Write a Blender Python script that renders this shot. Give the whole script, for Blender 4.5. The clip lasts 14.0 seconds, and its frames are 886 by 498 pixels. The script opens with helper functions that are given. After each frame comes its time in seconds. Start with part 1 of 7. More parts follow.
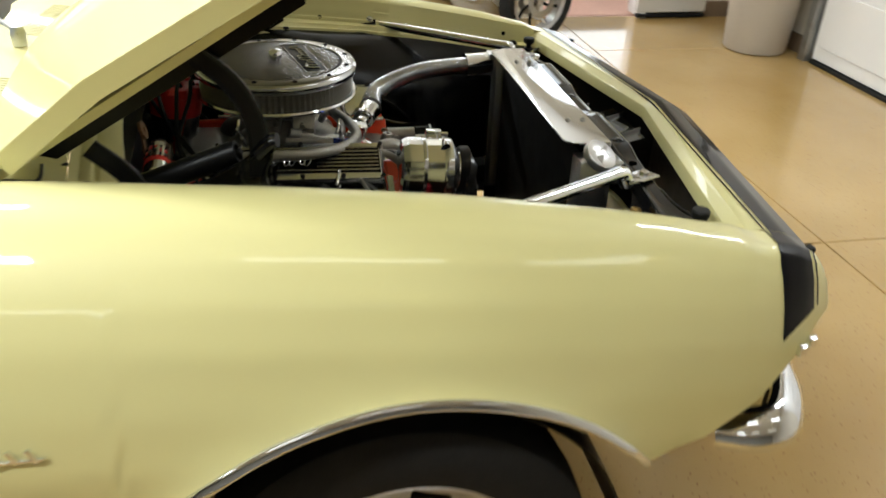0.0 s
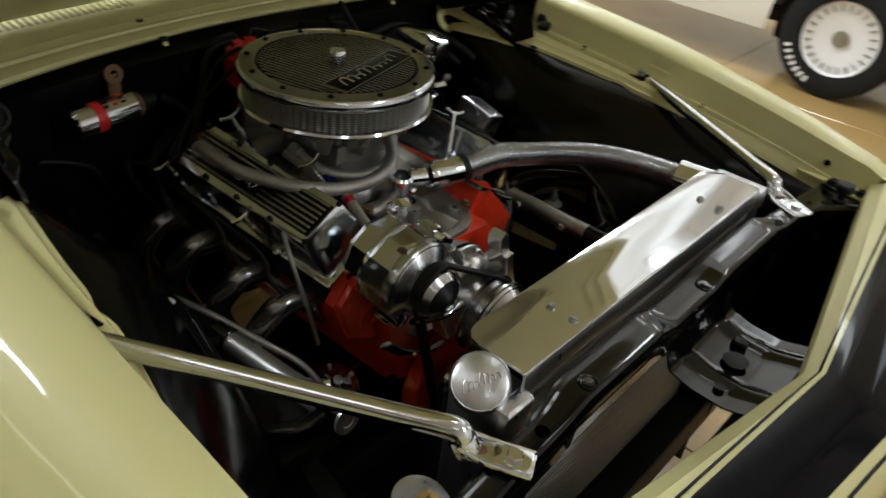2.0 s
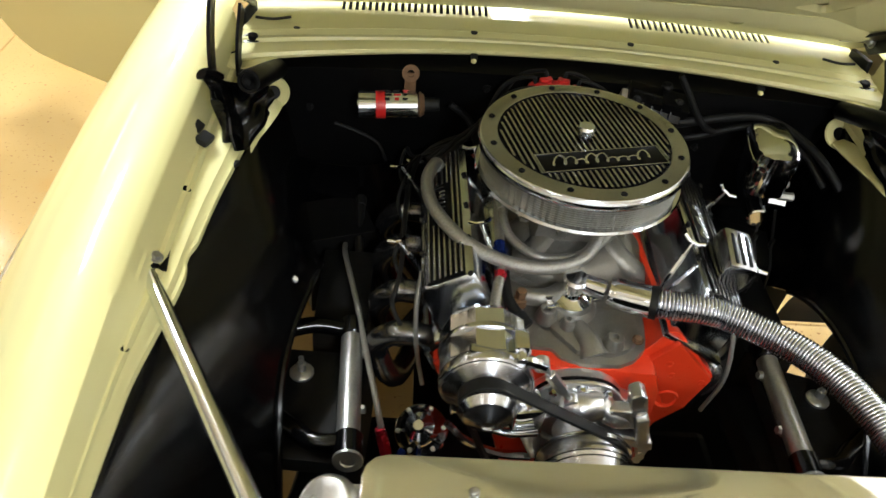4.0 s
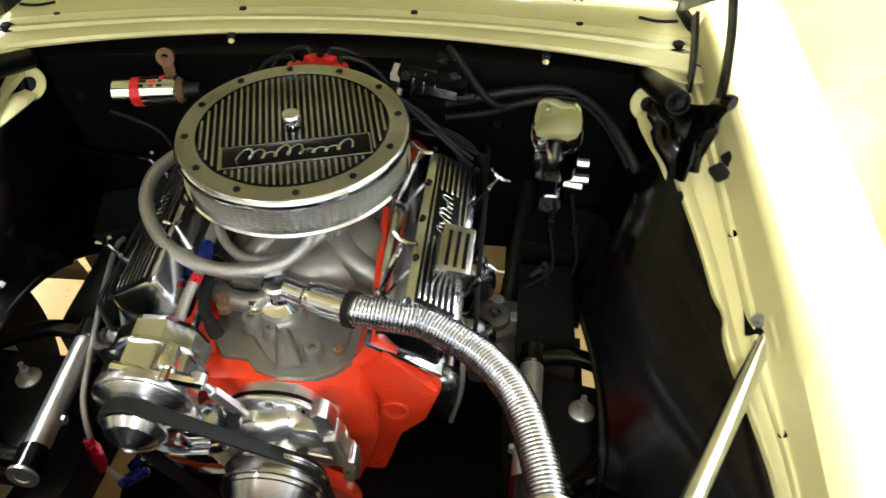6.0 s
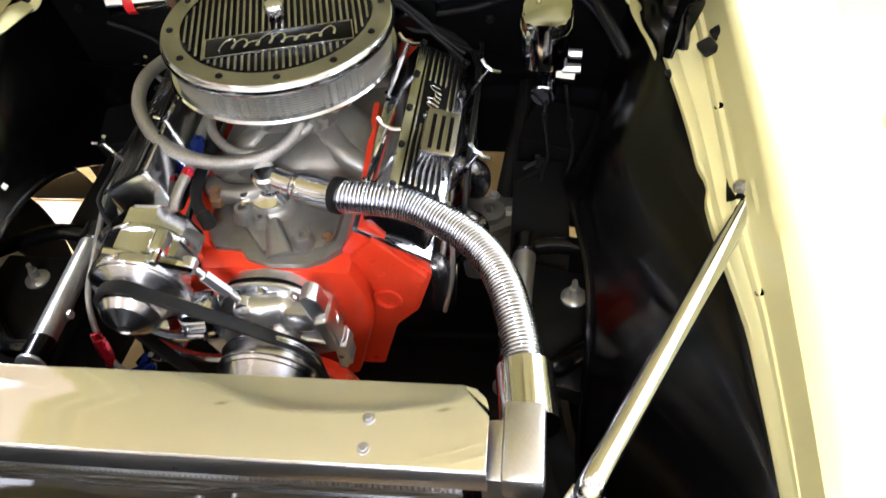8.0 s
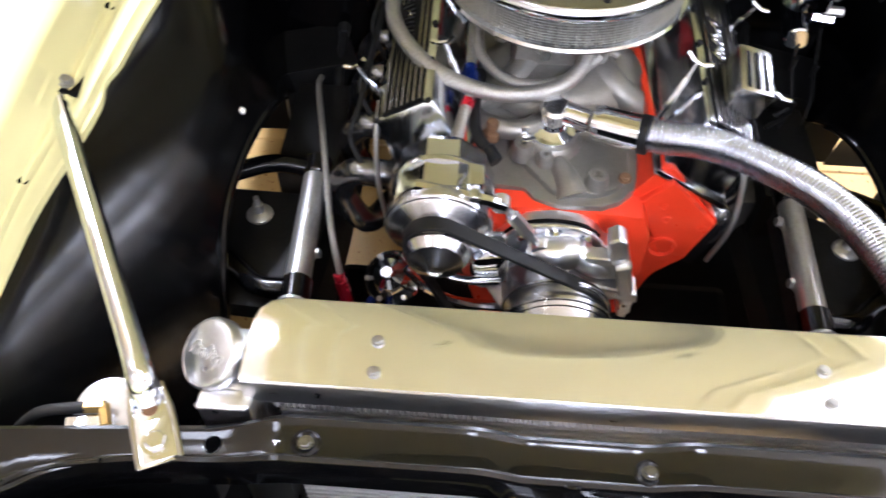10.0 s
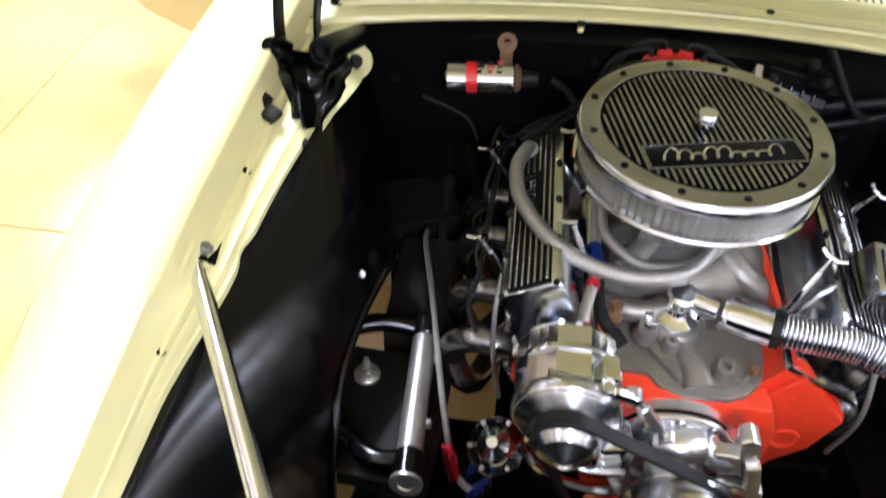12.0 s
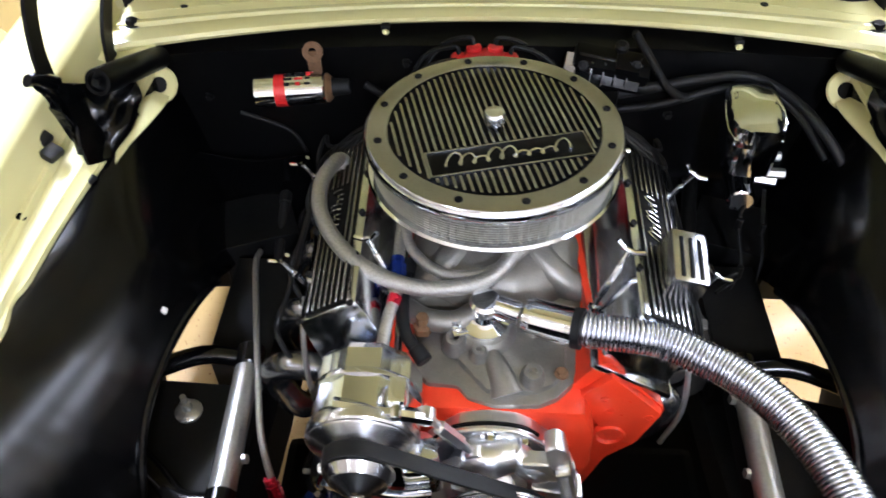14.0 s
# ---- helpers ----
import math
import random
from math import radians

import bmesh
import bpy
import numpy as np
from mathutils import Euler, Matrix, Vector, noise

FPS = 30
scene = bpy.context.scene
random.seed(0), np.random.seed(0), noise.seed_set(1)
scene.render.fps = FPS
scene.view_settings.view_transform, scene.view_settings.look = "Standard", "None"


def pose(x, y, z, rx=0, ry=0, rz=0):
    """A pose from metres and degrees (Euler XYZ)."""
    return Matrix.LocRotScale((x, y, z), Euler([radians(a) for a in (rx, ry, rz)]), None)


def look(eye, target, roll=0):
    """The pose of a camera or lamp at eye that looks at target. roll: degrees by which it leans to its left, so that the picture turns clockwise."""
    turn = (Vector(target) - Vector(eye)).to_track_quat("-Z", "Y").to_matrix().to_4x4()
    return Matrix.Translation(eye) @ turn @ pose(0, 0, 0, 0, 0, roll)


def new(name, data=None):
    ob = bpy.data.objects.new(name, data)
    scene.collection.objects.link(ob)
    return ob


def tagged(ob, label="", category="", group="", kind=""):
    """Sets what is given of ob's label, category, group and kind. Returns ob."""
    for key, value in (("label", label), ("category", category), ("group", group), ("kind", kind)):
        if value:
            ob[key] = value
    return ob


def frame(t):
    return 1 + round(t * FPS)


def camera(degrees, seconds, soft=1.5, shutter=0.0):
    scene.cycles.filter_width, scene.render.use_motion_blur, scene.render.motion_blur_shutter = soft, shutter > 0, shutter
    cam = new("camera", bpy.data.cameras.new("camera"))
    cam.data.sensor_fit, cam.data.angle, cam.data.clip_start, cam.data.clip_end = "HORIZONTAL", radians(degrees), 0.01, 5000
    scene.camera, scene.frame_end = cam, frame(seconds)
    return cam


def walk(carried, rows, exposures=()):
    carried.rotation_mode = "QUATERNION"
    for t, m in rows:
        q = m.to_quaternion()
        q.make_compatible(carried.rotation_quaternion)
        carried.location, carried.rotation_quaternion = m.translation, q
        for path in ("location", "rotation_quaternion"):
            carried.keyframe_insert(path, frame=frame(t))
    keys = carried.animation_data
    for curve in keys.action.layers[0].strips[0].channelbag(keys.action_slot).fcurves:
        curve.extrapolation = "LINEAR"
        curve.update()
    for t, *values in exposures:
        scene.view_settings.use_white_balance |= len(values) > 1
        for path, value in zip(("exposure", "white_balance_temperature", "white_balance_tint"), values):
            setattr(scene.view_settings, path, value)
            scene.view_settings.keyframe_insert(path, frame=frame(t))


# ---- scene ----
cam = camera(58.4, 14.0, soft=1.5, shutter=0.4)
PATH = [
    (0, (-1.788, -0.038, 1.541), (-0.096, -0.389, 0.534), 2.3),
    (0.5, (-1.557, -0.347, 1.515), (0.183, -0.409, 0.532), 3.0),
    (1, (-1.357, -0.638, 1.516), (0.342, -0.311, 0.512), 4.7),
    (1.5, (-1.123, -0.87, 1.51), (0.446, -0.232, 0.446), 7.3),
    (2, (-0.945, -1.027, 1.525), (0.372, -0.002, 0.422), 6.5),
    (2.5, (-0.798, -1.167, 1.579), (0.148, 0.14, 0.398), 7.7),
    (4.8, (-0.034, -1.074, 1.712), (-0.076, 0.441, 0.407), 5.6),
    (5, (0.032, -1.03, 1.713), (-0.022, 0.478, 0.401), 5.5),
    (5.5, (0.16, -0.965, 1.709), (0.103, 0.485, 0.333), 2.5),
    (6, (0.315, -0.983, 1.694), (0.174, 0.453, 0.309), -1.2),
    (6.5, (0.391, -0.998, 1.685), (0.213, 0.429, 0.295), -3.4),
    (7, (0.406, -1.015, 1.672), (0.169, 0.4, 0.279), -4.6),
    (7.2, (0.409, -1.021, 1.665), (0.17, 0.388, 0.266), -4.9),
    (9.3, (0.139, -1.088, 1.576), (-0.043, 0.157, 0.021), -5.4),
    (9.5, (0.059, -1.078, 1.578), (-0.083, 0.178, 0.027), -3.8),
    (10, (-0.118, -1.058, 1.573), (-0.192, 0.209, 0.028), 1.0),
    (10.5, (-0.23, -1.055, 1.561), (-0.348, 0.21, 0.016), 3.6),
    (11, (-0.27, -1.048, 1.557), (-0.42, 0.217, 0.015), 4.3),
    (11.5, (-0.274, -1.03, 1.577), (-0.438, 0.278, 0.073), 2.8),
    (12, (-0.263, -0.979, 1.639), (-0.423, 0.454, 0.253), 2.1),
    (12.5, (-0.266, -0.939, 1.665), (-0.413, 0.56, 0.349), 1.6),
    (13, (-0.237, -0.921, 1.663), (-0.346, 0.57, 0.334), 0.7),
    (13.5, (-0.143, -0.908, 1.655), (-0.21, 0.548, 0.285), -0.7),
    (14, (-0.026, -0.897, 1.644), (-0.113, 0.518, 0.234), -1.5),
]
EXPOSURES = [(0.0, -1.45, 6700, 8), (0.4, -1.65, 6700, 8), (0.9, -2.05, 6600, 8), (2.0, -1.95, 6450, 10), (2.7, -1.55, 6450, 10), (4.8, -0.1, 6500, 10), (5.5, 0.05, 6400, 10), (7.0, 0.15, 6300, 14), (9.3, 0.35, 5850, 24), (12.5, 0.2, 5750, 22), (14.0, 0.2, 5700, 20)]
walk(cam, [(t, look(eye, target, roll)) for t, eye, target, roll in PATH], EXPOSURES)

# ---- world and lamps ----
world = bpy.data.worlds.new("world")
scene.world = world
world.use_nodes = True
wn = world.node_tree.nodes
sky = wn.new("ShaderNodeTexSky")
sky.sky_type, sky.sun_disc, sky.sun_elevation, sky.sun_rotation = "NISHITA", False, radians(42), radians(180)
wn["Background"].inputs["Strength"].default_value = 0.12
world.node_tree.links.new(sky.outputs["Color"], wn["Background"].inputs["Color"])


def lamp(name, m, sx, sy, watts, colour=(0.93, 1.0, 1.03)):
    data = bpy.data.lights.new(name, "AREA")
    data.shape, data.size, data.size_y, data.energy, data.color = "RECTANGLE", sx, sy, watts, colour
    ob = new(name, data)
    ob.matrix_world = m
    return ob


CEILING = 3.6
# height of each fixture below the ceiling: the eastern columns and the row by the overhead door hang on rods
FIXTURES = [(x, y) for x in (-4.2, -1.9, 0.4, 2.7, 5.4) for y in (-2.85, -0.6, 1.6, 4.2)]
FIXTURES = [f for f in FIXTURES if f not in ((2.7, -2.85), (5.4, -2.85))]
DROP = {f: 0.8 if f[1] < -2 and f[0] > 0 else 1.1 if f[0] > 2 else 0.0 for f in FIXTURES}
# watts by row (y) and column (x), balanced by hand; low over the bay's west and middle
ROW_WATTS = {-2.85: (3, 14, 105, 0, 0), -0.6: (4, 14, 30, 25, 90), 1.6: (15, 275, 230, 170, 110), 4.2: (30, 150, 180, 160, 80)}
COLUMN = {-4.2: 0, -1.9: 1, 0.4: 2, 2.7: 3, 5.4: 4}
for fx, fy in FIXTURES:
    lamp("ceiling_lamp", pose(fx, fy, CEILING - DROP[fx, fy] - 0.07), 0.28, 1.16, ROW_WATTS[fy][COLUMN[fx]])
# unseen upward fill lamps, added so the eastern ceiling reflects white in the bay
for fx, fy in ((2.7, -0.6), (5.4, -0.6), (2.7, 1.6), (5.4, 1.6)):
    lamp("ceiling_uplight", pose(fx, fy, CEILING - 1.09, 180, 0, 0), 0.28, 1.16, 75)
# the sun lights the pavement outside; daylight enters by the doorway
sun = bpy.data.lights.new("sun", "SUN")
sun.energy, sun.angle, sun.color = 5.0, radians(0.5), (1.0, 0.96, 0.9)
new("sun", sun).matrix_world = look((4, -10, 9), (4, 0, 0))
lamp("doorway_daylight", pose(4.4, -2.4, 1.2, 0, 90, 0), 2.1, 0.8, 40, (0.86, 0.93, 1.0))


# ---- materials ----
def material(name, colour, rough=0.5, metal=0.0, coat=0.0, grain=None, bump=0.0, stain=None, spec=0.5, colour2=None, turned=0.0):
    """colour2 and stain=(scale, amount): large soft variation; grain=(scale, amount): fine variation; bump: height of the fine grain."""
    mat = bpy.data.materials.new(name)
    mat.use_nodes = True
    nt = mat.node_tree
    b = nt.nodes["Principled BSDF"]
    b.inputs["Base Color"].default_value = (*colour, 1)
    b.inputs["Roughness"].default_value = rough
    b.inputs["Metallic"].default_value = metal
    b.inputs["Coat Weight"].default_value = coat
    b.inputs["Coat Roughness"].default_value = 0.04
    b.inputs["Specular IOR Level"].default_value = spec
    if turned:
        b.inputs["Anisotropic"].default_value = turned
        b.inputs["Anisotropic Rotation"].default_value = 0.25
        tg = nt.nodes.new("ShaderNodeTangent")
        tg.direction_type, tg.axis = "RADIAL", "Y"
        nt.links.new(tg.outputs[0], b.inputs["Tangent"])
    tc = nt.nodes.new("ShaderNodeTexCoord")

    def tex(scale, detail=4.0):
        n = nt.nodes.new("ShaderNodeTexNoise")
        n.inputs["Scale"].default_value, n.inputs["Detail"].default_value = scale, detail
        nt.links.new(tc.outputs["Object"], n.inputs["Vector"])
        return n

    def mix(a, fac, other):
        m = nt.nodes.new("ShaderNodeMix")
        m.data_type = "RGBA"
        nt.links.new(fac, m.inputs[0])
        if isinstance(a, tuple):
            m.inputs[6].default_value = (*a, 1)
        else:
            nt.links.new(a, m.inputs[6])
        m.inputs[7].default_value = (*other, 1)
        return m.outputs[2]

    def ramp(src, lo, hi, out=1.0):
        r = nt.nodes.new("ShaderNodeMapRange")
        r.inputs[1].default_value, r.inputs[2].default_value, r.inputs[4].default_value = lo, hi, out
        nt.links.new(src, r.inputs[0])
        return r.outputs[0]

    out = colour
    if stain:
        out = mix(out, ramp(tex(stain[0]).outputs["Fac"], 0.45, 0.7, stain[1]), colour2 or tuple(c * 0.6 for c in colour))
    if grain:
        g = tex(grain[0], 6.0)
        out = mix(out, ramp(g.outputs["Fac"], 0.35, 0.7, grain[1]), tuple(c * 0.55 for c in colour))
        rr = nt.nodes.new("ShaderNodeMapRange")
        rr.inputs[3].default_value, rr.inputs[4].default_value = max(rough - 0.08, 0.02), rough + 0.1
        nt.links.new(tex(grain[0] * 0.2).outputs["Fac"], rr.inputs[0])
        nt.links.new(rr.outputs[0], b.inputs["Roughness"])
        if bump:
            bp = nt.nodes.new("ShaderNodeBump")
            bp.inputs["Strength"].default_value, bp.inputs["Distance"].default_value = 0.6, bump
            nt.links.new(g.outputs["Fac"], bp.inputs["Height"])
            nt.links.new(bp.outputs[0], b.inputs["Normal"])
    if not isinstance(out, tuple):
        nt.links.new(out, b.inputs["Base Color"])
    return mat


HOOD_INNER = material("satin_butter_yellow_paint", (0.66, 0.625, 0.34), 0.5, coat=0.15, spec=0.3, stain=(2.5, 0.08))
# near-black without gloss, painted as the shade inside small holes
HOLE_BLACK = material("hole_black", (0.001, 0.001, 0.001), 0.9, spec=0.0, grain=(200, 0.3))
CREAM = material("cream_enamel", (0.7, 0.66, 0.5), 0.4, grain=(120, 0.1), stain=(20, 0.1))
YELLOW = material("butter_yellow_paint", (0.65, 0.605, 0.295), 0.45, coat=0.7, spec=0.3, stain=(1.5, 0.06))
GLOSS_BLACK = material("gloss_black_paint", (0.0015, 0.0015, 0.0017), 0.17, spec=0.27, grain=(60, 0.3), stain=(6, 0.4), colour2=(0.003, 0.003, 0.0028))
BLACK_ENAMEL = material("black_enamel", (0.002, 0.002, 0.0022), 0.09, spec=0.5, grain=(60, 0.3), stain=(6, 0.4), colour2=(0.004, 0.004, 0.0038))
SATIN_BLACK = material("satin_black_paint", (0.002, 0.002, 0.0021), 0.36, spec=0.12, grain=(140, 0.3), bump=0.0003, stain=(9, 0.4), colour2=(0.004, 0.0037, 0.0034))
STRIPE = material("black_stripe_paint", (0.003, 0.003, 0.005), 0.03, coat=0.0, spec=0.14, grain=(800, 0.1))
RUBBER = material("black_rubber", (0.007, 0.007, 0.007), 0.55, spec=0.25, grain=(220, 0.3), bump=0.0003)
TYRE = material("tyre_rubber", (0.011, 0.011, 0.011), 0.8, spec=0.25, grain=(160, 0.4), bump=0.0008, stain=(12, 0.3))
CHROME = material("chrome", (0.78, 0.81, 0.86), 0.05, 1.0, grain=(30, 0.05), stain=(14, 0.1))
POLISHED = material("polished_aluminium", (0.66, 0.69, 0.74), 0.14, 1.0, grain=(120, 0.12), stain=(18, 0.2))
MIRROR_ALU = material("bright_aluminium_sheet", (0.84, 0.87, 0.92), 0.06, 0.96, grain=(300, 0.08), stain=(8, 0.12))
# WALL with its colour darkened, to keep bounce light low
WALL_DIM = material("darkened_wall", (0.24, 0.235, 0.22), 0.7, grain=(120, 0.06), bump=0.0004, stain=(2, 0.08))
SATIN_ALU = material("brushed_aluminium", (0.62, 0.625, 0.64), 0.3, 1.0, grain=(260, 0.2), stain=(10, 0.2))
CAST_ALU = material("cast_aluminium", (0.27, 0.26, 0.237), 0.36, 0.7, grain=(420, 0.35), bump=0.0009, stain=(16, 0.45), colour2=(0.13, 0.12, 0.1))
LID_ALU = material("anodised_lid_aluminium", (0.42, 0.425, 0.44), 0.2, 1.0, grain=(160, 0.15), stain=(14, 0.2))
HOSE_STEEL = material("stainless_corrugation", (0.56, 0.58, 0.62), 0.2, 1.0, grain=(90, 0.15), stain=(18, 0.15))
TURNED = material("lathe_turned_aluminium", (0.7, 0.71, 0.74), 0.27, 1.0, stain=(18, 0.1), turned=0.7)
CAST_CHROME = material("plated_casting", (0.82, 0.83, 0.85), 0.3, 1.0, grain=(90, 0.12), bump=0.0012, stain=(20, 0.2))
FIN_ALU = material("radiator_fin_aluminium", (0.8, 0.8, 0.8), 0.45, 0.3, grain=(200, 0.3))
RED = material("orange_red_engine_paint", (0.72, 0.045, 0.012), 0.3, coat=0.3, grain=(260, 0.12), bump=0.0006, stain=(14, 0.25), colour2=(0.5, 0.028, 0.009))
RED_PLASTIC = material("red_plastic", (0.6, 0.02, 0.02), 0.35, grain=(200, 0.1))
RED_ANODISED = material("red_anodised", (0.62, 0.02, 0.045), 0.25, 0.7, grain=(200, 0.1))
BLUE_ANODISED = material("blue_anodised", (0.012, 0.035, 0.24), 0.25, 0.7, grain=(200, 0.1))
STEEL = material("zinc_plated_steel", (0.42, 0.42, 0.4), 0.36, 0.85, grain=(220, 0.3), stain=(22, 0.4), colour2=(0.24, 0.22, 0.19))
HEADER = material("ceramic_coated_steel", (0.2, 0.2, 0.205), 0.22, 0.95, grain=(160, 0.25), stain=(16, 0.3))
RUST = material("brown_rusted_steel", (0.16, 0.085, 0.04), 0.7, 0.2, grain=(180, 0.5), bump=0.0006)
BRASS = material("brass", (0.62, 0.42, 0.16), 0.3, 0.9, grain=(160, 0.2))
WHITE_PLASTIC = material("white_print", (0.75, 0.74, 0.72), 0.4, grain=(200, 0.1))
FILTER = material("filter_gauze", (0.27, 0.264, 0.24), 0.35, 0.7, grain=(420, 0.6), bump=0.001)
BRAID = material("braided_steel_hose", (0.4, 0.39, 0.36), 0.36, 0.75, grain=(420, 0.75), bump=0.0025)
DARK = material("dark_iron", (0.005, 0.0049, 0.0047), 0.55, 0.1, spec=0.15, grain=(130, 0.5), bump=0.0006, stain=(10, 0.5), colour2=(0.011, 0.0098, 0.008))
WALL = material("painted_wall", (0.74, 0.7, 0.62), 0.7, grain=(120, 0.06), bump=0.0004, stain=(2, 0.08))
BASE = material("brown_baseboard", (0.2, 0.14, 0.09), 0.5, grain=(90, 0.3))
WHITE_DOOR = material("white_painted_steel", (0.78, 0.77, 0.77), 0.4, grain=(200, 0.05), stain=(3, 0.08))
GREY_DOOR = material("grey_painted_door", (0.56, 0.54, 0.51), 0.45, grain=(150, 0.08), stain=(3, 0.15))
BIN = material("beige_plastic", (0.42, 0.37, 0.31), 0.55, grain=(150, 0.12), stain=(5, 0.15))
CEIL = material("ceiling_paint", (0.82, 0.82, 0.82), 0.8, grain=(60, 0.08))
WHITE_PAINT = material("white_car_paint", (0.72, 0.70, 0.64), 0.3, coat=0.6, grain=(500, 0.04), stain=(3, 0.06))
GLASS_DARK = material("dark_glass", (0.02, 0.025, 0.03), 0.05, spec=0.8, grain=(20, 0.1))
PINK = material("pink_pavement", (0.72, 0.46, 0.38), 0.8, grain=(40, 0.3), bump=0.002, stain=(2, 0.2))
CRIMSON = material("crimson_motorcycle_paint", (0.5, 0.012, 0.02), 0.2, coat=0.8, grain=(300, 0.05))
AMBER = material("amber_lens", (0.7, 0.22, 0.02), 0.25, grain=(200, 0.1))


def floor_material():
    mat = material("tan_speckled_epoxy", (0.56, 0.37, 0.165), 0.16, coat=0.3)
    nt = mat.node_tree
    b = nt.nodes["Principled BSDF"]
    tc = next(n for n in nt.nodes if n.bl_idname == "ShaderNodeTexCoord")
    big = nt.nodes.new("ShaderNodeTexNoise")
    big.inputs["Scale"].default_value, big.inputs["Detail"].default_value = 1.1, 5
    speck = nt.nodes.new("ShaderNodeTexNoise")
    speck.inputs["Scale"].default_value, speck.inputs["Detail"].default_value = 75, 3
    for n in (big, speck):
        nt.links.new(tc.outputs["Object"], n.inputs["Vector"])
    cr = nt.nodes.new("ShaderNodeValToRGB")
    cr.color_ramp.elements[0].position, cr.color_ramp.elements[0].color = 0.3, (0.355, 0.22, 0.074, 1)
    cr.color_ramp.elements[1].position, cr.color_ramp.elements[1].color = 0.7, (0.44, 0.295, 0.122, 1)
    nt.links.new(big.outputs["Fac"], cr.inputs[0])
    sr = nt.nodes.new("ShaderNodeMapRange")
    sr.inputs[1].default_value, sr.inputs[2].default_value = 0.64, 0.7
    nt.links.new(speck.outputs["Fac"], sr.inputs[0])
    mx = nt.nodes.new("ShaderNodeMix")
    mx.data_type = "RGBA"
    mx.inputs[7].default_value = (0.22, 0.11, 0.045, 1)
    nt.links.new(sr.outputs[0], mx.inputs[0])
    nt.links.new(cr.outputs[0], mx.inputs[6])
    nt.links.new(mx.outputs[2], b.inputs["Base Color"])
    # rusty water stains
    spot = nt.nodes.new("ShaderNodeTexNoise")
    spot.inputs["Scale"].default_value, spot.inputs["Detail"].default_value = 1.7, 8
    nt.links.new(tc.outputs["Object"], spot.inputs["Vector"])
    pr = nt.nodes.new("ShaderNodeMapRange")
    pr.inputs[1].default_value, pr.inputs[2].default_value, pr.inputs[4].default_value = 0.62, 0.72, 0.55
    nt.links.new(spot.outputs["Fac"], pr.inputs[0])
    m2 = nt.nodes.new("ShaderNodeMix")
    m2.data_type = "RGBA"
    m2.inputs[7].default_value = (0.4, 0.19, 0.05, 1)
    nt.links.new(pr.outputs[0], m2.inputs[0])
    nt.links.new(mx.outputs[2], m2.inputs[6])
    nt.links.new(m2.outputs[2], b.inputs["Base Color"])
    rr = nt.nodes.new("ShaderNodeMapRange")
    rr.inputs[3].default_value, rr.inputs[4].default_value = 0.06, 0.26
    nt.links.new(big.outputs["Fac"], rr.inputs[0])
    nt.links.new(rr.outputs[0], b.inputs["Roughness"])
    return mat


FLOOR = floor_material()


# ---- building helpers ----
def thing(name, label="", category="", group="", kind="", at=(0, 0, 0)):
    ob = new(name)
    ob.empty_display_size = 0.05
    ob.location = at
    return tagged(ob, label, category, group, kind)


def origin_of(ob):
    m = Vector((0, 0, 0))
    while ob is not None:
        m += ob.location
        ob = ob.parent
    return m


def part(name, bm, mat, parent=None, label="", smooth=True, at=None):
    """Links bm, given in world coordinates, as one mesh object under parent."""
    me = bpy.data.meshes.new(name)
    base = origin_of(parent) if parent is not None else Vector((0, 0, 0))
    org = Vector(at) if at is not None else base
    bmesh.ops.recalc_face_normals(bm, faces=bm.faces)
    bm.transform(Matrix.Translation(-org))
    bm.to_mesh(me)
    bm.free()
    if smooth:
        me.polygons.foreach_set("use_smooth", [True] * len(me.polygons))
        me.set_sharp_from_angle(angle=radians(38))
    me.materials.append(mat)
    ob = new(name, me)
    if parent is not None:
        ob.parent = parent
    ob.location = org - base
    return tagged(ob, label)


def B():
    return bmesh.new()


def box(bm, m, sx, sy, sz, bevel=0.0, taper=1.0):
    """A box sx by sy by sz about m; taper scales its top."""
    r = bmesh.ops.create_cube(bm, size=1.0)
    vs = r["verts"]
    for v in vs:
        k = taper if v.co.z > 0 else 1.0
        v.co = Vector((v.co.x * sx * k, v.co.y * sy * k, v.co.z * sz))
    if bevel:
        es = list({e for v in vs for e in v.link_edges})
        r = bmesh.ops.bevel(bm, geom=es, offset=bevel, segments=2, affect="EDGES", profile=0.6)
        vs = r["verts"]
        seen, todo = set(vs), list(vs)
        while todo:
            for e in todo.pop().link_edges:
                for w in e.verts:
                    if w not in seen:
                        seen.add(w)
                        todo.append(w)
        vs = list(seen)
    bmesh.ops.transform(bm, matrix=m, verts=vs)
    return bm


def lathe(bm, profile, m, seg=32, ripple=None):
    """Turns (radius, height) pairs about the z axis of m; radius 0 closes the end."""
    rings = []
    for r, h in profile:
        if r <= 1e-6:
            rings.append([bm.verts.new(m @ Vector((0, 0, h)))])
        else:
            rings.append([bm.verts.new(m @ Vector(((r + (ripple(k) if ripple else 0)) * math.cos(2 * math.pi * k / seg),
                                                    (r + (ripple(k) if ripple else 0)) * math.sin(2 * math.pi * k / seg), h))) for k in range(seg)])
    for a, b in zip(rings, rings[1:]):
        for k in range(seg):
            k2 = (k + 1) % seg
            if len(a) == 1 and len(b) == 1:
                continue
            if len(a) == 1:
                bm.faces.new((a[0], b[k], b[k2]))
            elif len(b) == 1:
                bm.faces.new((a[k], a[k2], b[0]))
            else:
                bm.faces.new((a[k], a[k2], b[k2], b[k]))
    return bm


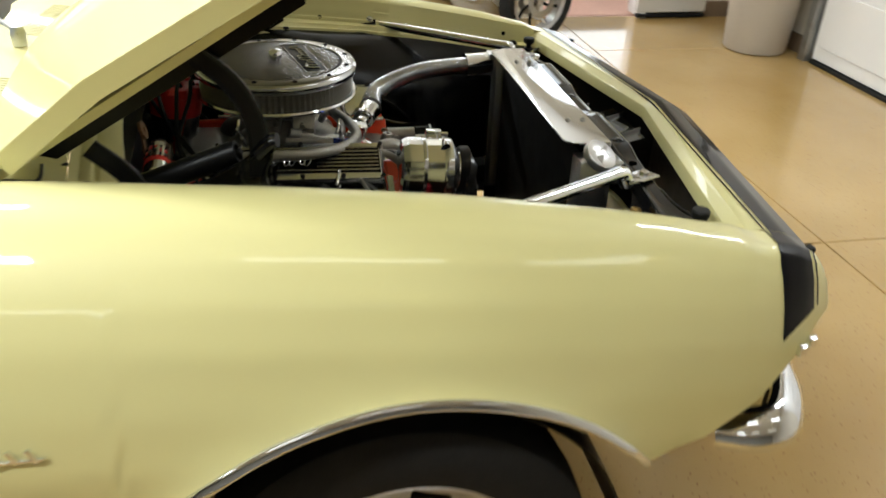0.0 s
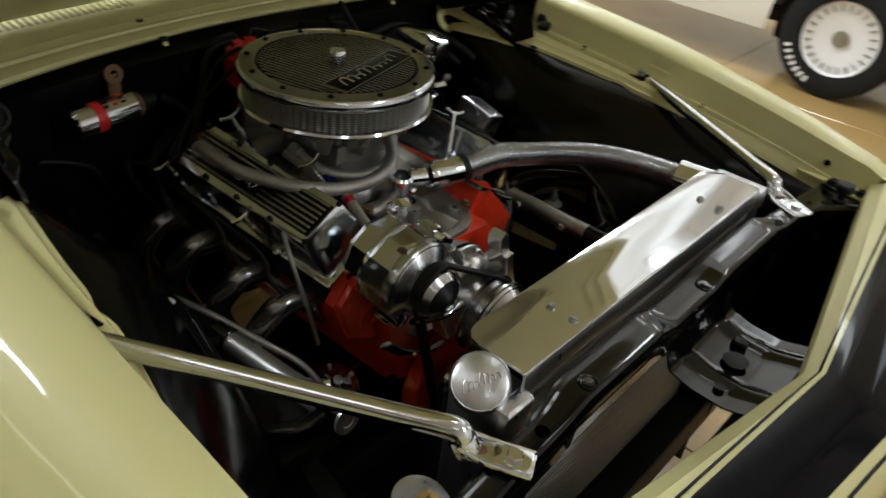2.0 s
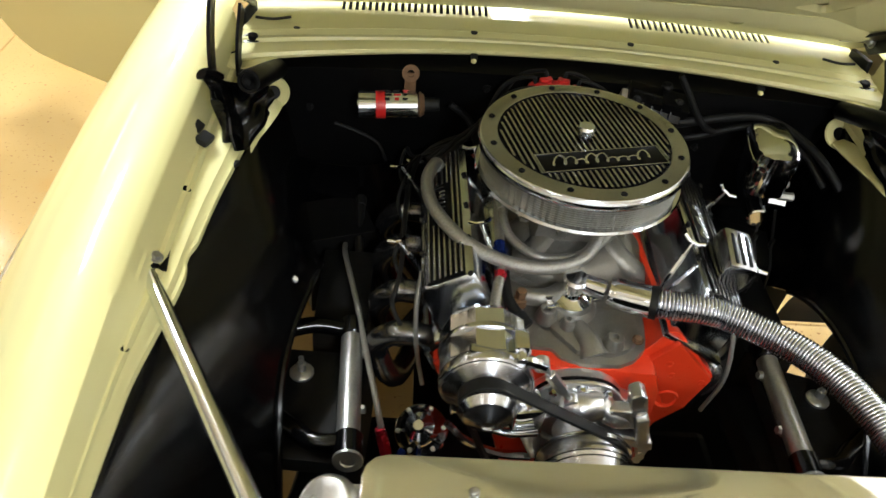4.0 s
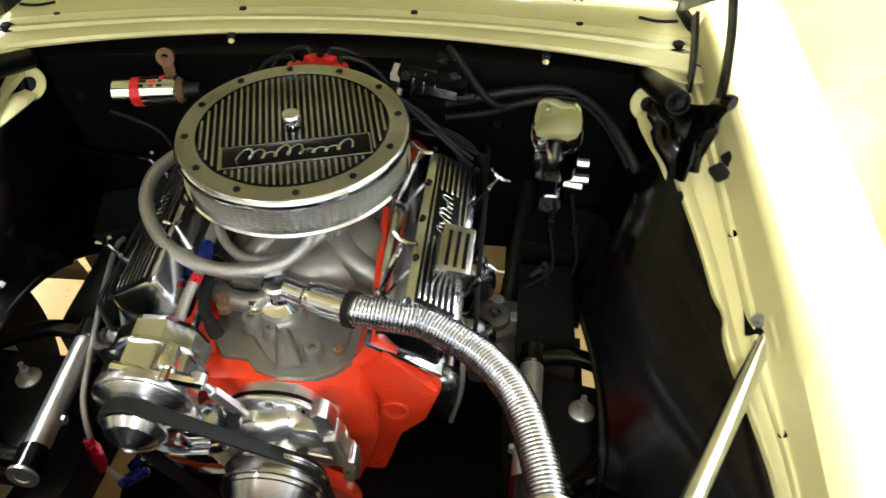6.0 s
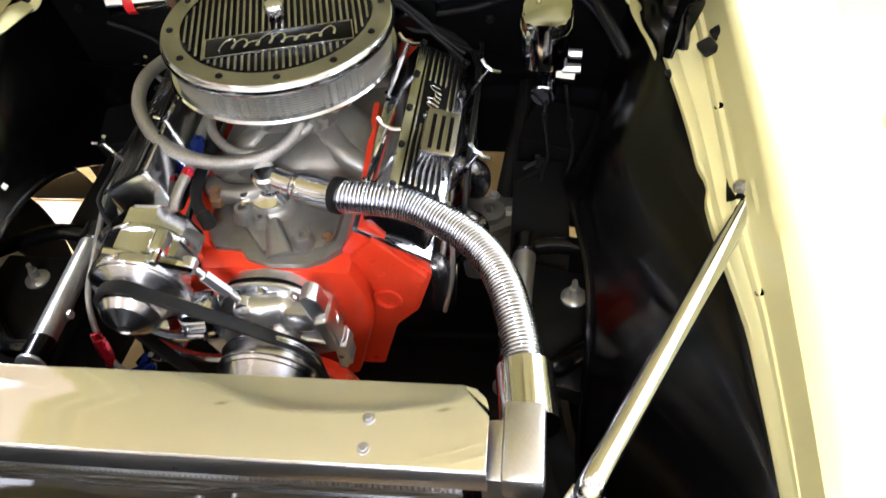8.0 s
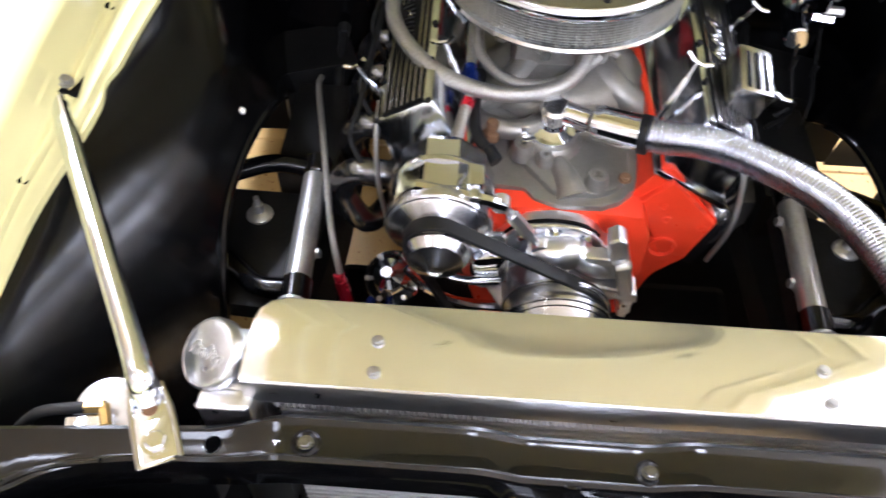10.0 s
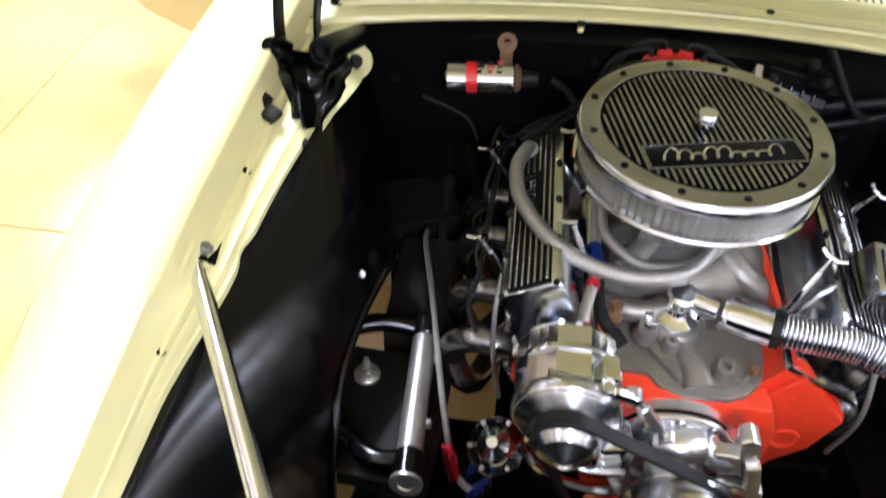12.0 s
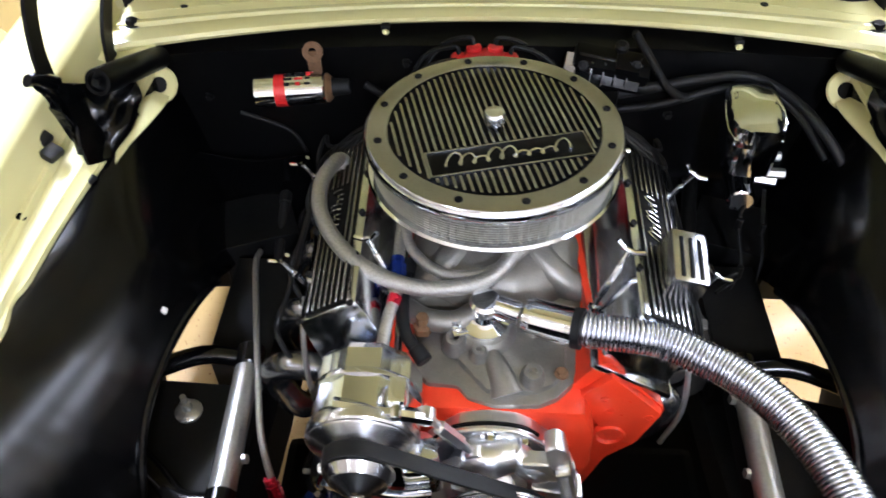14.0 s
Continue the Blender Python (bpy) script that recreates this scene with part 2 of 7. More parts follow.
def cyl(bm, a, b, r, r2=None, seg=20, chamfer=0.12):
    """A closed, slightly chamfered cylinder from a to b."""
    a, b = Vector(a), Vector(b)
    d = b - a
    m = Matrix.Translation(a) @ d.to_track_quat("Z", "Y").to_matrix().to_4x4()
    r2 = r if r2 is None else r2
    c = min(r, r2) * chamfer
    return lathe(bm, [(0, 0), (r - c, 0), (r, c), (r2, d.length - c), (r2 - c, d.length), (0, d.length)], m, seg)


def curve(points, n=8):
    """A Catmull-Rom curve through the points."""
    ps = [Vector(p) for p in points]
    ps = [2 * ps[0] - ps[1], *ps, 2 * ps[-1] - ps[-2]]
    out = []
    for i in range(1, len(ps) - 2):
        p0, p1, p2, p3 = ps[i - 1:i + 3]
        for k in range(n):
            t = k / n
            out.append(0.5 * (2 * p1 + (p2 - p0) * t + (2 * p0 - 5 * p1 + 4 * p2 - p3) * t * t + (3 * p1 - p0 - 3 * p2 + p3) * t ** 3))
    out.append(ps[-2])
    return out


def tube(bm, points, r, seg=12, n=8, flat=1.0, smooth=True):
    """A closed tube along points; r is a number, or a function of the way from 0 to 1."""
    ps = curve(points, n) if smooth else [Vector(p) for p in points]
    rad = r if callable(r) else (lambda u: r)
    t0 = (ps[1] - ps[0]).normalized()
    side = t0.orthogonal().normalized()
    rings = []
    for i, p in enumerate(ps):
        t = (ps[min(i + 1, len(ps) - 1)] - ps[max(i - 1, 0)]).normalized()
        side = (side - t * side.dot(t)).normalized()
        up = t.cross(side)
        q = rad(i / (len(ps) - 1))
        rings.append([bm.verts.new(p + side * q * math.cos(2 * math.pi * k / seg) + up * q * flat * math.sin(2 * math.pi * k / seg)) for k in range(seg)])
    for a, b in zip(rings, rings[1:]):
        for k in range(seg):
            bm.faces.new((a[k], a[(k + 1) % seg], b[(k + 1) % seg], b[k]))
    bm.faces.new(rings[0][::-1])
    bm.faces.new(rings[-1])
    return bm


def prism(bm, poly, h, m, bevel=0.0):
    """A polygon in the xy plane of m, raised by h."""
    lo = [bm.verts.new(m @ Vector((x, y, 0))) for x, y in poly]
    hi = [bm.verts.new(m @ Vector((x, y, h))) for x, y in poly]
    n = len(poly)
    f0, f1 = bm.faces.new(lo[::-1]), bm.faces.new(hi)
    sides = [bm.faces.new((lo[k], lo[(k + 1) % n], hi[(k + 1) % n], hi[k])) for k in range(n)]
    if bevel:
        bmesh.ops.recalc_face_normals(bm, faces=[f0, f1, *sides])
        low = set(f0.edges)
        bmesh.ops.bevel(bm, geom=list({e for s in (f1, *sides) for e in s.edges} - low), offset=bevel, segments=2, affect="EDGES", profile=0.6)
    return bm


def sheet(bm, fn, nu, nv, thick=0.0, skip=None):
    """A surface fn(u, v) with u and v from 0 to 1; thick gives it a back. skip(u, v) leaves cells open."""
    g = [[bm.verts.new(fn(i / nu, j / nv)) for j in range(nv + 1)] for i in range(nu + 1)]
    fs = []
    for i in range(nu):
        for j in range(nv):
            if skip and skip((i + 0.5) / nu, (j + 0.5) / nv):
                continue
            fs.append(bm.faces.new((g[i][j], g[i + 1][j], g[i + 1][j + 1], g[i][j + 1])))
    loose = [v for row in g for v in row if not v.link_faces]
    bmesh.ops.delete(bm, geom=loose, context="VERTS")
    if thick:
        bmesh.ops.recalc_face_normals(bm, faces=fs)
        bmesh.ops.solidify(bm, geom=fs, thickness=thick)
    return bm


def lerp(keys, x):
    """Linear steps through (x, value) pairs given in rising x."""
    if x <= keys[0][0]:
        return keys[0][1]
    for (a, p), (b, q) in zip(keys, keys[1:]):
        if x <= b:
            return p + (q - p) * (x - a) / (b - a)
    return keys[-1][1]


def smooth_lerp(keys, x):
    """Steps through (x, value) pairs with eased ends."""
    return sum(lerp(keys, x + d) for d in (-0.06, -0.03, 0, 0.03, 0.06)) / 5


def bolt(parent, at, normal, r=0.008, h=0.007, mat=None, name="bolt"):
    """A hexagon head with its washer."""
    m = Matrix.Translation(at) @ Vector(normal).to_track_quat("Z", "Y").to_matrix().to_4x4()
    bm = B()
    lathe(bm, [(0, -0.002), (r * 1.35, -0.002), (r * 1.35, 0.0015), (0, 0.0015)], m, 14)
    lathe(bm, [(0, 0.0), (r, 0.0), (r, h * 0.8), (r * 0.85, h), (0, h)], m, 6)
    return part(name, bm, mat or CHROME, parent)


def frame_matrix(at, zdir, ydir=(0, 1, 0)):
    z = Vector(zdir).normalized()
    y = Vector(ydir)
    y = (y - z * y.dot(z)).normalized()
    x = y.cross(z)
    return Matrix((( x.x, y.x, z.x, at[0]), (x.y, y.y, z.y, at[1]), (x.z, y.z, z.z, at[2]), (0, 0, 0, 1)))


# ---- the showroom ----
def slab(name, m, sx, sy, sz, mat, label="", category="", bevel=0.0):
    bm = B()
    box(bm, Matrix.Identity(4), sx, sy, sz, bevel)
    ob = part(name, bm, mat, None, label, smooth=False)
    ob.matrix_world = m
    return tagged(ob, label, category, "", "structure")


EAST, SOUTH, WEST, NORTH = 4.25, -3.6, -6.5, 8.0
# the floor: one sheet with sawn joints pressed into it
xs = sorted({WEST, EAST + 0.02, 7.6} | {c + d for c in (-4.7, -2.03, 0.66, 3.35) for d in (-0.005, -0.002, 0.002, 0.005)})
ys = sorted({SOUTH, -1.95, NORTH} | {c + d for c in (-2.12, 0.6, 3.3, 6.0) for d in (-0.005, -0.002, 0.002, 0.005)})
bm = B()
deep = lambda v, cs: any(abs(v - c) < 0.003 for c in cs)
grid = [[bm.verts.new((x, y, -0.006 if deep(x, (-4.7, -2.03, 0.66, 3.35)) or deep(y, (-2.12, 0.6, 3.3, 6.0)) else 0.0)) for y in ys] for x in xs]
for i in range(len(xs) - 1):
    for j in range(len(ys) - 1):
        if xs[i] >= EAST and ys[j + 1] <= -1.94:
            continue
        bm.faces.new((grid[i][j], grid[i + 1][j], grid[i + 1][j + 1], grid[i][j + 1]))
tagged(part("floor", bm, FLOOR, None, smooth=False), "glossy tan speckled epoxy floor with sawn joints", "floor", "", "structure")
slab("ground", pose(30, 0, -0.13), 120, 160, 0.2, PINK, "pinkish paved ground outside the doorway", "ground")

# walls: a short exterior wall with the doorway (y -2.85 to -1.95), then the bay to the east
FAR = 7.6
slab("wall_doorway_end", pose(EAST + 0.1, (SOUTH - 2.85) / 2, CEILING / 2), 0.2, -2.85 - SOUTH, CEILING, WALL, "plain off-white wall beside the doorway", "wall")
slab("wall_doorway_lintel", pose(EAST + 0.1, -2.4, (2.3 + CEILING) / 2), 0.2, 0.9, CEILING - 2.3, WALL, "off-white wall over the doorway", "wall")
slab("wall_return", pose((EAST + FAR) / 2, -1.85, CEILING / 2), FAR - EAST, 0.2, CEILING, WALL, "off-white return wall beside the doorway", "wall")
slab("wall_east", pose(FAR + 0.1, (-1.95 + NORTH) / 2, CEILING / 2), 0.2, NORTH + 1.95, CEILING, WALL, "plain off-white painted showroom wall", "wall")
slab("wall_south", pose((WEST + EAST) / 2 + 0.1, SOUTH - 0.1, CEILING / 2), EAST - WEST + 0.2, 0.2, CEILING, WALL, "off-white painted wall behind the overhead door", "wall")
# the north and west walls stay out of view and are darkened to dim the room
slab("wall_north", pose((WEST + FAR) / 2, NORTH + 0.1, CEILING / 2), FAR - WEST, 0.2, CEILING, WALL_DIM, "unseen showroom wall, darkened to keep bounce light low", "wall")
slab("wall_west", pose(WEST - 0.1, (SOUTH + NORTH) / 2, CEILING / 2), 0.2, NORTH - SOUTH, CEILING, WALL_DIM, "unseen showroom wall, darkened to keep bounce light low", "wall")
bm = B()
box(bm, pose((WEST + FAR) / 2, (-1.95 + NORTH) / 2, CEILING + 0.1), FAR - WEST + 0.4, NORTH + 1.95, 0.2)
for k in range(24):  # lapped white boards over the eastern bay
    prism(bm, [(0, 0.001), (0.15, -0.004), (0.15, 0.004), (0.145, 0.004)], NORTH + 1.93, Matrix.Translation((3.3 + 0.155 * k, NORTH - 0.01, CEILING)) @ pose(0, 0, 0, 90, 0, 0))
tagged(part("ceiling", bm, CEIL, None, smooth=False), "matt white boarded showroom ceiling", "ceiling", "", "structure")
slab("ceiling_front", pose((WEST + EAST + 0.2) / 2, (SOUTH - 1.95) / 2, CEILING + 0.1), EAST + 0.2 - WEST, -1.95 - SOUTH, 0.2, CEIL, "matt grey showroom ceiling", "ceiling")
slab("baseboard", pose(EAST - 0.012, -3.47, 0.06), 0.02, 0.24, 0.12, BASE, "dark brown baseboard", "baseboard")
slab("baseboard_south", pose(3.65, SOUTH + 0.012, 0.06), 1.1, 0.02, 0.12, BASE, "dark brown baseboard", "baseboard")

# ceiling fixtures: a shallow white tray round each lamp
for fx, fy in FIXTURES:
    t = thing("ceiling_light", "white steel ceiling light tray with fluorescent tubes", "ceiling light", "ceiling lights", at=(fx, fy, CEILING))
    for dx, dy, sx, sy in ((-0.16, 0, 0.02, 1.24), (0.16, 0, 0.02, 1.24), (0, -0.61, 0.3, 0.02), (0, 0.61, 0.3, 0.02)):
        bm = B()
        box(bm, pose(fx + dx, fy + dy, CEILING - DROP[fx, fy] - 0.04), sx, sy, 0.08, 0.004)
        part("tray_side", bm, WHITE_DOOR, t, smooth=False)
    if DROP[fx, fy]:
        for dy in (-0.55, 0.55):
            part("hanger", cyl(B(), (fx, fy + dy, CEILING - DROP[fx, fy]), (fx, fy + dy, CEILING), 0.006, seg=8), STEEL, t)
            part("cross_bar", box(B(), pose(fx, fy + dy, CEILING - DROP[fx, fy] - 0.02), 0.31, 0.02, 0.02), WHITE_DOOR, t, smooth=False)

# overhead door in the south wall: five ribbed panels and its track
od = thing("overhead_door", "white sectional overhead door, closed", "garage door", kind="structure", at=(0.9, SOUTH + 0.03, 0))
for k in range(5):
    bm = B()
    box(bm, pose(1.18, SOUTH + 0.035, 0.3 + 0.55 * k), 3.6, 0.05, 0.54, 0.008)
    for c in range(4):
        box(bm, pose(-0.17 + 0.9 * c, SOUTH + 0.064, 0.3 + 0.55 * k), 0.75, 0.012, 0.36, 0.005)
    part("panel", bm, WHITE_DOOR, od, smooth=False)
bm = B()
box(bm, pose(3.04, SOUTH + 0.06, 1.5), 0.07, 0.09, 3.0, 0.006)
part("track", bm, STEEL, od, "galvanised steel door track", smooth=False)
bm = B()
box(bm, pose(1.18, SOUTH + 0.05, 0.012), 3.6, 0.06, 0.024, 0.006)
part("seal", bm, RUBBER, od, "black rubber bottom seal", smooth=False)

# the doorway: grey leaf standing open against the wall end, steel frame
dw = thing("door_1", "grey steel door leaf with a dark bottom sweep", "door", kind="structure", at=(EAST - 0.03, -3.05, 0))
bm = B()
box(bm, pose(EAST - 0.035, -3.06, 1.08), 0.045, 0.58, 2.06, 0.004)
part("leaf", bm, GREY_DOOR, dw, smooth=False)
bm = B()
box(bm, pose(EAST - 0.045, -3.06, 0.022), 0.05, 0.58, 0.024, 0.004)
part("sweep", bm, RUBBER, dw, "black rubber sweep", smooth=False)
fr = thing("door_frame", "white painted doorway frame", "door frame", kind="structure", at=(EAST, -2.4, 0))
for y in (-2.83, -1.97):
    bm = B()
    box(bm, pose(EAST + 0.08, y, 1.15), 0.26, 0.05, 2.3, 0.005)
    part("jamb", bm, WHITE_DOOR, fr, smooth=False)
bm = B()
box(bm, pose(EAST + 0.08, -2.4, 2.28), 0.26, 0.81, 0.05, 0.005)
part("head", bm, WHITE_DOOR, fr, smooth=False)

# litter bin
bn = thing("litter_bin", "beige round plastic litter bin standing by the wall", "bin", at=(3.33, -3.31, 0))
bm = B()
lathe(bm, [(0, 0.005), (0.205, 0.005), (0.215, 0.02), (0.255, 0.74), (0.27, 0.745), (0.27, 0.78), (0.25, 0.78), (0.245, 0.74), (0.2, 0.03), (0, 0.03)], pose(3.33, -3.31, 0), 40)
part("bin_body", bm, BIN, bn)
bm = B()
lathe(bm, [(0.272, 0.0), (0.278, 0.0), (0.278, 0.035), (0.262, 0.05), (0.262, 0.046), (0.272, 0.032)], pose(3.33, -3.31, 0.75), 40)
part("rim", bm, BIN, bn)

# yellow and black air fitting on the wall
av = thing("wall_valve", "small black wall valve with a yellow knob", "valve", at=(3.2, SOUTH + 0.02, 0.42))
bm = B()
cyl(bm, (3.2, SOUTH, 0.42), (3.2, SOUTH + 0.05, 0.42), 0.022)
tube(bm, [(3.2, SOUTH + 0.045, 0.42), (3.14, SOUTH + 0.05, 0.44), (3.1, SOUTH + 0.04, 0.5)], 0.014)
part("valve_body", bm, RUBBER, av)
bm = B()
cyl(bm, (3.22, SOUTH + 0.04, 0.41), (3.26, SOUTH + 0.07, 0.41), 0.03)
part("knob", bm, material("yellow_plastic", (0.75, 0.6, 0.05), 0.4, grain=(90, 0.1)), av, "yellow knob")


# ---- the yellow car: outer body ----
car = thing("car", "butter-yellow two-door coupe with open hood and black nose stripe", "car", at=(0, 0, 0))
EDGE_Z = [(-0.96, 0.862), (-0.76, 0.892), (-0.6, 0.925), (-0.3, 0.974), (0.0, 1.002), (0.35, 1.026), (1.2, 1.045)]
EDGE_X = [(-0.96, 0.664), (-0.76, 0.668), (-0.3, 0.667), (0.0, 0.66), (0.35, 0.652), (1.2, 0.65)]
HALF_W = [(-1.0, 0.765), (-0.94, 0.81), (-0.86, 0.845), (-0.6, 0.904), (-0.3, 0.943), (0.1, 0.948), (0.6, 0.935), (1.2, 0.92)]
CROWN = [(0, 0), (0.07, 0.008), (0.16, 0.012), (0.28, 0.008), (0.42, -0.01), (0.56, -0.04), (0.7, -0.085), (0.83, -0.145),
         (0.94, -0.225), (1.0, -0.31), (0.985, -0.41), (0.93, -0.52), (0.9, -0.7)]
# the header panel runs from hdr_in to hdr_out; HDR is its section
def hdr_in(x):
    return -0.915 + 0.17 * abs(x)


def hdr_out(x):
    return -1.065 + 0.115 * abs(x)


HDR = [(-0.02, 0.83), (0.0, 0.856), (0.015, 0.859), (0.1, 0.866), (0.13, 0.871), (0.3, 0.87), (0.55, 0.858), (0.8, 0.835), (0.95, 0.805), (1.0, 0.775), (0.99, 0.74), (0.93, 0.7)]


def edge_z(y):
    """Height of the fender beside the hood gap; at the nose it follows the header panel."""
    z = smooth_lerp(EDGE_Z, y)
    k = min(1.0, max(0.0, (-0.79 - y) / 0.05))
    return z + k * (lerp(HDR[1:10], max(0.13, (y - hdr_in(0.664)) / (hdr_out(0.664) - hdr_in(0.664)))) - z)


ARCH_Y, ARCH_Z, ARCH_R = -0.18, 0.268, 0.51


def fender_bottom(y):
    if abs(y - ARCH_Y) < 0.4:
        return ARCH_Z + math.sqrt(ARCH_R ** 2 - (y - ARCH_Y) ** 2)
    if y > ARCH_Y:
        return 0.3
    return lerp([(-0.96, 0.74), (-0.88, 0.69), (-0.8, 0.63), (-0.7, 0.595), (-0.575, 0.584)], y)


def fender_profile(y, n):
    """n + 1 points (x, z) down the fender's outside at y, from the hood gap to its lower edge."""
    xe, ze, w, zb = smooth_lerp(EDGE_X, y), edge_z(y), smooth_lerp(HALF_W, y), fender_bottom(y)
    rise = min(1.0, max(0.0, (y + 0.86) / 0.2))
    pts = [(xe + f * (w - xe), ze + (d * rise if d > 0 else d)) for f, d in CROWN]
    keep = []
    for a, b in zip(pts, pts[1:]):
        keep.append(a)
        if b[1] < zb < a[1] + 0.02:
            t = (a[1] - zb) / (a[1] - b[1])
            keep.append((a[0] + (b[0] - a[0]) * t, zb))
            break
    lens = [0.0]
    for a, b in zip(keep, keep[1:]):
        lens.append(lens[-1] + math.hypot(b[0] - a[0], b[1] - a[1]))
    out = []
    for k in range(n + 1):
        s = lens[-1] * k / n
        i = max(j for j in range(len(lens)) if lens[j] <= s + 1e-9)
        i = min(i, len(keep) - 2)
        t = (s - lens[i]) / max(lens[i + 1] - lens[i], 1e-9)
        out.append((keep[i][0] + (keep[i + 1][0] - keep[i][0]) * t, keep[i][1] + (keep[i + 1][1] - keep[i][1]) * t))
    # the wheel opening flares out towards its lip
    flare = 0.016 * min(1.0, max(0.0, (0.46 - abs(y - ARCH_Y)) / 0.1))
    return [(x + flare * math.exp(-(z - zb) / 0.035), z) for x, z in out]


def flange(y):
    """Width of the gutter's inner flange."""
    return smooth_lerp([(-0.83, 0.008), (-0.68, 0.01), (-0.6, 0.0145), (-0.5, 0.021), (-0.42, 0.027), (-0.385, 0.042), (-0.345, 0.052), (-0.3, 0.054), (-0.15, 0.06), (0.0, 0.078), (0.2, 0.085)], y)


def build_fender(s):
    bm = B()
    nose, tail, nu, nv = -0.983, 1.0, 132, 30
    rows = [[bm.verts.new((s * x, y, z)) for x, z in fender_profile(y, nv)] for y in (nose + (tail - nose) * i / nu for i in range(nu + 1))]
    # the nose turns in
    tip = [bm.verts.new((v.co.x * 0.985, nose - 0.008, v.co.z - 0.012)) for v in rows[0]]
    tip2 = [bm.verts.new((v.co.x * 0.95, nose - 0.009, v.co.z - 0.03)) for v in rows[0]]
    back = [bm.verts.new((v.co.x * 0.93, nose + 0.06, v.co.z - 0.02)) for v in rows[0]]
    faces = []
    for a, b in zip([back, tip2, tip, *rows], [tip2, tip, *rows]):
        for j in range(nv):
            faces.append(bm.faces.new((a[j], b[j], b[j + 1], a[j + 1])))
    # gutter: wall, channel and inner flange
    prev = None
    for i in range(nu + 1):
        y = nose + (tail - nose) * i / nu
        if y > 0.33:
            break
        if y < -0.83:
            continue
        xe, ze = smooth_lerp(EDGE_X, y), edge_z(y)
        notch = 0.008 * max(0.0, 1 - abs(y + 0.255) / 0.03)
        fw = flange(y)
        c = min(1.0, fw / 0.046)
        ring = [rows[i][0]] + [bm.verts.new((s * (xe + dx * (c if j < 8 else 1)), y, ze + dz)) for j, (dx, dz) in enumerate(
                               ((-0.004, -0.006), (-0.007, -0.03), (-0.011, -0.034), (-0.013, -0.05), (-0.017, -0.056), (-0.024, -0.0565), (-0.028, -0.062), (-0.0285, -0.066), (-fw * 0.8, -0.07), (-fw * 0.9 + notch * 0.5, -0.079), (-fw + notch, -0.081), (-fw - 0.002 + notch, -0.092)))]
        if prev:
            for j in range(12):
                faces.append(bm.faces.new((prev[j], prev[j + 1], ring[j + 1], ring[j])))
        prev = ring
    bmesh.ops.recalc_face_normals(bm, faces=faces)
    ob = part("front_fender", bm, YELLOW, car)
    # chrome lip round the wheel arch
    pts = []
    for k in range(25):
        a = radians(38.5 + 103 * k / 24)
        y, z = ARCH_Y + ARCH_R * math.cos(a), ARCH_Z + ARCH_R * math.sin(a)
        x = fender_profile(y, 12)[-1][0]
        pts.append((s * (x + 0.002), y, z - 0.002))
    part("arch_trim", tube(B(), pts, 0.009, 8, 2, 0.6), CHROME, ob, "chrome wheel arch trim")
    # stripe round the nose: band and two pinstripes, a hair proud of the paint
    def on_skin(u, v, y0, y1):
        y = y0 + (y1 - y0) * u + 0.02 * min(1.0, v / 0.4) * (-0.84 - y0) / 0.1
        pr = fender_profile(y, 40)
        x, z = pr[min(40, max(0, round(v * 31)))]
        x2, z2 = pr[min(40, max(0, round(v * 31)) + 1)]
        n = Vector((-(z2 - z), -0.0, x2 - x)).normalized()
        return Vector((s * (x + n.x * 0.0015), y, z + n.z * 0.0015))
    for y0, y1 in ((-0.95, -0.871), (-0.865, -0.861), (-0.966, -0.962)):
        part("nose_stripe", sheet(B(), lambda u, v: on_skin(u, v, y0, y1), 8 if y1 - y0 > 0.02 else 1, 31), STRIPE, ob, "black nose stripe")
    # holes along the gutter: flat near-black discs painted as the shade inside
    for y, dx, dz in ((-0.135, -0.022, -0.058), (-0.436, -0.0125, -0.058), (-0.715, -0.0018, -0.034)):
        xe, ze = smooth_lerp(EDGE_X, y), smooth_lerp(EDGE_Z, y)
        m = frame_matrix((s * (xe + dx), y, ze + dz), (-s * 0.6, 0, 0.8) if y > -0.7 else (-s, 0, 0.2))
        part("hole", lathe(B(), [(0, -0.002), (0.0065, -0.002), (0.0065, 0.0015), (0, 0.0012)], m, 14), HOLE_BLACK, ob)
    # rubber hood bumper on the gutter
    y = -0.014
    xe, ze = smooth_lerp(EDGE_X, y), smooth_lerp(EDGE_Z, y)
    bm = B()
    box(bm, pose(s * (xe - 0.008), y + 0.01, ze - 0.038, 0, -s * 30, s * 20), 0.018, 0.024, 0.015, 0.004)
    box(bm, pose(s * (xe - 0.024), y - 0.008, ze - 0.048, 0, -s * 20, s * 20), 0.024, 0.028, 0.014, 0.005)
    part("hood_bumper", bm, RUBBER, ob, "black rubber bumper")
    return ob


fenders = {s: build_fender(s) for s in (-1, 1)}
# front corner bolts on each fender's mounting ear
for s in (-1, 1):
    bm = B()
    prism(bm, [(s * x, y) for x, y in ((0.654, -0.67), (0.688, -0.66), (0.688, -0.828), (0.634, -0.82), (0.625, -0.806), (0.632, -0.752), (0.643, -0.735))], 0.005, pose(0, 0, 0.834), 0.001)
    part("mounting_ear", bm, YELLOW, fenders[s])
    for x, y in ((0.647, -0.744), (0.643, -0.8)):
        bolt(fenders[s], (s * x, y, 0.84), (0, 0, 1), 0.0105, 0.008, RUBBER)


# header panel with its peak
def header_at(x, t, lift=0.0):
    z = lerp(HDR[:10], t) + lift
    return Vector((x, hdr_in(x) + (hdr_out(x) - hdr_in(x)) * t, z))


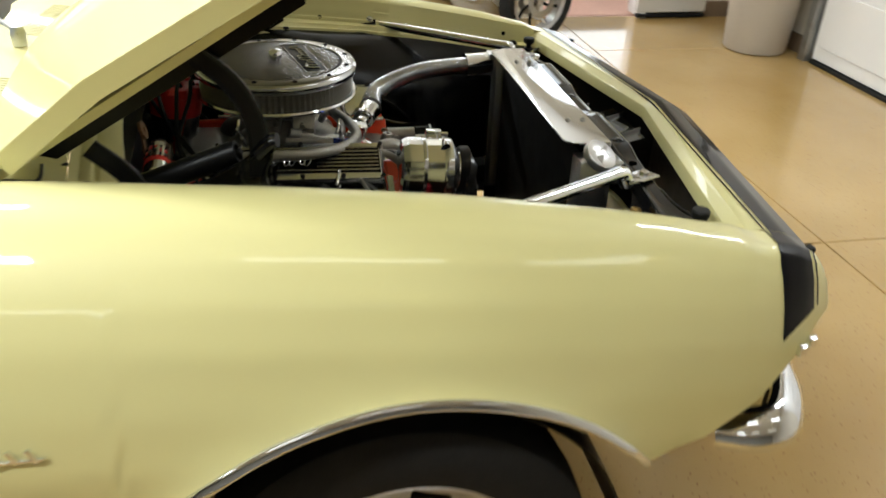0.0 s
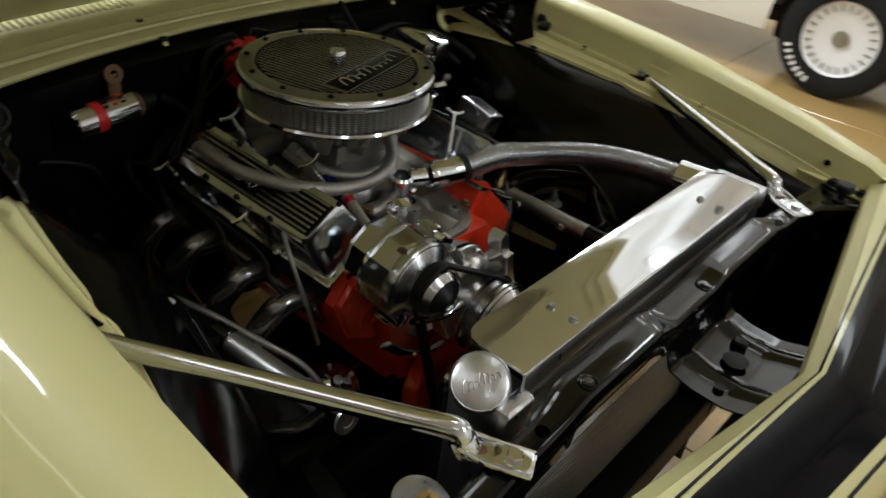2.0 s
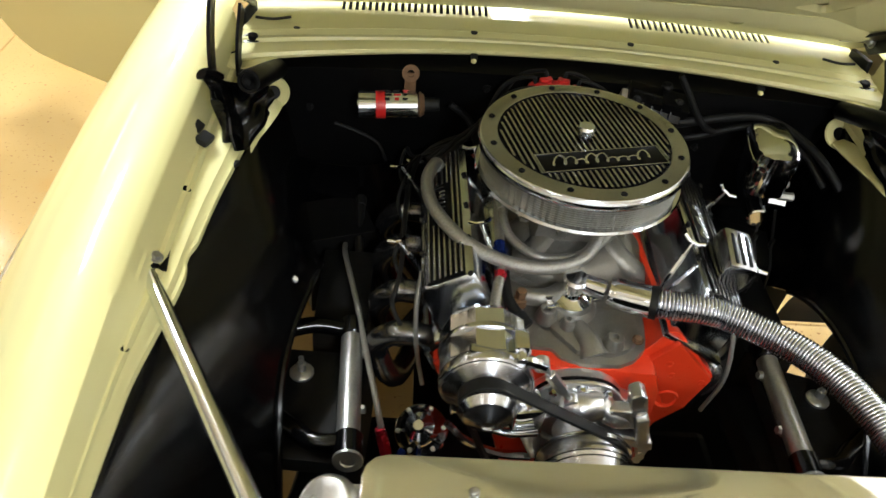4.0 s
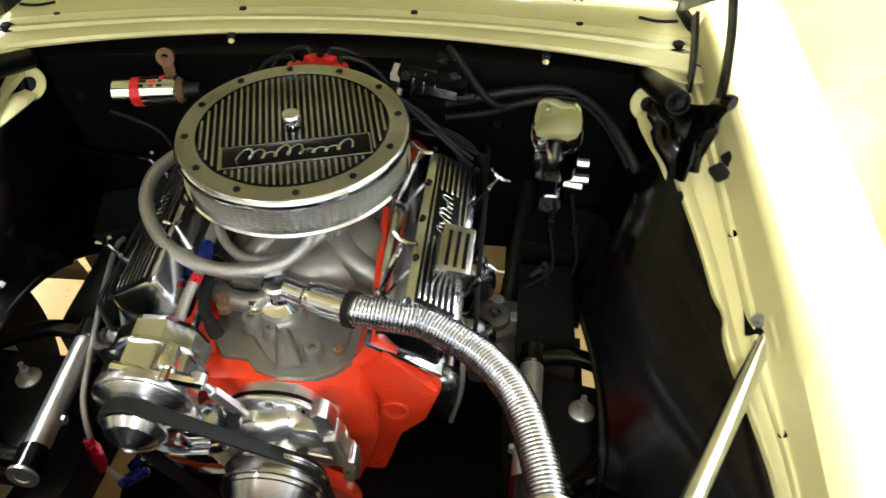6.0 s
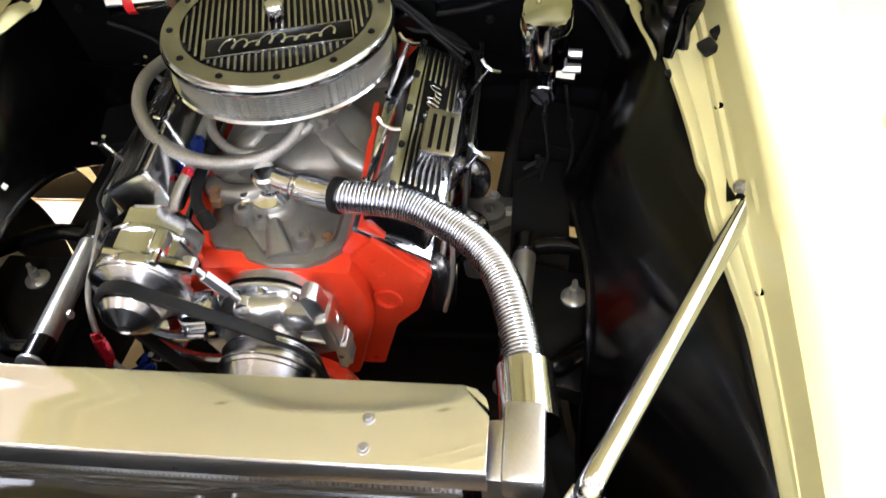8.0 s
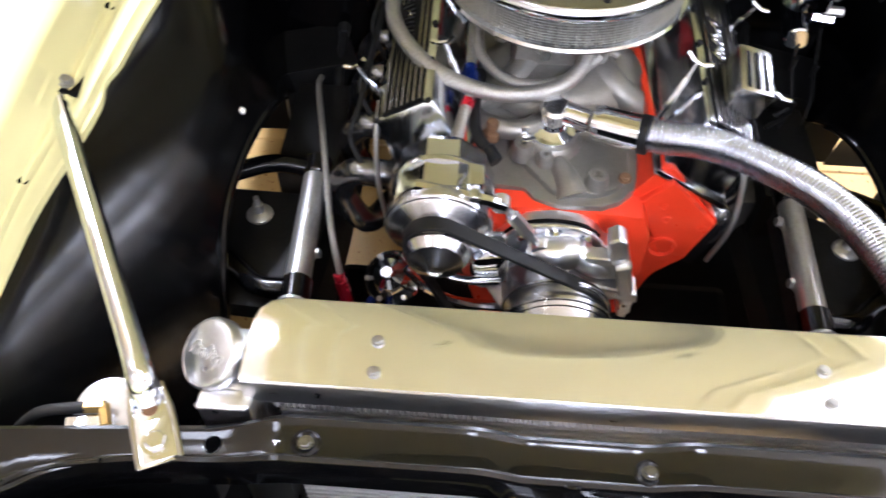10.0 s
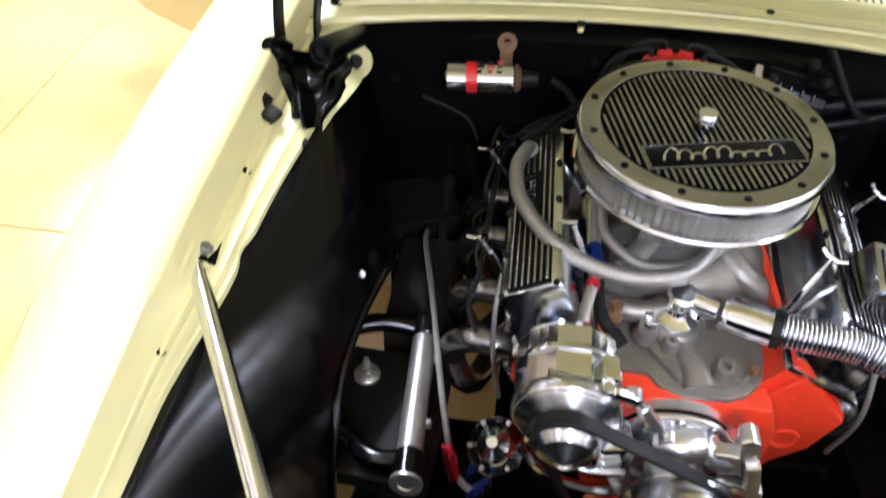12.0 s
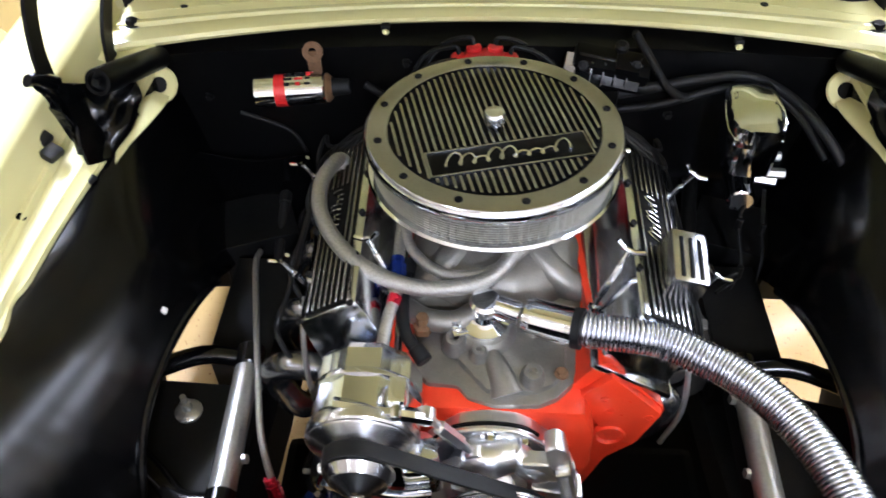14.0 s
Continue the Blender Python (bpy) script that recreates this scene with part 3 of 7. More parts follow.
bm = B()
rows = []
for k in range(49):
    x = -0.664 + 1.328 * k / 48
    rows.append([bm.verts.new((x, hdr_in(x) + (hdr_out(x) - hdr_in(x)) * t, z)) for t, z in HDR])
fs = [bm.faces.new((a[j], b[j], b[j + 1], a[j + 1])) for a, b in zip(rows, rows[1:]) for j in range(len(HDR) - 1)]
header = part("header_panel", bm, YELLOW, car)
for t0, t1, taper in ((0.165, 0.79, 1), (0.1, 0.122, 1), (0.865, 0.89, 0)):
    def band(u, v):
        x = -0.664 + 1.328 * u
        a, b = t0 + 0.31 * abs(x) * taper, t1 + (0.31 * abs(x) if taper and t1 < 0.2 else 0)
        return header_at(x, a + (b - a) * v, 0.0016)
    part("nose_stripe", sheet(B(), band, 48, 10 if t1 - t0 > 0.1 else 1), STRIPE, header, "black nose stripe")
# grille behind and below the header
bm = B()
sheet(bm, lambda u, v: Vector((x := -0.7 + 1.4 * u, hdr_in(x) - 0.045, 0.44 + 0.38 * v)), 24, 4, 0.004)
part("grille_backing", bm, SATIN_BLACK, car, "black panel behind the grille", smooth=False)
for k in range(7):
    part("grille_bar", box(B(), pose(0, -0.985, 0.69 - 0.028 * k), 1.3, 0.012, 0.008), SATIN_BLACK, car, smooth=False)
for s in (-1, 1):
    part("lamp_bucket", box(B(), pose(s * 0.682, -0.85, 0.64), 0.02, 0.22, 0.4, 0.004), SATIN_BLACK, car, smooth=False)
    bm = B()
    sheet(bm, lambda u, v: Vector((s * (0.62 + 0.265 * v), ARCH_Y + 0.4 * math.cos(radians(6 + 168 * u)), 0.345 + 0.385 * math.sin(radians(6 + 168 * u)))), 28, 4, 0.003)
    part("wheel_house", bm, SATIN_BLACK, car, "black wheel housing")
bm = B()
box(bm, pose(0, -0.93, 0.5), 1.4, 0.02, 0.1, 0.006)
part("valance", bm, YELLOW, car, smooth=False)

# bumper wrapping the nose
bm = B()
half = [(0.78, -0.79, 0.512), (0.812, -0.85, 0.525), (0.79, -0.92, 0.532), (0.65, -0.99, 0.535), (0.3, -1.05, 0.535)]
tube(bm, [(-x, y, z) for x, y, z in half] + [(0, -1.065, 0.535)] + half[::-1], 0.042, 14, 6, 0.55)
part("bumper", bm, CHROME, car, "chrome front bumper")
# chrome script badge on the passenger fender: plain raised strokes
badge_x = max(x for x, z in fender_profile(0.38, 60) if abs(z - 0.755) < 0.02) + 0.002
bm = B()
for k in range(6):
    box(bm, pose(-badge_x, 0.33 + 0.024 * k, 0.757, 0, 0, 0) @ pose(0, 0, 0, -24, 0, 0), 0.006, 0.008, 0.026, 0.002)
box(bm, pose(-badge_x, 0.39, 0.75), 0.005, 0.15, 0.004, 0.001)
part("fender_badge", bm, CHROME, fenders[-1], "chrome script badge without letters")
bm = B()
for k in range(2):
    box(bm, pose(-0.822 + 0.02 * k, -0.885 - 0.03 * k, 0.715, 0, 0, 20), 0.012, 0.02, 0.022, 0.004)
part("marker_trim", bm, CHROME, fenders[-1], "small chrome trim piece")

# wheels
def build_wheel(s, y):
    c = Vector((s * 0.808, y, 0.345))
    m = frame_matrix(c, (s, 0, 0), (0, 0, 1))
    w = part("wheel", lathe(B(), [(0.05, -0.1), (0.2, -0.1), (0.205, 0.02), (0.05, 0.03)], m, 40), STEEL, car)
    prof = [(0.205, -0.1), (0.26, -0.112), (0.31, -0.105), (0.332, -0.085), (0.342, 0.0), (0.338, 0.085), (0.318, 0.102), (0.27, 0.108), (0.235, 0.098)]
    part("tyre", lathe(B(), prof, m, 64), TYRE, w, "black tyre")
    rim = part("rim", lathe(B(), [(0.0, 0.05), (0.05, 0.052), (0.055, 0.03), (0.08, 0.025), (0.16, 0.05), (0.175, 0.03), (0.215, 0.03), (0.222, 0.09), (0.236, 0.096), (0.234, 0.08)], m, 48), SATIN_ALU, w, "silver steel rim")
    for k in range(5):
        a = 2 * math.pi * k / 5
        q = m @ Matrix.Rotation(a, 4, "Z")
        part("vent", box(B(), q @ pose(0.14, 0, 0.045), 0.05, 0.075, 0.02, 0.008), DARK, w)
        q = m @ Matrix.Rotation(a + 0.63, 4, "Z")
        part("lug_nut", cyl(B(), q @ Vector((0.06, 0, 0.03)), q @ Vector((0.06, 0, 0.06)), 0.011, seg=6), CHROME, w)


REAR_AXLE = ARCH_Y + 2.74
for s in (-1, 1):
    for y in (ARCH_Y, REAR_AXLE):
        build_wheel(s, y)

# rear body behind the cowl: flanks with the rear arch, doors, glass, roof, deck and tail
TAIL = 3.6


def flank_low(y):
    z = 0.27 + 0.16 * max(0.0, (y - 3.0) / 0.6)
    if abs(y - REAR_AXLE) < 0.37:
        z = max(z, 0.345 + math.sqrt(0.137 - (y - REAR_AXLE) ** 2))
    return z


def belt_z(y):
    return smooth_lerp([(1.0, 1.01), (1.9, 0.99), (2.5, 1.02), (3.0, 1.0), (TAIL, 0.94)], y)


def flank_x(y):
    return smooth_lerp([(1.0, 0.905), (1.9, 0.9), (2.5, 0.925), (3.1, 0.9), (TAIL, 0.82)], y)


for s in (-1, 1):
    def flank(u, v):
        y = 1.004 + (TAIL - 1.004) * u
        z0, z1 = flank_low(y), belt_z(y)
        z = z0 + (z1 - z0) * v
        h = (z - 0.27) / 0.75
        return Vector((s * (flank_x(y) - 0.05 * max(0.0, 0.45 - h) - 0.06 * max(0.0, h - 0.8) ** 1.5 * 6), y, z))
    bm = B()
    sheet(bm, flank, 180, 22, 0.01, lambda u, v: u < 0.405 and v > 0.09)
    part("quarter_panel", bm, YELLOW, car, "butter-yellow flank with the rear wheel arch")
    part("side_lining", sheet(B(), lambda u, v: Vector((s * (0.7 - 0.03 * v), 0.99 + 1.1 * u, 0.3 + 0.7 * v)), 8, 6, 0.006), SATIN_BLACK, car, "black lining behind the door opening")
    # the door stands open, turned out about its front edge
    swing = Matrix.Translation((s * 0.905, 1.012, 0)) @ Matrix.Rotation(s * -radians(60.5), 4, "Z")

    def door_at(u, v, inset=0.0):
        along = 1.045 * u
        low = 0.31 + 0.22 * max(0.0, (u - 0.72) / 0.28) ** 2.2
        z = low + (1.0 - low) * v
        h = (z - 0.27) / 0.75
        out = 0.012 * math.sin(math.pi * u) - 0.09 * max(0.0, 0.42 - h) ** 1.4 - 0.36 * max(0.0, h - 0.8) ** 1.5 + 0.006 * math.exp(-((z - 0.72) / 0.03) ** 2)
        return swing @ Vector((s * (out - inset), along, z))
    bm = B()
    sheet(bm, door_at, 40, 30, 0.004)
    door = part("door", bm, YELLOW, car, "butter-yellow door standing open")
    bm = B()
    sheet(bm, lambda u, v: door_at(u, v, 0.11 if 0.02 < v < 0.98 and 0.01 < u < 0.99 else 0.012), 30, 24, 0.004)
    part("inner_panel", bm, SATIN_BLACK, door, "black trimmed inside of the door")
    grip = [(0.012, 0.84), (0.03, 0.862), (0.03, 0.96), (0.012, 0.98)]
    part("door_handle", tube(B(), [swing @ Vector((s * x, y, 0.86)) for x, y in grip], 0.009, 10, 5, 1.4), CHROME, door, "chrome door handle")
    # shoulder from the flank in to the glass
    bm = B()
    sheet(bm, lambda u, v: Vector((s * (flank_x(y := 2.06 + 0.844 * u) - 0.032 - 0.2 * v), y, belt_z(y) - 0.001 + 0.012 * math.sin(math.pi * v))), 40, 6, 0.006)
    part("shoulder", bm, YELLOW, car)
    bm = B()
    sheet(bm, lambda u, v: Vector((s * (0.67 - 0.1 * v), lerp([(0, 1.0 + 0.22 * v), (1, 2.42 - 0.12 * v)], u), 1.0 + 0.34 * v)), 14, 6, 0.006)
    part("side_window", bm, GLASS_DARK, car, "dark side window")
    part("windscreen_pillar", tube(B(), [(s * 0.655, 0.68, 1.0), (s * 0.62, 0.9, 1.16), (s * 0.575, 1.2, 1.35)], 0.028, 10, 5, 0.7), YELLOW, car)
    bm = B()
    sheet(bm, lambda u, v: Vector((s * lerp([(0, 0.69), (1, 0.575)], v), lerp([(0, 2.36 + 0.62 * u), (1, 2.22 + 0.16 * u)], v), lerp([(0, 1.0), (1, 1.35)], v))), 10, 10, 0.03)
    part("rear_pillar", bm, YELLOW, car)
    bm = B()
    sheet(bm, lambda u, v: Vector((s * (0.6 + 0.28 * v), REAR_AXLE + 0.36 * math.cos(radians(6 + 168 * u)), 0.345 + 0.36 * math.sin(radians(6 + 168 * u)))), 24, 3, 0.003)
    part("wheel_house", bm, SATIN_BLACK, car, "black wheel housing")
bm = B()
sheet(bm, lambda u, v: Vector((-0.64 + 1.28 * u, 0.66 + 0.55 * v - 0.05 * math.sin(math.pi * u) * (1 - v), 1.02 + 0.34 * v - 0.04 * (2 * u - 1) ** 2 + 0.02)), 20, 8, 0.006)
part("windscreen", bm, GLASS_DARK, car, "raked windscreen glass")
bm = B()
sheet(bm, lambda u, v: Vector((-0.6 + 1.2 * u, 1.17 + 1.22 * v, 1.395 - 0.06 * (2 * u - 1) ** 2 - 0.03 * (2 * v - 1) ** 2)), 20, 14, 0.02)
part("roof", bm, YELLOW, car)
bm = B()
sheet(bm, lambda u, v: Vector((-0.56 + 1.12 * u, 2.34 + 0.62 * v + 0.04 * math.sin(math.pi * u), 1.345 - 0.36 * v - 0.03 * (2 * u - 1) ** 2)), 16, 8, 0.006)
part("rear_window", bm, GLASS_DARK, car, "dark rear window")
bm = B()
sheet(bm, lambda u, v: Vector(((2 * u - 1) * (flank_x(y := 2.85 + (TAIL - 2.85) * v) - 0.03), y, belt_z(y) + 0.012 - 0.012 * (2 * u - 1) ** 4)), 24, 14, 0.008)
deck = part("rear_deck", bm, YELLOW, car)
for s in (-1, 1):
    part("lid_seam", tube(B(), [(s * 0.6, y, belt_z(y) + 0.012) for y in (2.98, 3.2, 3.5)], 0.002, 6, 4), RUBBER, deck, "dark boot lid gap")
bm = B()
sheet(bm, lambda u, v: Vector(((2 * u - 1) * (0.79 + 0.03 * v), TAIL - 0.04 * (1 - v) - 0.05 * (2 * u - 1) ** 4, 0.43 + 0.51 * v)), 20, 8, 0.01)
tail = part("tail_panel", bm, YELLOW, car)
for s in (-1, 1):
    part("tail_lamp", box(B(), pose(s * 0.52, TAIL - 0.005, 0.76), 0.36, 0.03, 0.1, 0.01), RED_PLASTIC, tail, "red tail lamp")
bm = B()
tube(bm, [(-0.86, 3.38, 0.53), (-0.84, 3.56, 0.53), (-0.7, 3.66, 0.53), (0, 3.7, 0.53), (0.7, 3.66, 0.53), (0.84, 3.56, 0.53), (0.86, 3.38, 0.53)], 0.042, 12, 6, 0.55)
part("rear_bumper", bm, CHROME, car, "chrome rear bumper")
bm = B()
box(bm, pose(0, 2.1, 0.3), 1.66, 2.9, 0.04, 0.01)
part("floor_pan", bm, DARK, car, smooth=False)

# ---- hood, propped open at 30 degrees ----
HOOD = Matrix.Translation((0, 0.385, 1.058)) @ Matrix(((1, 0, 0, 0), (0, -math.cos(radians(30)), math.sin(radians(30)), 0), (0, math.sin(radians(30)), math.cos(radians(30)), 0), (0, 0, 0, 1)))
# in this frame x is across, y runs forward from the rear edge, z up from the underside


def hood_len(x):
    return 1.30 - 0.17 * abs(x)


def hood_rear(x):
    return 0.03 * (x / 0.65) ** 2 - 0.066


bm = B()
sheet(bm, lambda u, v: HOOD @ Vector((x := -0.652 + 1.304 * u, hood_rear(x) + (hood_len(x) - hood_rear(x)) * v, 0.03 + 0.02 * (1 - (2 * u - 1) ** 2))), 30, 30, 0.004)
hood = part("hood", bm, YELLOW, car, "butter-yellow hood held open")
bm = B()
for s in (-1, 1):
    sheet(bm, lambda u, v: HOOD @ Vector((s * (0.652 - 0.004 * v), 1.19 * u, 0.03 - 0.034 * v)), 20, 2, 0.003)
    sheet(bm, lambda u, v: HOOD @ Vector((s * (0.648 - 0.03 * v), 1.19 * u, -0.003)), 20, 1, 0.002)
sheet(bm, lambda u, v: HOOD @ Vector((x := -0.648 + 1.296 * u, hood_rear(x) + 0.002, 0.03 + 0.02 * (1 - (2 * u - 1) ** 2) - 0.036 * v)), 30, 2, 0.003)
sheet(bm, lambda u, v: HOOD @ Vector((x := -0.648 + 1.296 * u, hood_len(x) - 0.002, 0.03 + 0.02 * (1 - (2 * u - 1) ** 2) - 0.036 * v)), 30, 2, 0.003)
part("hood_flange", bm, YELLOW, hood)


# inner panel: a pressed sheet with a wide middle opening and one at each hinge, each with a turned-in edge
bm = B()
rim = [(x, hood_rear(x) + 0.006) for x in (-0.63 + 0.063 * k for k in range(21))]
rim += [(x, hood_len(x) - 0.02) for x in (0.63 - 0.063 * k for k in range(21))]
MIDDLE = [(0.13, 0.468), (0.2, 0.445), (0.255, 0.41), (0.297, 0.425), (0.305, 0.5), (0.275, 0.6), (0.235, 0.7), (0.16, 0.77), (0.06, 0.803)]
CORNER = [(0.345, 0.262), (0.363, 0.325), (0.4, 0.352), (0.424, 0.3), (0.42, 0.222), (0.385, 0.232)]
OPENINGS = [MIDDLE + [(-x, y) for x, y in MIDDLE[::-1]], CORNER, [(-x, y) for x, y in CORNER]]
loops = [rim]
for hole in OPENINGS:
    ring = [Vector((x, y, 0)) for x, y in hole]
    ring = curve(ring[-2:] + ring + ring[:2], 4)[8:8 + 4 * len(hole)]
    loops.append([(p.x, p.y) for p in ring])
edges = []
for loop in loops:
    vs = [bm.verts.new((x, y, 0)) for x, y in loop]
    edges += [bm.edges.new((vs[k - 1], vs[k])) for k in range(len(vs))]
bmesh.ops.triangle_fill(bm, use_beauty=True, use_dissolve=False, edges=edges)
bmesh.ops.recalc_face_normals(bm, faces=bm.faces)
ext = bmesh.ops.extrude_face_region(bm, geom=list(bm.faces))
bmesh.ops.translate(bm, vec=(0, 0, 0.014), verts=[g for g in ext["geom"] if isinstance(g, bmesh.types.BMVert)])
for v in bm.verts:
    v.co = HOOD @ (v.co + Vector((0, 0, -0.004)))
bmesh.ops.recalc_face_normals(bm, faces=bm.faces)
inner = part("hood_inner_panel", bm, HOOD_INNER, hood, "pressed inner hood panel with openings", smooth=False)
for s in (-1, 1):
    bm = B()
    sheet(bm, lambda u, v: HOOD @ Vector((s * (0.3 + 0.3 * u), 0.08 + 0.13 * v - 0.05 * u, -0.006 - 0.016 * math.sin(math.pi * v) * min(1, 8 * (1 - u)))), 16, 12, 0.003)
    part("hinge_beam", bm, HOOD_INNER, inner)
    # two straight pressed ribs near the side, and a pair of bolt holes beside the opening
    for x0, w in ((0.475, 0.012), (0.56, 0.02)):
        part("pressed_rib", tube(B(), [HOOD @ Vector((s * (x0 - 0.02 * (y > 1.0)), y, -0.005)) for y in (0.36, 0.5, 0.7, 0.9, 1.05)], w, 10, 4, 0.5), HOOD_INNER, inner)
    for y in (0.745, 0.79):
        part("bolt_hole", lathe(B(), [(0, -0.003), (0.009, -0.003), (0.009, 0.002), (0, 0.002)], HOOD @ pose(s * 0.236, y, -0.005), 16), RUBBER, inner)
    ring = [HOOD @ Vector((s * x, y, -0.007)) for x, y in [(0.0, 0.83), (0.08, 0.823), (0.18, 0.785), (0.255, 0.715), (0.3, 0.6), (0.328, 0.5), (0.325, 0.42)]]
    part("opening_rim", tube(B(), ring, 0.022, 12, 6, 0.35), HOOD_INNER, inner, "rolled rim of the middle opening")
bm = B()
sheet(bm, lambda u, v: HOOD @ Vector((-0.3 + 0.6 * u, 0.1 + 0.12 * v, -0.006 - 0.014 * math.sin(math.pi * v))), 24, 12, 0.003)
part("rear_beam", bm, HOOD_INNER, inner)
for x in (-0.3, -0.002, 0.27, -0.52, 0.52):
    part("hole", lathe(B(), [(0, -0.004), (0.011, -0.004), (0.011, 0.002), (0, 0.002)], HOOD @ pose(x, 0.07, -0.005), 16), RUBBER, hood)

# the hood's rear corners drop away towards the hinges
UNHOOD = HOOD.inverted()
for ob in [hood, *hood.children_recursive]:
    for v in ob.data.vertices:
        p = UNHOOD @ v.co
        v.co = HOOD @ (p - Vector((0, 0, 0.03 * min(1.2, (p.x / 0.6) ** 2) * min(1.0, max(0.0, 1 - (p.y + 0.066) / 0.24)))))

# ---- cowl ----
bm = B()
LIP = [(0.266, 0.984), (0.263, 0.991), (0.268, 0.998), (0.286, 1.002), (0.31, 1.0), (0.314, 0.9955), (0.322, 0.9955), (0.326, 1.003), (0.334, 1.0035), (0.345, 0.9985), (0.36, 1.004)]
sheet(bm, lambda u, v: Vector((-0.63 + 1.26 * u, LIP[round(v * 10)][0] - 0.055 * (2 * u - 1) ** 2 + max(0.0, 1 - 1.6 * v) * (0.034 - 0.03 * (2 * u - 1) ** 2), LIP[round(v * 10)][1] - 0.012 * (2 * u - 1) ** 2)), 30, 10, 0.002)
cowl = part("cowl_lip", bm, YELLOW, car)


def louvre(u, v):
    x = -0.63 + 1.26 * u
    k = u * 189
    return 0.21 < v < 0.7 and 0.14 < abs(x) < 0.46 and int(k) % 2 == 1


bm = B()
sheet(bm, lambda u, v: Vector((-0.63 + 1.26 * u, 0.362 + 0.29 * v - (0.02 + 0.035 * max(0.0, 1 - 5 * v)) * (2 * u - 1) ** 2, 1.004 + 0.03 * v - 0.012 * (2 * u - 1) ** 2)), 189, 20, 0.003, louvre)
part("cowl_panel", bm, YELLOW, car, "yellow cowl panel with two rows of louvre slots")
bm = B()
box(bm, pose(0, 0.5, 0.95), 1.2, 0.26, 0.02)
part("cowl_plenum", bm, SATIN_BLACK, car)
for x in (-0.53, -0.18, 0.14, 0.44):
    part("hole", lathe(B(), [(0, -0.001), (0.007, -0.001), (0.007, 0.0015), (0, 0.002)], pose(x, 0.356 - 0.04 * (x / 0.63) ** 2, 1.003 - 0.012 * (x / 0.63) ** 2), 12), RUBBER, cowl)
for x in (-0.182, 0.38):
    part("lip_clip", box(B(), pose(x, 0.282 - 0.05 * (x / 0.4) ** 2, 0.992 - 0.012 * (x / 0.63) ** 2), 0.014, 0.012, 0.008, 0.002), RUBBER, cowl, "small dark clip")
    part("clip_bead", lathe(B(), [(0, -0.004), (0.005, -0.003), (0.006, 0.0), (0.004, 0.004), (0, 0.005)], pose(x, 0.276 - 0.05 * (x / 0.4) ** 2, 0.985 - 0.012 * (x / 0.63) ** 2), 12), YELLOW, cowl)
bm = B()
tube(bm, [(0.052, 0.53, 1.058), (0.1, 0.575, 1.066), (0.2, 0.66, 1.09), (0.3, 0.73, 1.13)], 0.008, 10, 5, 0.7)
lathe(bm, [(0, -0.03), (0.014, -0.03), (0.016, -0.006), (0.013, 0.012), (0, 0.015)], pose(0.056, 0.533, 1.055), 20)
part("wiper_arm", bm, SATIN_ALU, car, "silver wiper arm on its pivot")
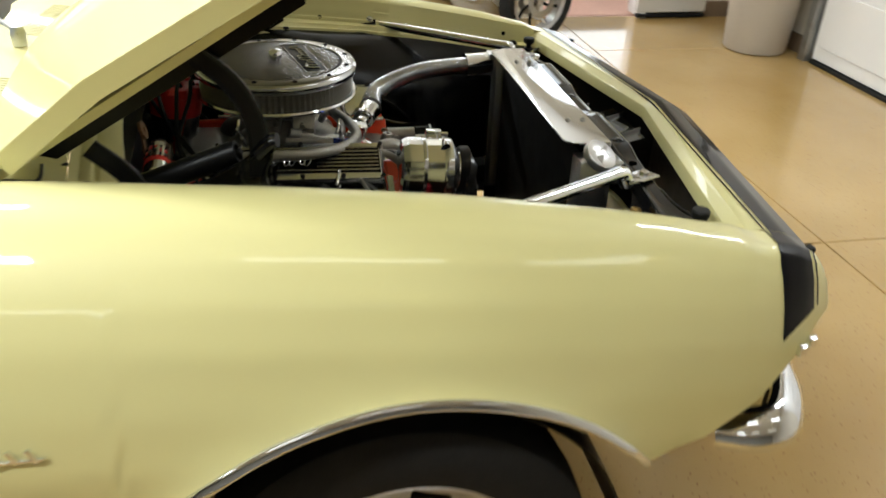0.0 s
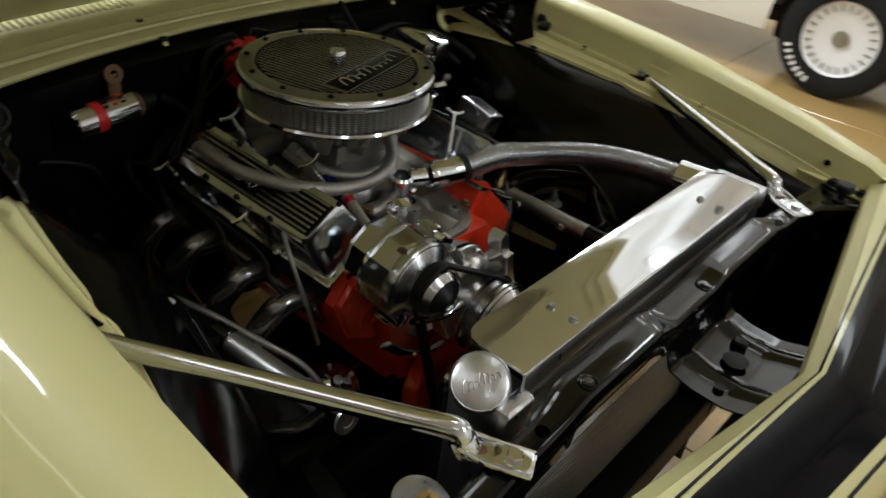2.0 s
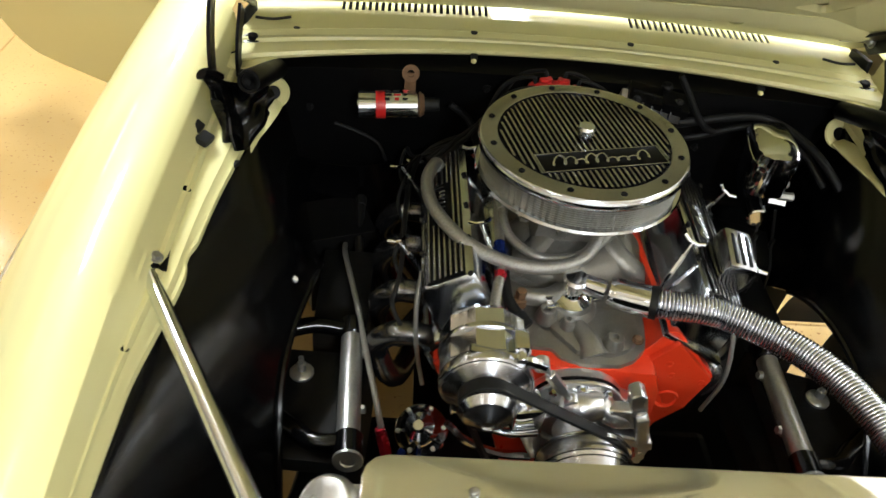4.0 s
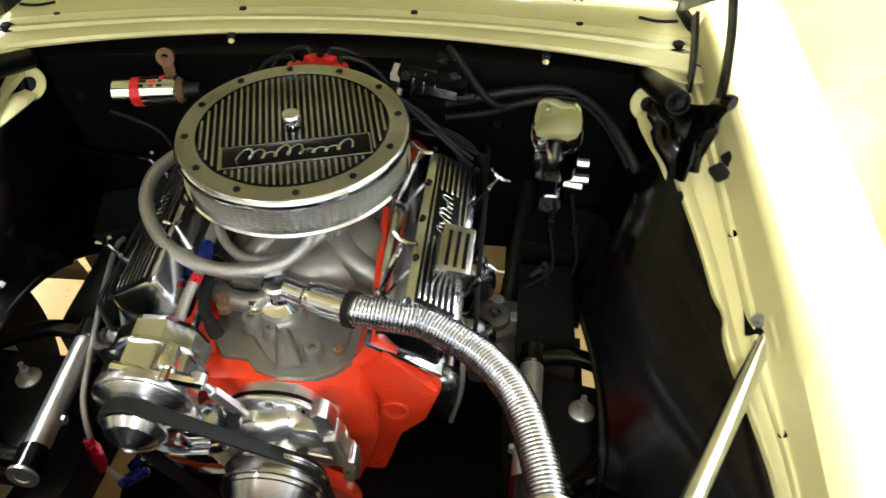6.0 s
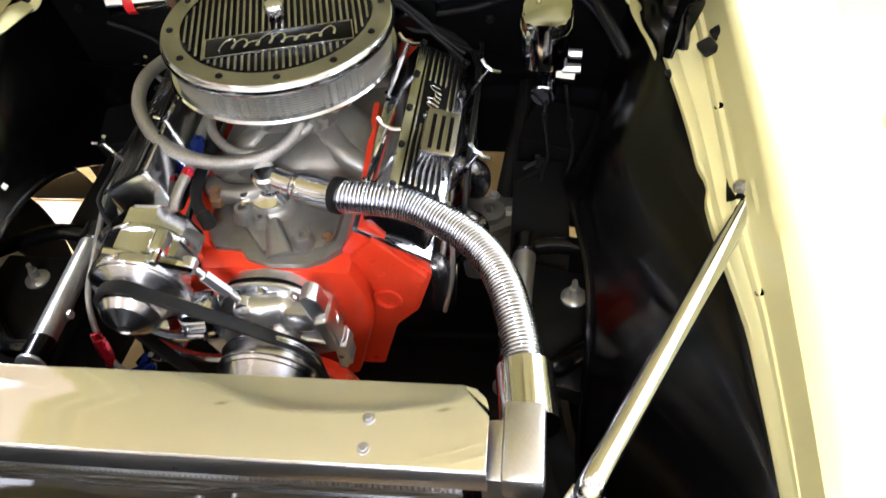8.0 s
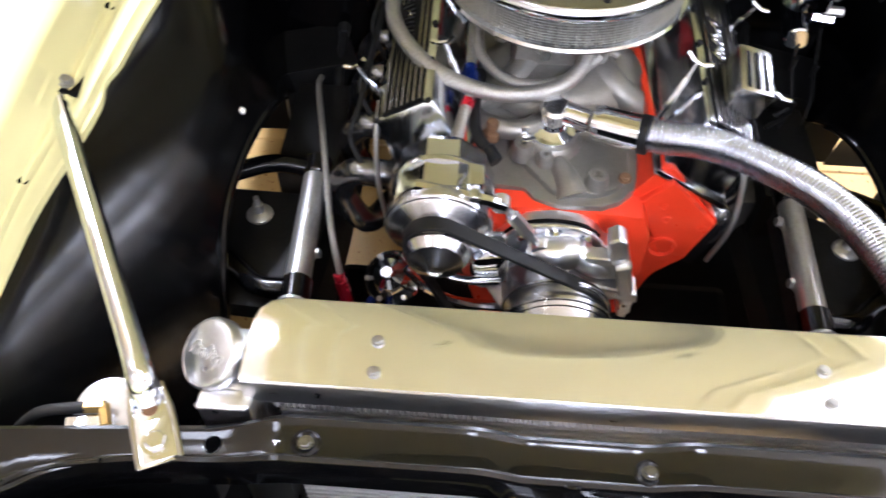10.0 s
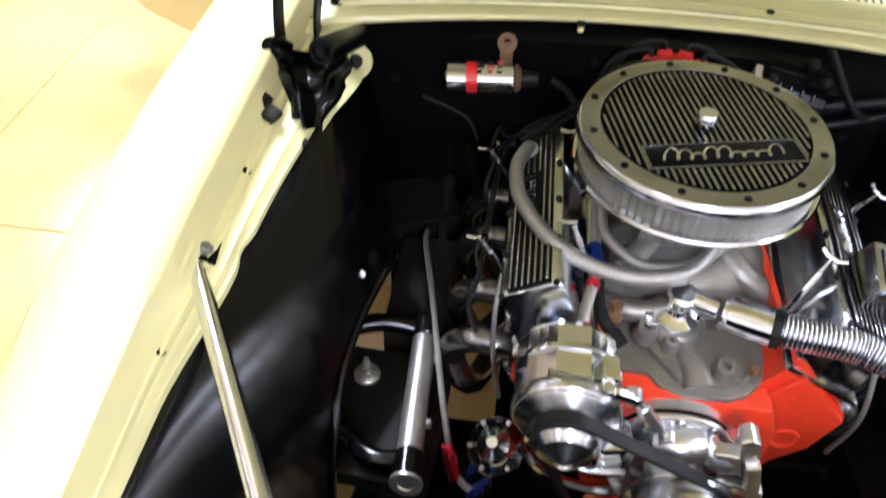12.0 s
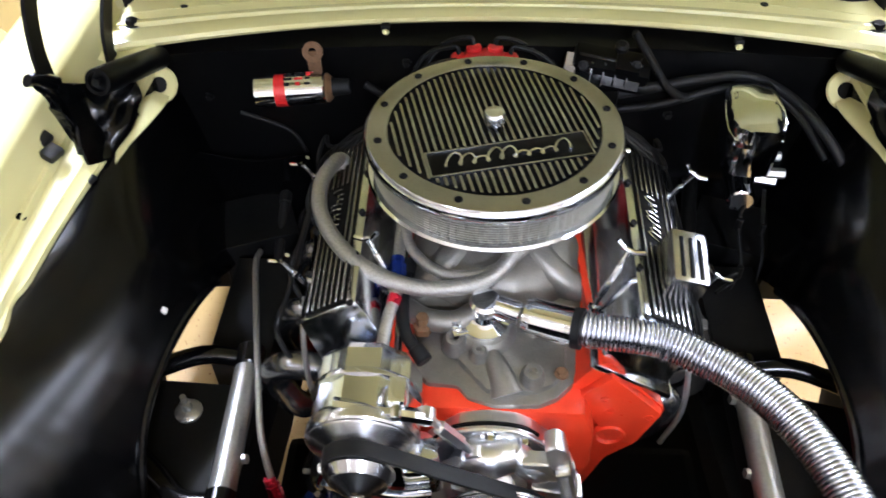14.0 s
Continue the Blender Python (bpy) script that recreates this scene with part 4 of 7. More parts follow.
# corner plates between cowl and fenders
for s in (-1, 1):
    bm = B()
    sheet(bm, lambda u, v: Vector((s * (0.555 + 0.09 * u), 0.2 + 0.2 * v, 0.972 + 0.012 * v + 0.006 * math.sin(6 * u + 3 * v))), 8, 12, 0.003)
    box(bm, pose(s * 0.6, 0.36, 0.985), 0.07, 0.09, 0.012, 0.005)
    cp = part("corner_plate", bm, YELLOW, car)
    part("washer", lathe(B(), [(0, 0), (0.021, 0), (0.021, 0.002), (0.012, 0.004), (0, 0.004)], pose(s * 0.608, 0.281, 0.985, 6, -s * 8, 0), 24), STEEL, cp, "plated washer")
    bolt(cp, (s * 0.608, 0.281, 0.988), (s * -0.1, -0.1, 1), 0.0105, 0.009, DARK)
    bm = B()
    tube(bm, [(s * 0.648, 0.235, 0.975), (s * 0.625, 0.25, 0.978), (s * 0.6, 0.253, 0.977), (s * 0.585, 0.262, 0.978)], 0.0016, 6, 5)
    part("seam", bm, RUBBER, cp, "dark panel seam")
    bm = B()
    lathe(bm, [(0.006, -0.002), (0.006, 0.002), (0.0125, 0.004), (0.014, 0.001)], pose(s * 0.578, 0.3, 0.985), 18)
    part("embossing", bm, YELLOW, cp)
    part("gap", box(B(), pose(s * 0.628, 0.365, 1.0, 0, 0, s * 12), 0.012, 0.06, 0.03, 0.003), RUBBER, cp, "dark gap beside the cowl")
    bm = B()
    tube(bm, [(s * 0.615, 0.355, 0.998), (s * 0.58, 0.352, 0.9985), (s * 0.545, 0.357, 1.003)], 0.003, 6, 5)
    part("seam", bm, RUBBER, cp, "dark panel seam")
    # ring bracket ahead of the firewall, on a strip that runs down to the gutter
    ring_at = (s * 0.563, 0.215, 0.912)
    rm = frame_matrix(ring_at, (0, -0.75, 0.65), (0, 0, 1))
    part("bracket_hole", lathe(B(), [(0, -0.003), (0.0155, -0.003), (0.0155, 0.0), (0, 0.0)], rm, 24), RUBBER, cp)
    part("ring_bracket", lathe(B(), [(0.015, -0.002), (0.03, -0.002), (0.032, 0.0), (0.03, 0.003), (0.015, 0.003), (0.0135, 0.0), (0.015, -0.002)], rm, 28), YELLOW, cp)
    leg = [(0.545, 0.2, 0.9), (0.54, 0.165, 0.905), (0.552, 0.1, 0.908), (0.562, 0.06, 0.908), (0.572, 0.0, 0.905), (0.582, -0.03, 0.905)]
    bm = B()
    sheet(bm, lambda u, v: Vector((s * (smooth_lerp([(k / 5, p[0]) for k, p in enumerate(leg)], u) + 0.03 * v), lerp([(k / 5, p[1]) for k, p in enumerate(leg)], u), lerp([(k / 5, p[2]) for k, p in enumerate(leg)], u) + 0.014 * v)), 20, 4, 0.003)
    part("gutter_leg", bm, YELLOW, cp)
    part("tab", box(B(), pose(s * 0.598, -0.028, 0.912, 10, s * 10, s * 30), 0.036, 0.016, 0.008, 0.003), RUBBER, cp, "black rubber tab")

# ---- firewall, inner fenders, core support, subframe ----
bm = B()
sheet(bm, lambda u, v: Vector((-0.66 + 1.32 * u, 0.275 - 0.02 * (2 * u - 1) ** 2 + 0.03 * (1 - v) ** 2 + 0.006 * math.sin(7 * v + 2) * math.cos(5 * u) + (0.01 if 0.52 < v < 0.56 else 0), 0.33 + 0.626 * v)), 40, 40, 0.004, lambda u, v: 0.27 < -0.66 + 1.32 * u < 0.325 and v < 0.26)
firewall = part("firewall", bm, SATIN_BLACK, car, "satin black firewall")


bm = B()
sheet(bm, lambda u, v: Vector((-0.62 + 1.24 * u, 0.255 - 0.02 * (2 * u - 1) ** 2 + 0.09 * v, 0.966 + 0.014 * v - 0.014 * (2 * u - 1) ** 2)), 20, 2, 0.003)
part("firewall_top", bm, SATIN_BLACK, firewall)
# heater opening blanked by a plate with a wavy edge, and two pressed ribs
bm = B()
sheet(bm, lambda u, v: Vector((-0.6 + 0.27 * u, 0.252 - 0.03 * v ** 2 - 0.012 * math.exp(-((u - 0.14) / 0.09) ** 2) * v - 0.006 * math.sin(2.2 * u + 1), 0.6 + (0.165 + 0.012 * math.sin(5.5 * u + 1.1) + 0.012 * math.exp(-((u - 0.12) / 0.08) ** 2)) * v)), 30, 12, 0.003)
part("heater_blank", bm, GLOSS_BLACK, firewall, "black plate over the heater opening")
for x, z in ((-0.57, 0.775), (-0.5, 0.86), (0.09, 0.93), (0.3, 0.83), (-0.15, 0.93)):
    bolt(firewall, (x, 0.258, z), (0, -1, 0.1), 0.006, 0.006, DARK)
tube_path = [(-0.45, 0.255, 0.83), (-0.4, 0.25, 0.815), (-0.36, 0.25, 0.79), (-0.34, 0.25, 0.74)]
part("ground_strap", tube(B(), tube_path, 0.004, 8, 6), RUBBER, firewall, "black ground strap")


def build_inner_fender(s):
    def at(u, v):
        y = 0.27 - 1.03 * u
        xt = smooth_lerp(EDGE_X, y) - flange(y) + 0.006
        zt = smooth_lerp(EDGE_Z, y) - 0.087
        xb = smooth_lerp([(-0.76, 0.58), (-0.52, 0.47), (-0.44, 0.465), (-0.36, 0.485), (-0.2, 0.463), (-0.13, 0.443), (0.0, 0.45), (0.27, 0.5)], y)
        zb = smooth_lerp([(-0.76, 0.48), (-0.52, 0.48), (-0.46, 0.56), (-0.41, 0.64), (-0.35, 0.705), (-0.28, 0.745), (-0.2, 0.763), (-0.13, 0.765), (-0.05, 0.72), (0.1, 0.6), (0.27, 0.5)], y)
        bulge = 0.014 * math.sin(math.pi * min(1, v * 1.1)) * math.exp(-((y + 0.1) / 0.16) ** 2)
        x = xt + (xb - xt) * (0.35 * v ** 0.7 + 0.65 * v) - bulge * 0.8
        z = zt + (zb - zt) * (0.45 * v + 0.55 * v ** 1.8) + bulge * 0.6
        # behind the brace a raised shelf ends in a rounded crease that turns out to the fender
        line = lerp([(-0.27, 0.66), (-0.25, 0.625), (-0.13, 0.572), (0.06, 0.602), (0.27, 0.61)], y)
        k = min(1.0, max(0.0, (x - line) / 0.05 + 0.5))
        z += 0.02 * k * k * (3 - 2 * k) * min(1.0, v * v * 12)
        return Vector((s * x, y, z))
    bm = B()
    sheet(bm, at, 110, 44, 0.003)
    ob = part("inner_fender", bm, GLOSS_BLACK, car, "gloss black inner fender")
    edge = [at(u / 40, 1.0) + Vector((-s * 0.003, 0, 0)) for u in range(12, 34)]
    part("edge_bead", tube(B(), edge, 0.006, 8, 2), GLOSS_BLACK, ob)
    p = at(0.43, 0.86)
    if s < 0:
        part("square_hole", box(B(), Matrix.Translation(p) @ pose(0, 0, 0, 0, -s * 45, 0), 0.009, 0.009, 0.006, 0.001), WHITE_PLASTIC, ob, "small pale clip")
    return ob


for s in (-1, 1):
    build_inner_fender(s)

# core support: a pressed channel with a dip at the middle
def core_at(x, dz=0.0):
    ax = abs(x)
    z = lerp([(0.0, 0.872), (0.06, 0.872), (0.1, 0.884), (0.29, 0.884), (0.335, 0.87), (0.42, 0.86), (0.55, 0.843), (0.66, 0.828)], ax)
    return z + dz


CORE = [(-0.717, -0.03), (-0.717, -0.003), (-0.719, 0.001), (-0.723, 0.002), (-0.727, 0.0), (-0.748, 0.0), (-0.752, 0.002), (-0.756, 0.0), (-0.758, -0.005), (-0.757, -0.05), (-0.753, -0.055)]
# towards the fenders the channel widens forward into a wing
WING = [(0.46, 0.0), (0.5, 0.005), (0.536, 0.016), (0.563, 0.034), (0.584, 0.055), (0.602, 0.078), (0.66, 0.08)]
bm = B()
rows = []
for k in range(89):
    x = -0.66 + 1.32 * k / 88
    wide = smooth_lerp(WING, abs(x))
    rows.append([bm.verts.new((x, y - (wide if i > 4 else lerp([(0.28, -0.01), (0.36, 0.0), (0.66, 0.004)], abs(x))), core_at(x, dz))) for i, (y, dz) in enumerate(CORE)])
fs = [bm.faces.new((a[j], b[j], b[j + 1], a[j + 1])) for a, b in zip(rows, rows[1:]) for j in range(len(CORE) - 1)]
bmesh.ops.recalc_face_normals(bm, faces=fs)
bmesh.ops.solidify(bm, geom=fs, thickness=0.002)
core = part("core_support", bm, BLACK_ENAMEL, car, "gloss black radiator core support")
# hole darkness is a black disc on the surface, with no recess
for x in (-0.353, 0.408):
    part("hole", lathe(B(), [(0, -0.001), (0.0085, -0.001), (0.0085, 0.0012), (0, 0.001)], pose(x, -0.738, core_at(x)), 14), HOLE_BLACK, core)
for x in (-0.262, 0.06, 0.352):
    bolt(core, (x, -0.738, core_at(x) + 0.001), (0, 0, 1), 0.0055, 0.004, HEADER)
    part("dimple", lathe(B(), [(0.006, 0.001), (0.011, 0.0026), (0.014, 0.001)], pose(x, -0.738, core_at(x)), 20), GLOSS_BLACK, core)
# side walls of the support down to the frame, with the radiator opening between
for s in (-1, 1):
    bm = B()
    sheet(bm, lambda u, v: Vector((s * (0.37 + 0.27 * u), -0.735 - 0.01 * math.sin(9 * v), 0.35 + (core_at(0.37 + 0.27 * u) - 0.39) * v)), 8, 12, 0.003, lambda u, v: (u - 0.5) ** 2 / 0.06 + (v - 0.45) ** 2 / 0.05 < 1)
    part("support_side", bm, SATIN_BLACK, core)
    front_edge = [(s * x, -0.757 - w, core_at(x) + 0.001) for x, w in WING[::-1]]
    part("wing_bead", tube(B(), front_edge[1:], 0.0035, 8, 5), BLACK_ENAMEL, core)
    bm = B()
    lathe(bm, [(0, 0), (0.014, 0), (0.014, 0.004), (0.008, 0.005), (0.008, 0.02), (0.016, 0.021), (0.0175, 0.024), (0.0175, 0.034), (0.015, 0.037), (0, 0.038)], pose(s * 0.585, -0.778, 0.838), 22)
    part("hood_stop", bm, RUBBER, core, "adjustable black rubber hood stop")
# hood latch bracket between support and header
bm = B()
rib = lambda u: math.exp(-((abs(u - 0.5) - 0.27) / 0.05) ** 2)
latch_profile = [(-0.752, 0.868), (-0.757, 0.82), (-0.765, 0.797), (-0.8, 0.787), (-0.85, 0.785), (-0.9, 0.8)]
sheet(bm, lambda u, v: Vector(((-0.06 + 0.21 * u), lerp([(k / 5, p[0]) for k, p in enumerate(latch_profile)], v) - 0.009 * rib(u),
                              lerp([(k / 5, p[1]) for k, p in enumerate(latch_profile)], v) + 0.009 * rib(u))), 40, 24, 0.003)
latch = part("latch_bracket", bm, BLACK_ENAMEL, core, "pressed black hood latch bracket")
part("latch_hole", lathe(B(), [(0, 0.0), (0.017, 0.0), (0.019, 0.003), (0.015, 0.004), (0, 0.002)], pose(0.04, -0.822, 0.79), 24), RUBBER, latch)
for x in (-0.03, 0.11):
    part("hole", lathe(B(), [(0, 0.0), (0.008, 0.0), (0.008, 0.003), (0, 0.002)], pose(x, -0.83, 0.789), 16), RUBBER, latch)
part("catch", box(B(), pose(0.085, -0.81, 0.793, 10, 0, 20), 0.016, 0.022, 0.008, 0.003), RUBBER, latch)
for x in (-0.045, 0.105):
    bolt(core, (x, -0.75, 0.862), (0, -1, 0.3), 0.007, 0.006, STEEL)

# subframe
bm = B()
for s in (-1, 1):
    tube(bm, [(s * 0.5, -0.85, 0.5), (s * 0.46, -0.6, 0.48), (s * 0.4, -0.35, 0.5), (s * 0.39, 0.0, 0.48), (s * 0.42, 0.35, 0.4)], 0.05, 8, 6, 1.2)
box(bm, pose(0, -0.2, 0.3), 0.75, 0.2, 0.1, 0.02)
box(bm, pose(0, -0.7, 0.4), 0.9, 0.08, 0.08, 0.01)
part("subframe", bm, DARK, car, "black iron subframe", smooth=False)
# dark sheets added in the bay's gaps, standing in for shade on the floor below
gap_sheets = [(pose(0.13, -0.22, 0.27), 0.76, 0.86, 0.02), (pose(-0.27, -0.77, 0.45), 0.44, 0.14, 0.006), (pose(-0.29, -0.88, 0.47, -14, 0, 0), 0.76, 0.17, 0.006), (pose(0.56, -0.88, 0.47, -14, 0, 0), 0.22, 0.17, 0.006), (pose(0.22, -0.83, 0.47), 0.6, 0.072, 0.006),
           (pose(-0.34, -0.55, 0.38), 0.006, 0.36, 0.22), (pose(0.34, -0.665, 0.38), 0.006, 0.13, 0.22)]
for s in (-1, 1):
    gap_sheets += [(pose(s * 0.5, -0.6, 0.47, 6, 0, 0), 0.3, 0.32, 0.006), (pose(s * 0.56, -0.78, 0.45), 0.22, 0.1, 0.006),
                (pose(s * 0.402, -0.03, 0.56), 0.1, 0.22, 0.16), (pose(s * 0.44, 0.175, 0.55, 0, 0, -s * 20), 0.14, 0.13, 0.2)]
for q, sx, sy, sz in gap_sheets:
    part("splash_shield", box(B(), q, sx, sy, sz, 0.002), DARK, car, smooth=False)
# gearbox bell and floor behind the engine
bm = B()
lathe(bm, [(0, 0), (0.17, 0), (0.2, 0.02), (0.2, 0.05), (0.14, 0.2), (0, 0.22)], frame_matrix((0, 0.235, 0.55), (0, 1, -0.05), (0, 0, 1)), 32)
part("bell_housing", bm, DARK, car)
for s in (-1, 1):
    # shock tower plate with stud, upper control arm with its tube and bushings
    bm = B()
    prism(bm, [(-0.11, -0.1), (0.09, -0.13), (0.1, 0.1), (-0.1, 0.13)], 0.03, pose(s * 0.455, -0.295, 0.598, 0, s * 8, 0), 0.008)
    tower = part("spring_tower", bm, DARK, car)
    bm = B()
    lathe(bm, [(0, 0), (0.021, 0), (0.021, 0.004), (0.015, 0.009), (0.008, 0.01), (0.008, 0.025), (0.0045, 0.026), (0.0045, 0.04), (0, 0.04)], pose(s * 0.458, -0.238, 0.63), 18)
    part("shock_stud", bm, STEEL, tower)
    bm = B()
    cyl(bm, (s * 0.378, -0.165, 0.655), (s * 0.366, -0.39, 0.66), 0.019)
    arm = part("arm_shaft", bm, STEEL, car, "zinc plated control arm shaft")
    bm = B()
    tube(bm, [(s * 0.378, -0.155, 0.655), (s * 0.45, -0.16, 0.668), (s * 0.54, -0.19, 0.655), (s * 0.66, -0.22, 0.62)], 0.015, 12)
    tube(bm, [(s * 0.366, -0.40, 0.66), (s * 0.42, -0.395, 0.655), (s * 0.47, -0.35, 0.64), (s * 0.56, -0.28, 0.63), (s * 0.66, -0.24, 0.62)], 0.016, 12)
    cyl(bm, (s * 0.366, -0.385, 0.66), (s * 0.363, -0.43, 0.662), 0.023)
    cyl(bm, (s * 0.379, -0.135, 0.655), (s * 0.377, -0.175, 0.655), 0.023)
    part("control_arm", bm, GLOSS_BLACK, car, "gloss black tubular control arm")
    bm = B()
    lathe(bm, [(0, 0), (0.0235, 0), (0.0235, 0.005), (0.012, 0.006), (0.011, 0.004), (0, 0.004)], frame_matrix((s * 0.363, -0.43, 0.662), (0, -1, 0.1)), 24)
    part("bushing_cap", bm, STEEL, arm)
    bolt(arm, (s * 0.355, -0.33, 0.655), (-s, 0, 0.2), 0.008, 0.012, STEEL)
    bolt(arm, (s * 0.36, -0.21, 0.655), (-s, 0, 0.2), 0.008, 0.012, STEEL)


# ---- engine ----
FWD = Vector((0, -0.996, -0.087))  # the engine's axis, pointing to the nose
engine = thing("engine", "orange-red V8 engine block with aluminium intake", "engine", at=(0, 0, 0.6))
POLY = [(-0.1, 0.46), (0.135, 0.46), (0.17, 0.575), (0.21, 0.618), (0.238, 0.705), (0.152, 0.806), (0.136, 0.806), (0.1, 0.75), (-0.1, 0.75), (-0.136, 0.806), (-0.152, 0.806), (-0.238, 0.705), (-0.205, 0.62), (-0.125, 0.58)]
bm = B()
prism(bm, [(x, z) for x, z in POLY], 0.5, pose(0, -0.262, 0.0, 90, 0, 0) @ pose(0, 0, 0, 0, 0, 0) @ Matrix.Scale(-1, 4, (0, 0, 1)), 0.006)
block = part("engine_block", bm, RED, engine)
# raised cam cover and the front of the heads
bm = B()
m = pose(0, -0.262, 0, 90, 0, 0)
prism(bm, [(-0.1, 0.48), (0.1, 0.48), (0.14, 0.62), (0.138, 0.7), (0.122, 0.748), (0.05, 0.752), (-0.05, 0.756), (-0.125, 0.752), (-0.14, 0.7), (-0.14, 0.62)], 0.042, m, 0.012)
part("timing_cover", bm, RED, block)
for s in (-1, 1):
    bm = B()
    prism(bm, [(s * x, z) for x, z in ((0.115, 0.745), (0.155, 0.79), (0.232, 0.708), (0.205, 0.632), (0.165, 0.64))][::s], 0.012, m, 0.004)
    for x, z in ((0.15, 0.742), (0.16, 0.715), (0.215, 0.70)):
        lathe(bm, [(0, 0.01), (0.007, 0.01), (0.007, 0.0135), (0.004, 0.0135), (0.004, 0.011), (0, 0.011)], m @ pose(s * x, z, 0), 12)
    lathe(bm, [(0.014, 0.008), (0.024, 0.008), (0.022, 0.016), (0.018, 0.016), (0.016, 0.01), (0, 0.01)], m @ pose(s * 0.165, 0.655, 0), 24)
    part("head_face", bm, RED, block)

part("head_rail", box(B(), pose(0.1255, -0.07, 0.797, 0, 0, 3.2), 0.011, 0.2, 0.03, 0.003), RED, block)

# intake manifold: front pad, valley floor, runners and plenum in rough cast aluminium
intake = thing("intake_manifold", "rough cast aluminium intake manifold with bolt bosses", "intake manifold", at=(0, -0.1, 0.8))
bm = B()
pad = [(-0.128, -0.13), (-0.126, -0.2), (-0.112, -0.24), (-0.092, -0.268), (-0.05, -0.272), (-0.036, -0.29), (0.0, -0.3), (0.058, -0.298), (0.084, -0.286), (0.106, -0.262), (0.118, -0.215), (0.13, -0.14)]
prism(bm, pad, 0.022, pose(0, 0, 0.765, 5, 0, 0), 0.005)
prism(bm, [(-0.04, -0.18), (-0.052, -0.235), (-0.028, -0.262), (-0.012, -0.283), (0.05, -0.284), (0.078, -0.272), (0.096, -0.25), (0.1, -0.19)], 0.036, pose(0, 0, 0.762, 5, 0, 0), 0.01)
part("front_pad", bm, CAST_ALU, intake)
bm = B()
prism(bm, [(-0.135, -0.15), (0.13, -0.15), (0.13, 0.22), (-0.135, 0.22)], 0.04, pose(0, 0, 0.75, 2, 0, 0), 0.01)
part("valley_floor", bm, CAST_ALU, intake)
bm = B()
# plenum and carburettor pad
box(bm, pose(-0.004, -0.01, 0.838, 5, 0, 0), 0.16, 0.17, 0.09, 0.02, 0.85)
part("plenum", bm, CAST_ALU, intake)
bm = B()
lathe(bm, [(0.136, -0.01), (0.132, 0.012), (0.118, 0.032), (0.095, 0.047), (0.06, 0.057), (0, 0.06)], pose(0.004, -0.055, 0.783, 6, 0, 0) @ Matrix.Diagonal((1, 0.78, 1, 1)), 44)
part("plenum_shoulder", bm, CAST_ALU, intake)
for s in (-1, 1):
    for y0, y1 in ((-0.05, -0.115), (0.05, 0.12)):
        bm = B()
        tube(bm, [(s * 0.03, y0 * 0.8, 0.838), (s * 0.075, y1 * 0.85, 0.812), (s * 0.118, y1, 0.785), (s * 0.14, y1, 0.762)], lambda u: 0.026 - 0.002 * u, 14, 5, 0.9)
        part("runner", bm, CAST_ALU, intake)
# thermostat mound, small bosses and ridges on the pad
bm = B()
lathe(bm, [(0.045, 0), (0.042, 0.018), (0.034, 0.026), (0, 0.027)], pose(-0.012, -0.19, 0.77, 6, 0, 0), 28)
part("thermostat_mound", bm, CAST_ALU, intake)
bm = B()
tube(bm, [(-0.006, -0.226, 0.776), (0.0, -0.245, 0.779), (0.01, -0.27, 0.776), (0.016, -0.288, 0.766)], lambda u: 0.011 + 0.012 * u, 16, 5, 0.8)
part("oval_bulge", bm, CAST_ALU, intake)
for x, y, r in ((-0.055, -0.215, 0.0125), (-0.022, -0.234, 0.0085), (0.05, -0.266, 0.012)):
    z = 0.781 + 0.09 * (y + 0.25)
    part("bolt_boss", lathe(B(), [(r + 0.007, -0.012), (r + 0.003, 0.008), (r, 0.013), (r * 0.5, 0.013), (r * 0.42, 0.005), (0, 0.005)], pose(x, y, z, 6, 0, 0), 24), CAST_ALU, intake)
bm = B()
tube(bm, [(-0.125, -0.16, 0.79), (-0.095, -0.185, 0.796), (-0.055, -0.19, 0.798), (-0.03, -0.175, 0.8)], 0.016, 12, 5)
part("coolant_passage", bm, CAST_ALU, intake)
bolt(intake, (0.088, -0.264, 0.785), (0, -0.1, 1), 0.007, 0.006, RUST)
bm = B()
lathe(bm, [(0, 0), (0.014, 0), (0.014, 0.012), (0.009, 0.015), (0.009, 0.03), (0, 0.03)], pose(-0.1, -0.197, 0.786), 6)
part("sensor", bm, RUST, intake, "brass and rust brown sensor")

# carburettor
carb = thing("carburetor", "polished four-barrel carburettor under the air cleaner", "carburetor", at=(0, 0, 0.88))
bm = B()
box(bm, pose(-0.004, 0.0, 0.888, 5, 0, 0), 0.12, 0.15, 0.035, 0.008)
box(bm, pose(-0.004, -0.065, 0.885, 5, 0, 0), 0.1, 0.05, 0.03, 0.008)
lathe(bm, [(0.065, 0), (0.06, 0.03), (0, 0.03)], pose(-0.004, 0, 0.895, 5, 0, 0), 32)
part("carb_body", bm, SATIN_ALU, carb)
for x, y in ((-0.075, -0.05), (0.07, -0.055), (-0.08, 0.0), (0.05, -0.1), (-0.03, -0.1)):
    bm = B()
    cyl(bm, (x, y, 0.86), (x * 1.1, y * 1.1 - 0.01, 0.905), 0.008, seg=10)
    cyl(bm, (x * 1.05, y * 1.05, 0.885), (x * 1.45, y * 1.15, 0.88), 0.006, seg=10)
    part("linkage", bm, STEEL, carb)
part("choke_box", box(B(), pose(-0.095, -0.06, 0.885, 5, 20, 10), 0.015, 0.05, 0.03, 0.003), STEEL, carb)

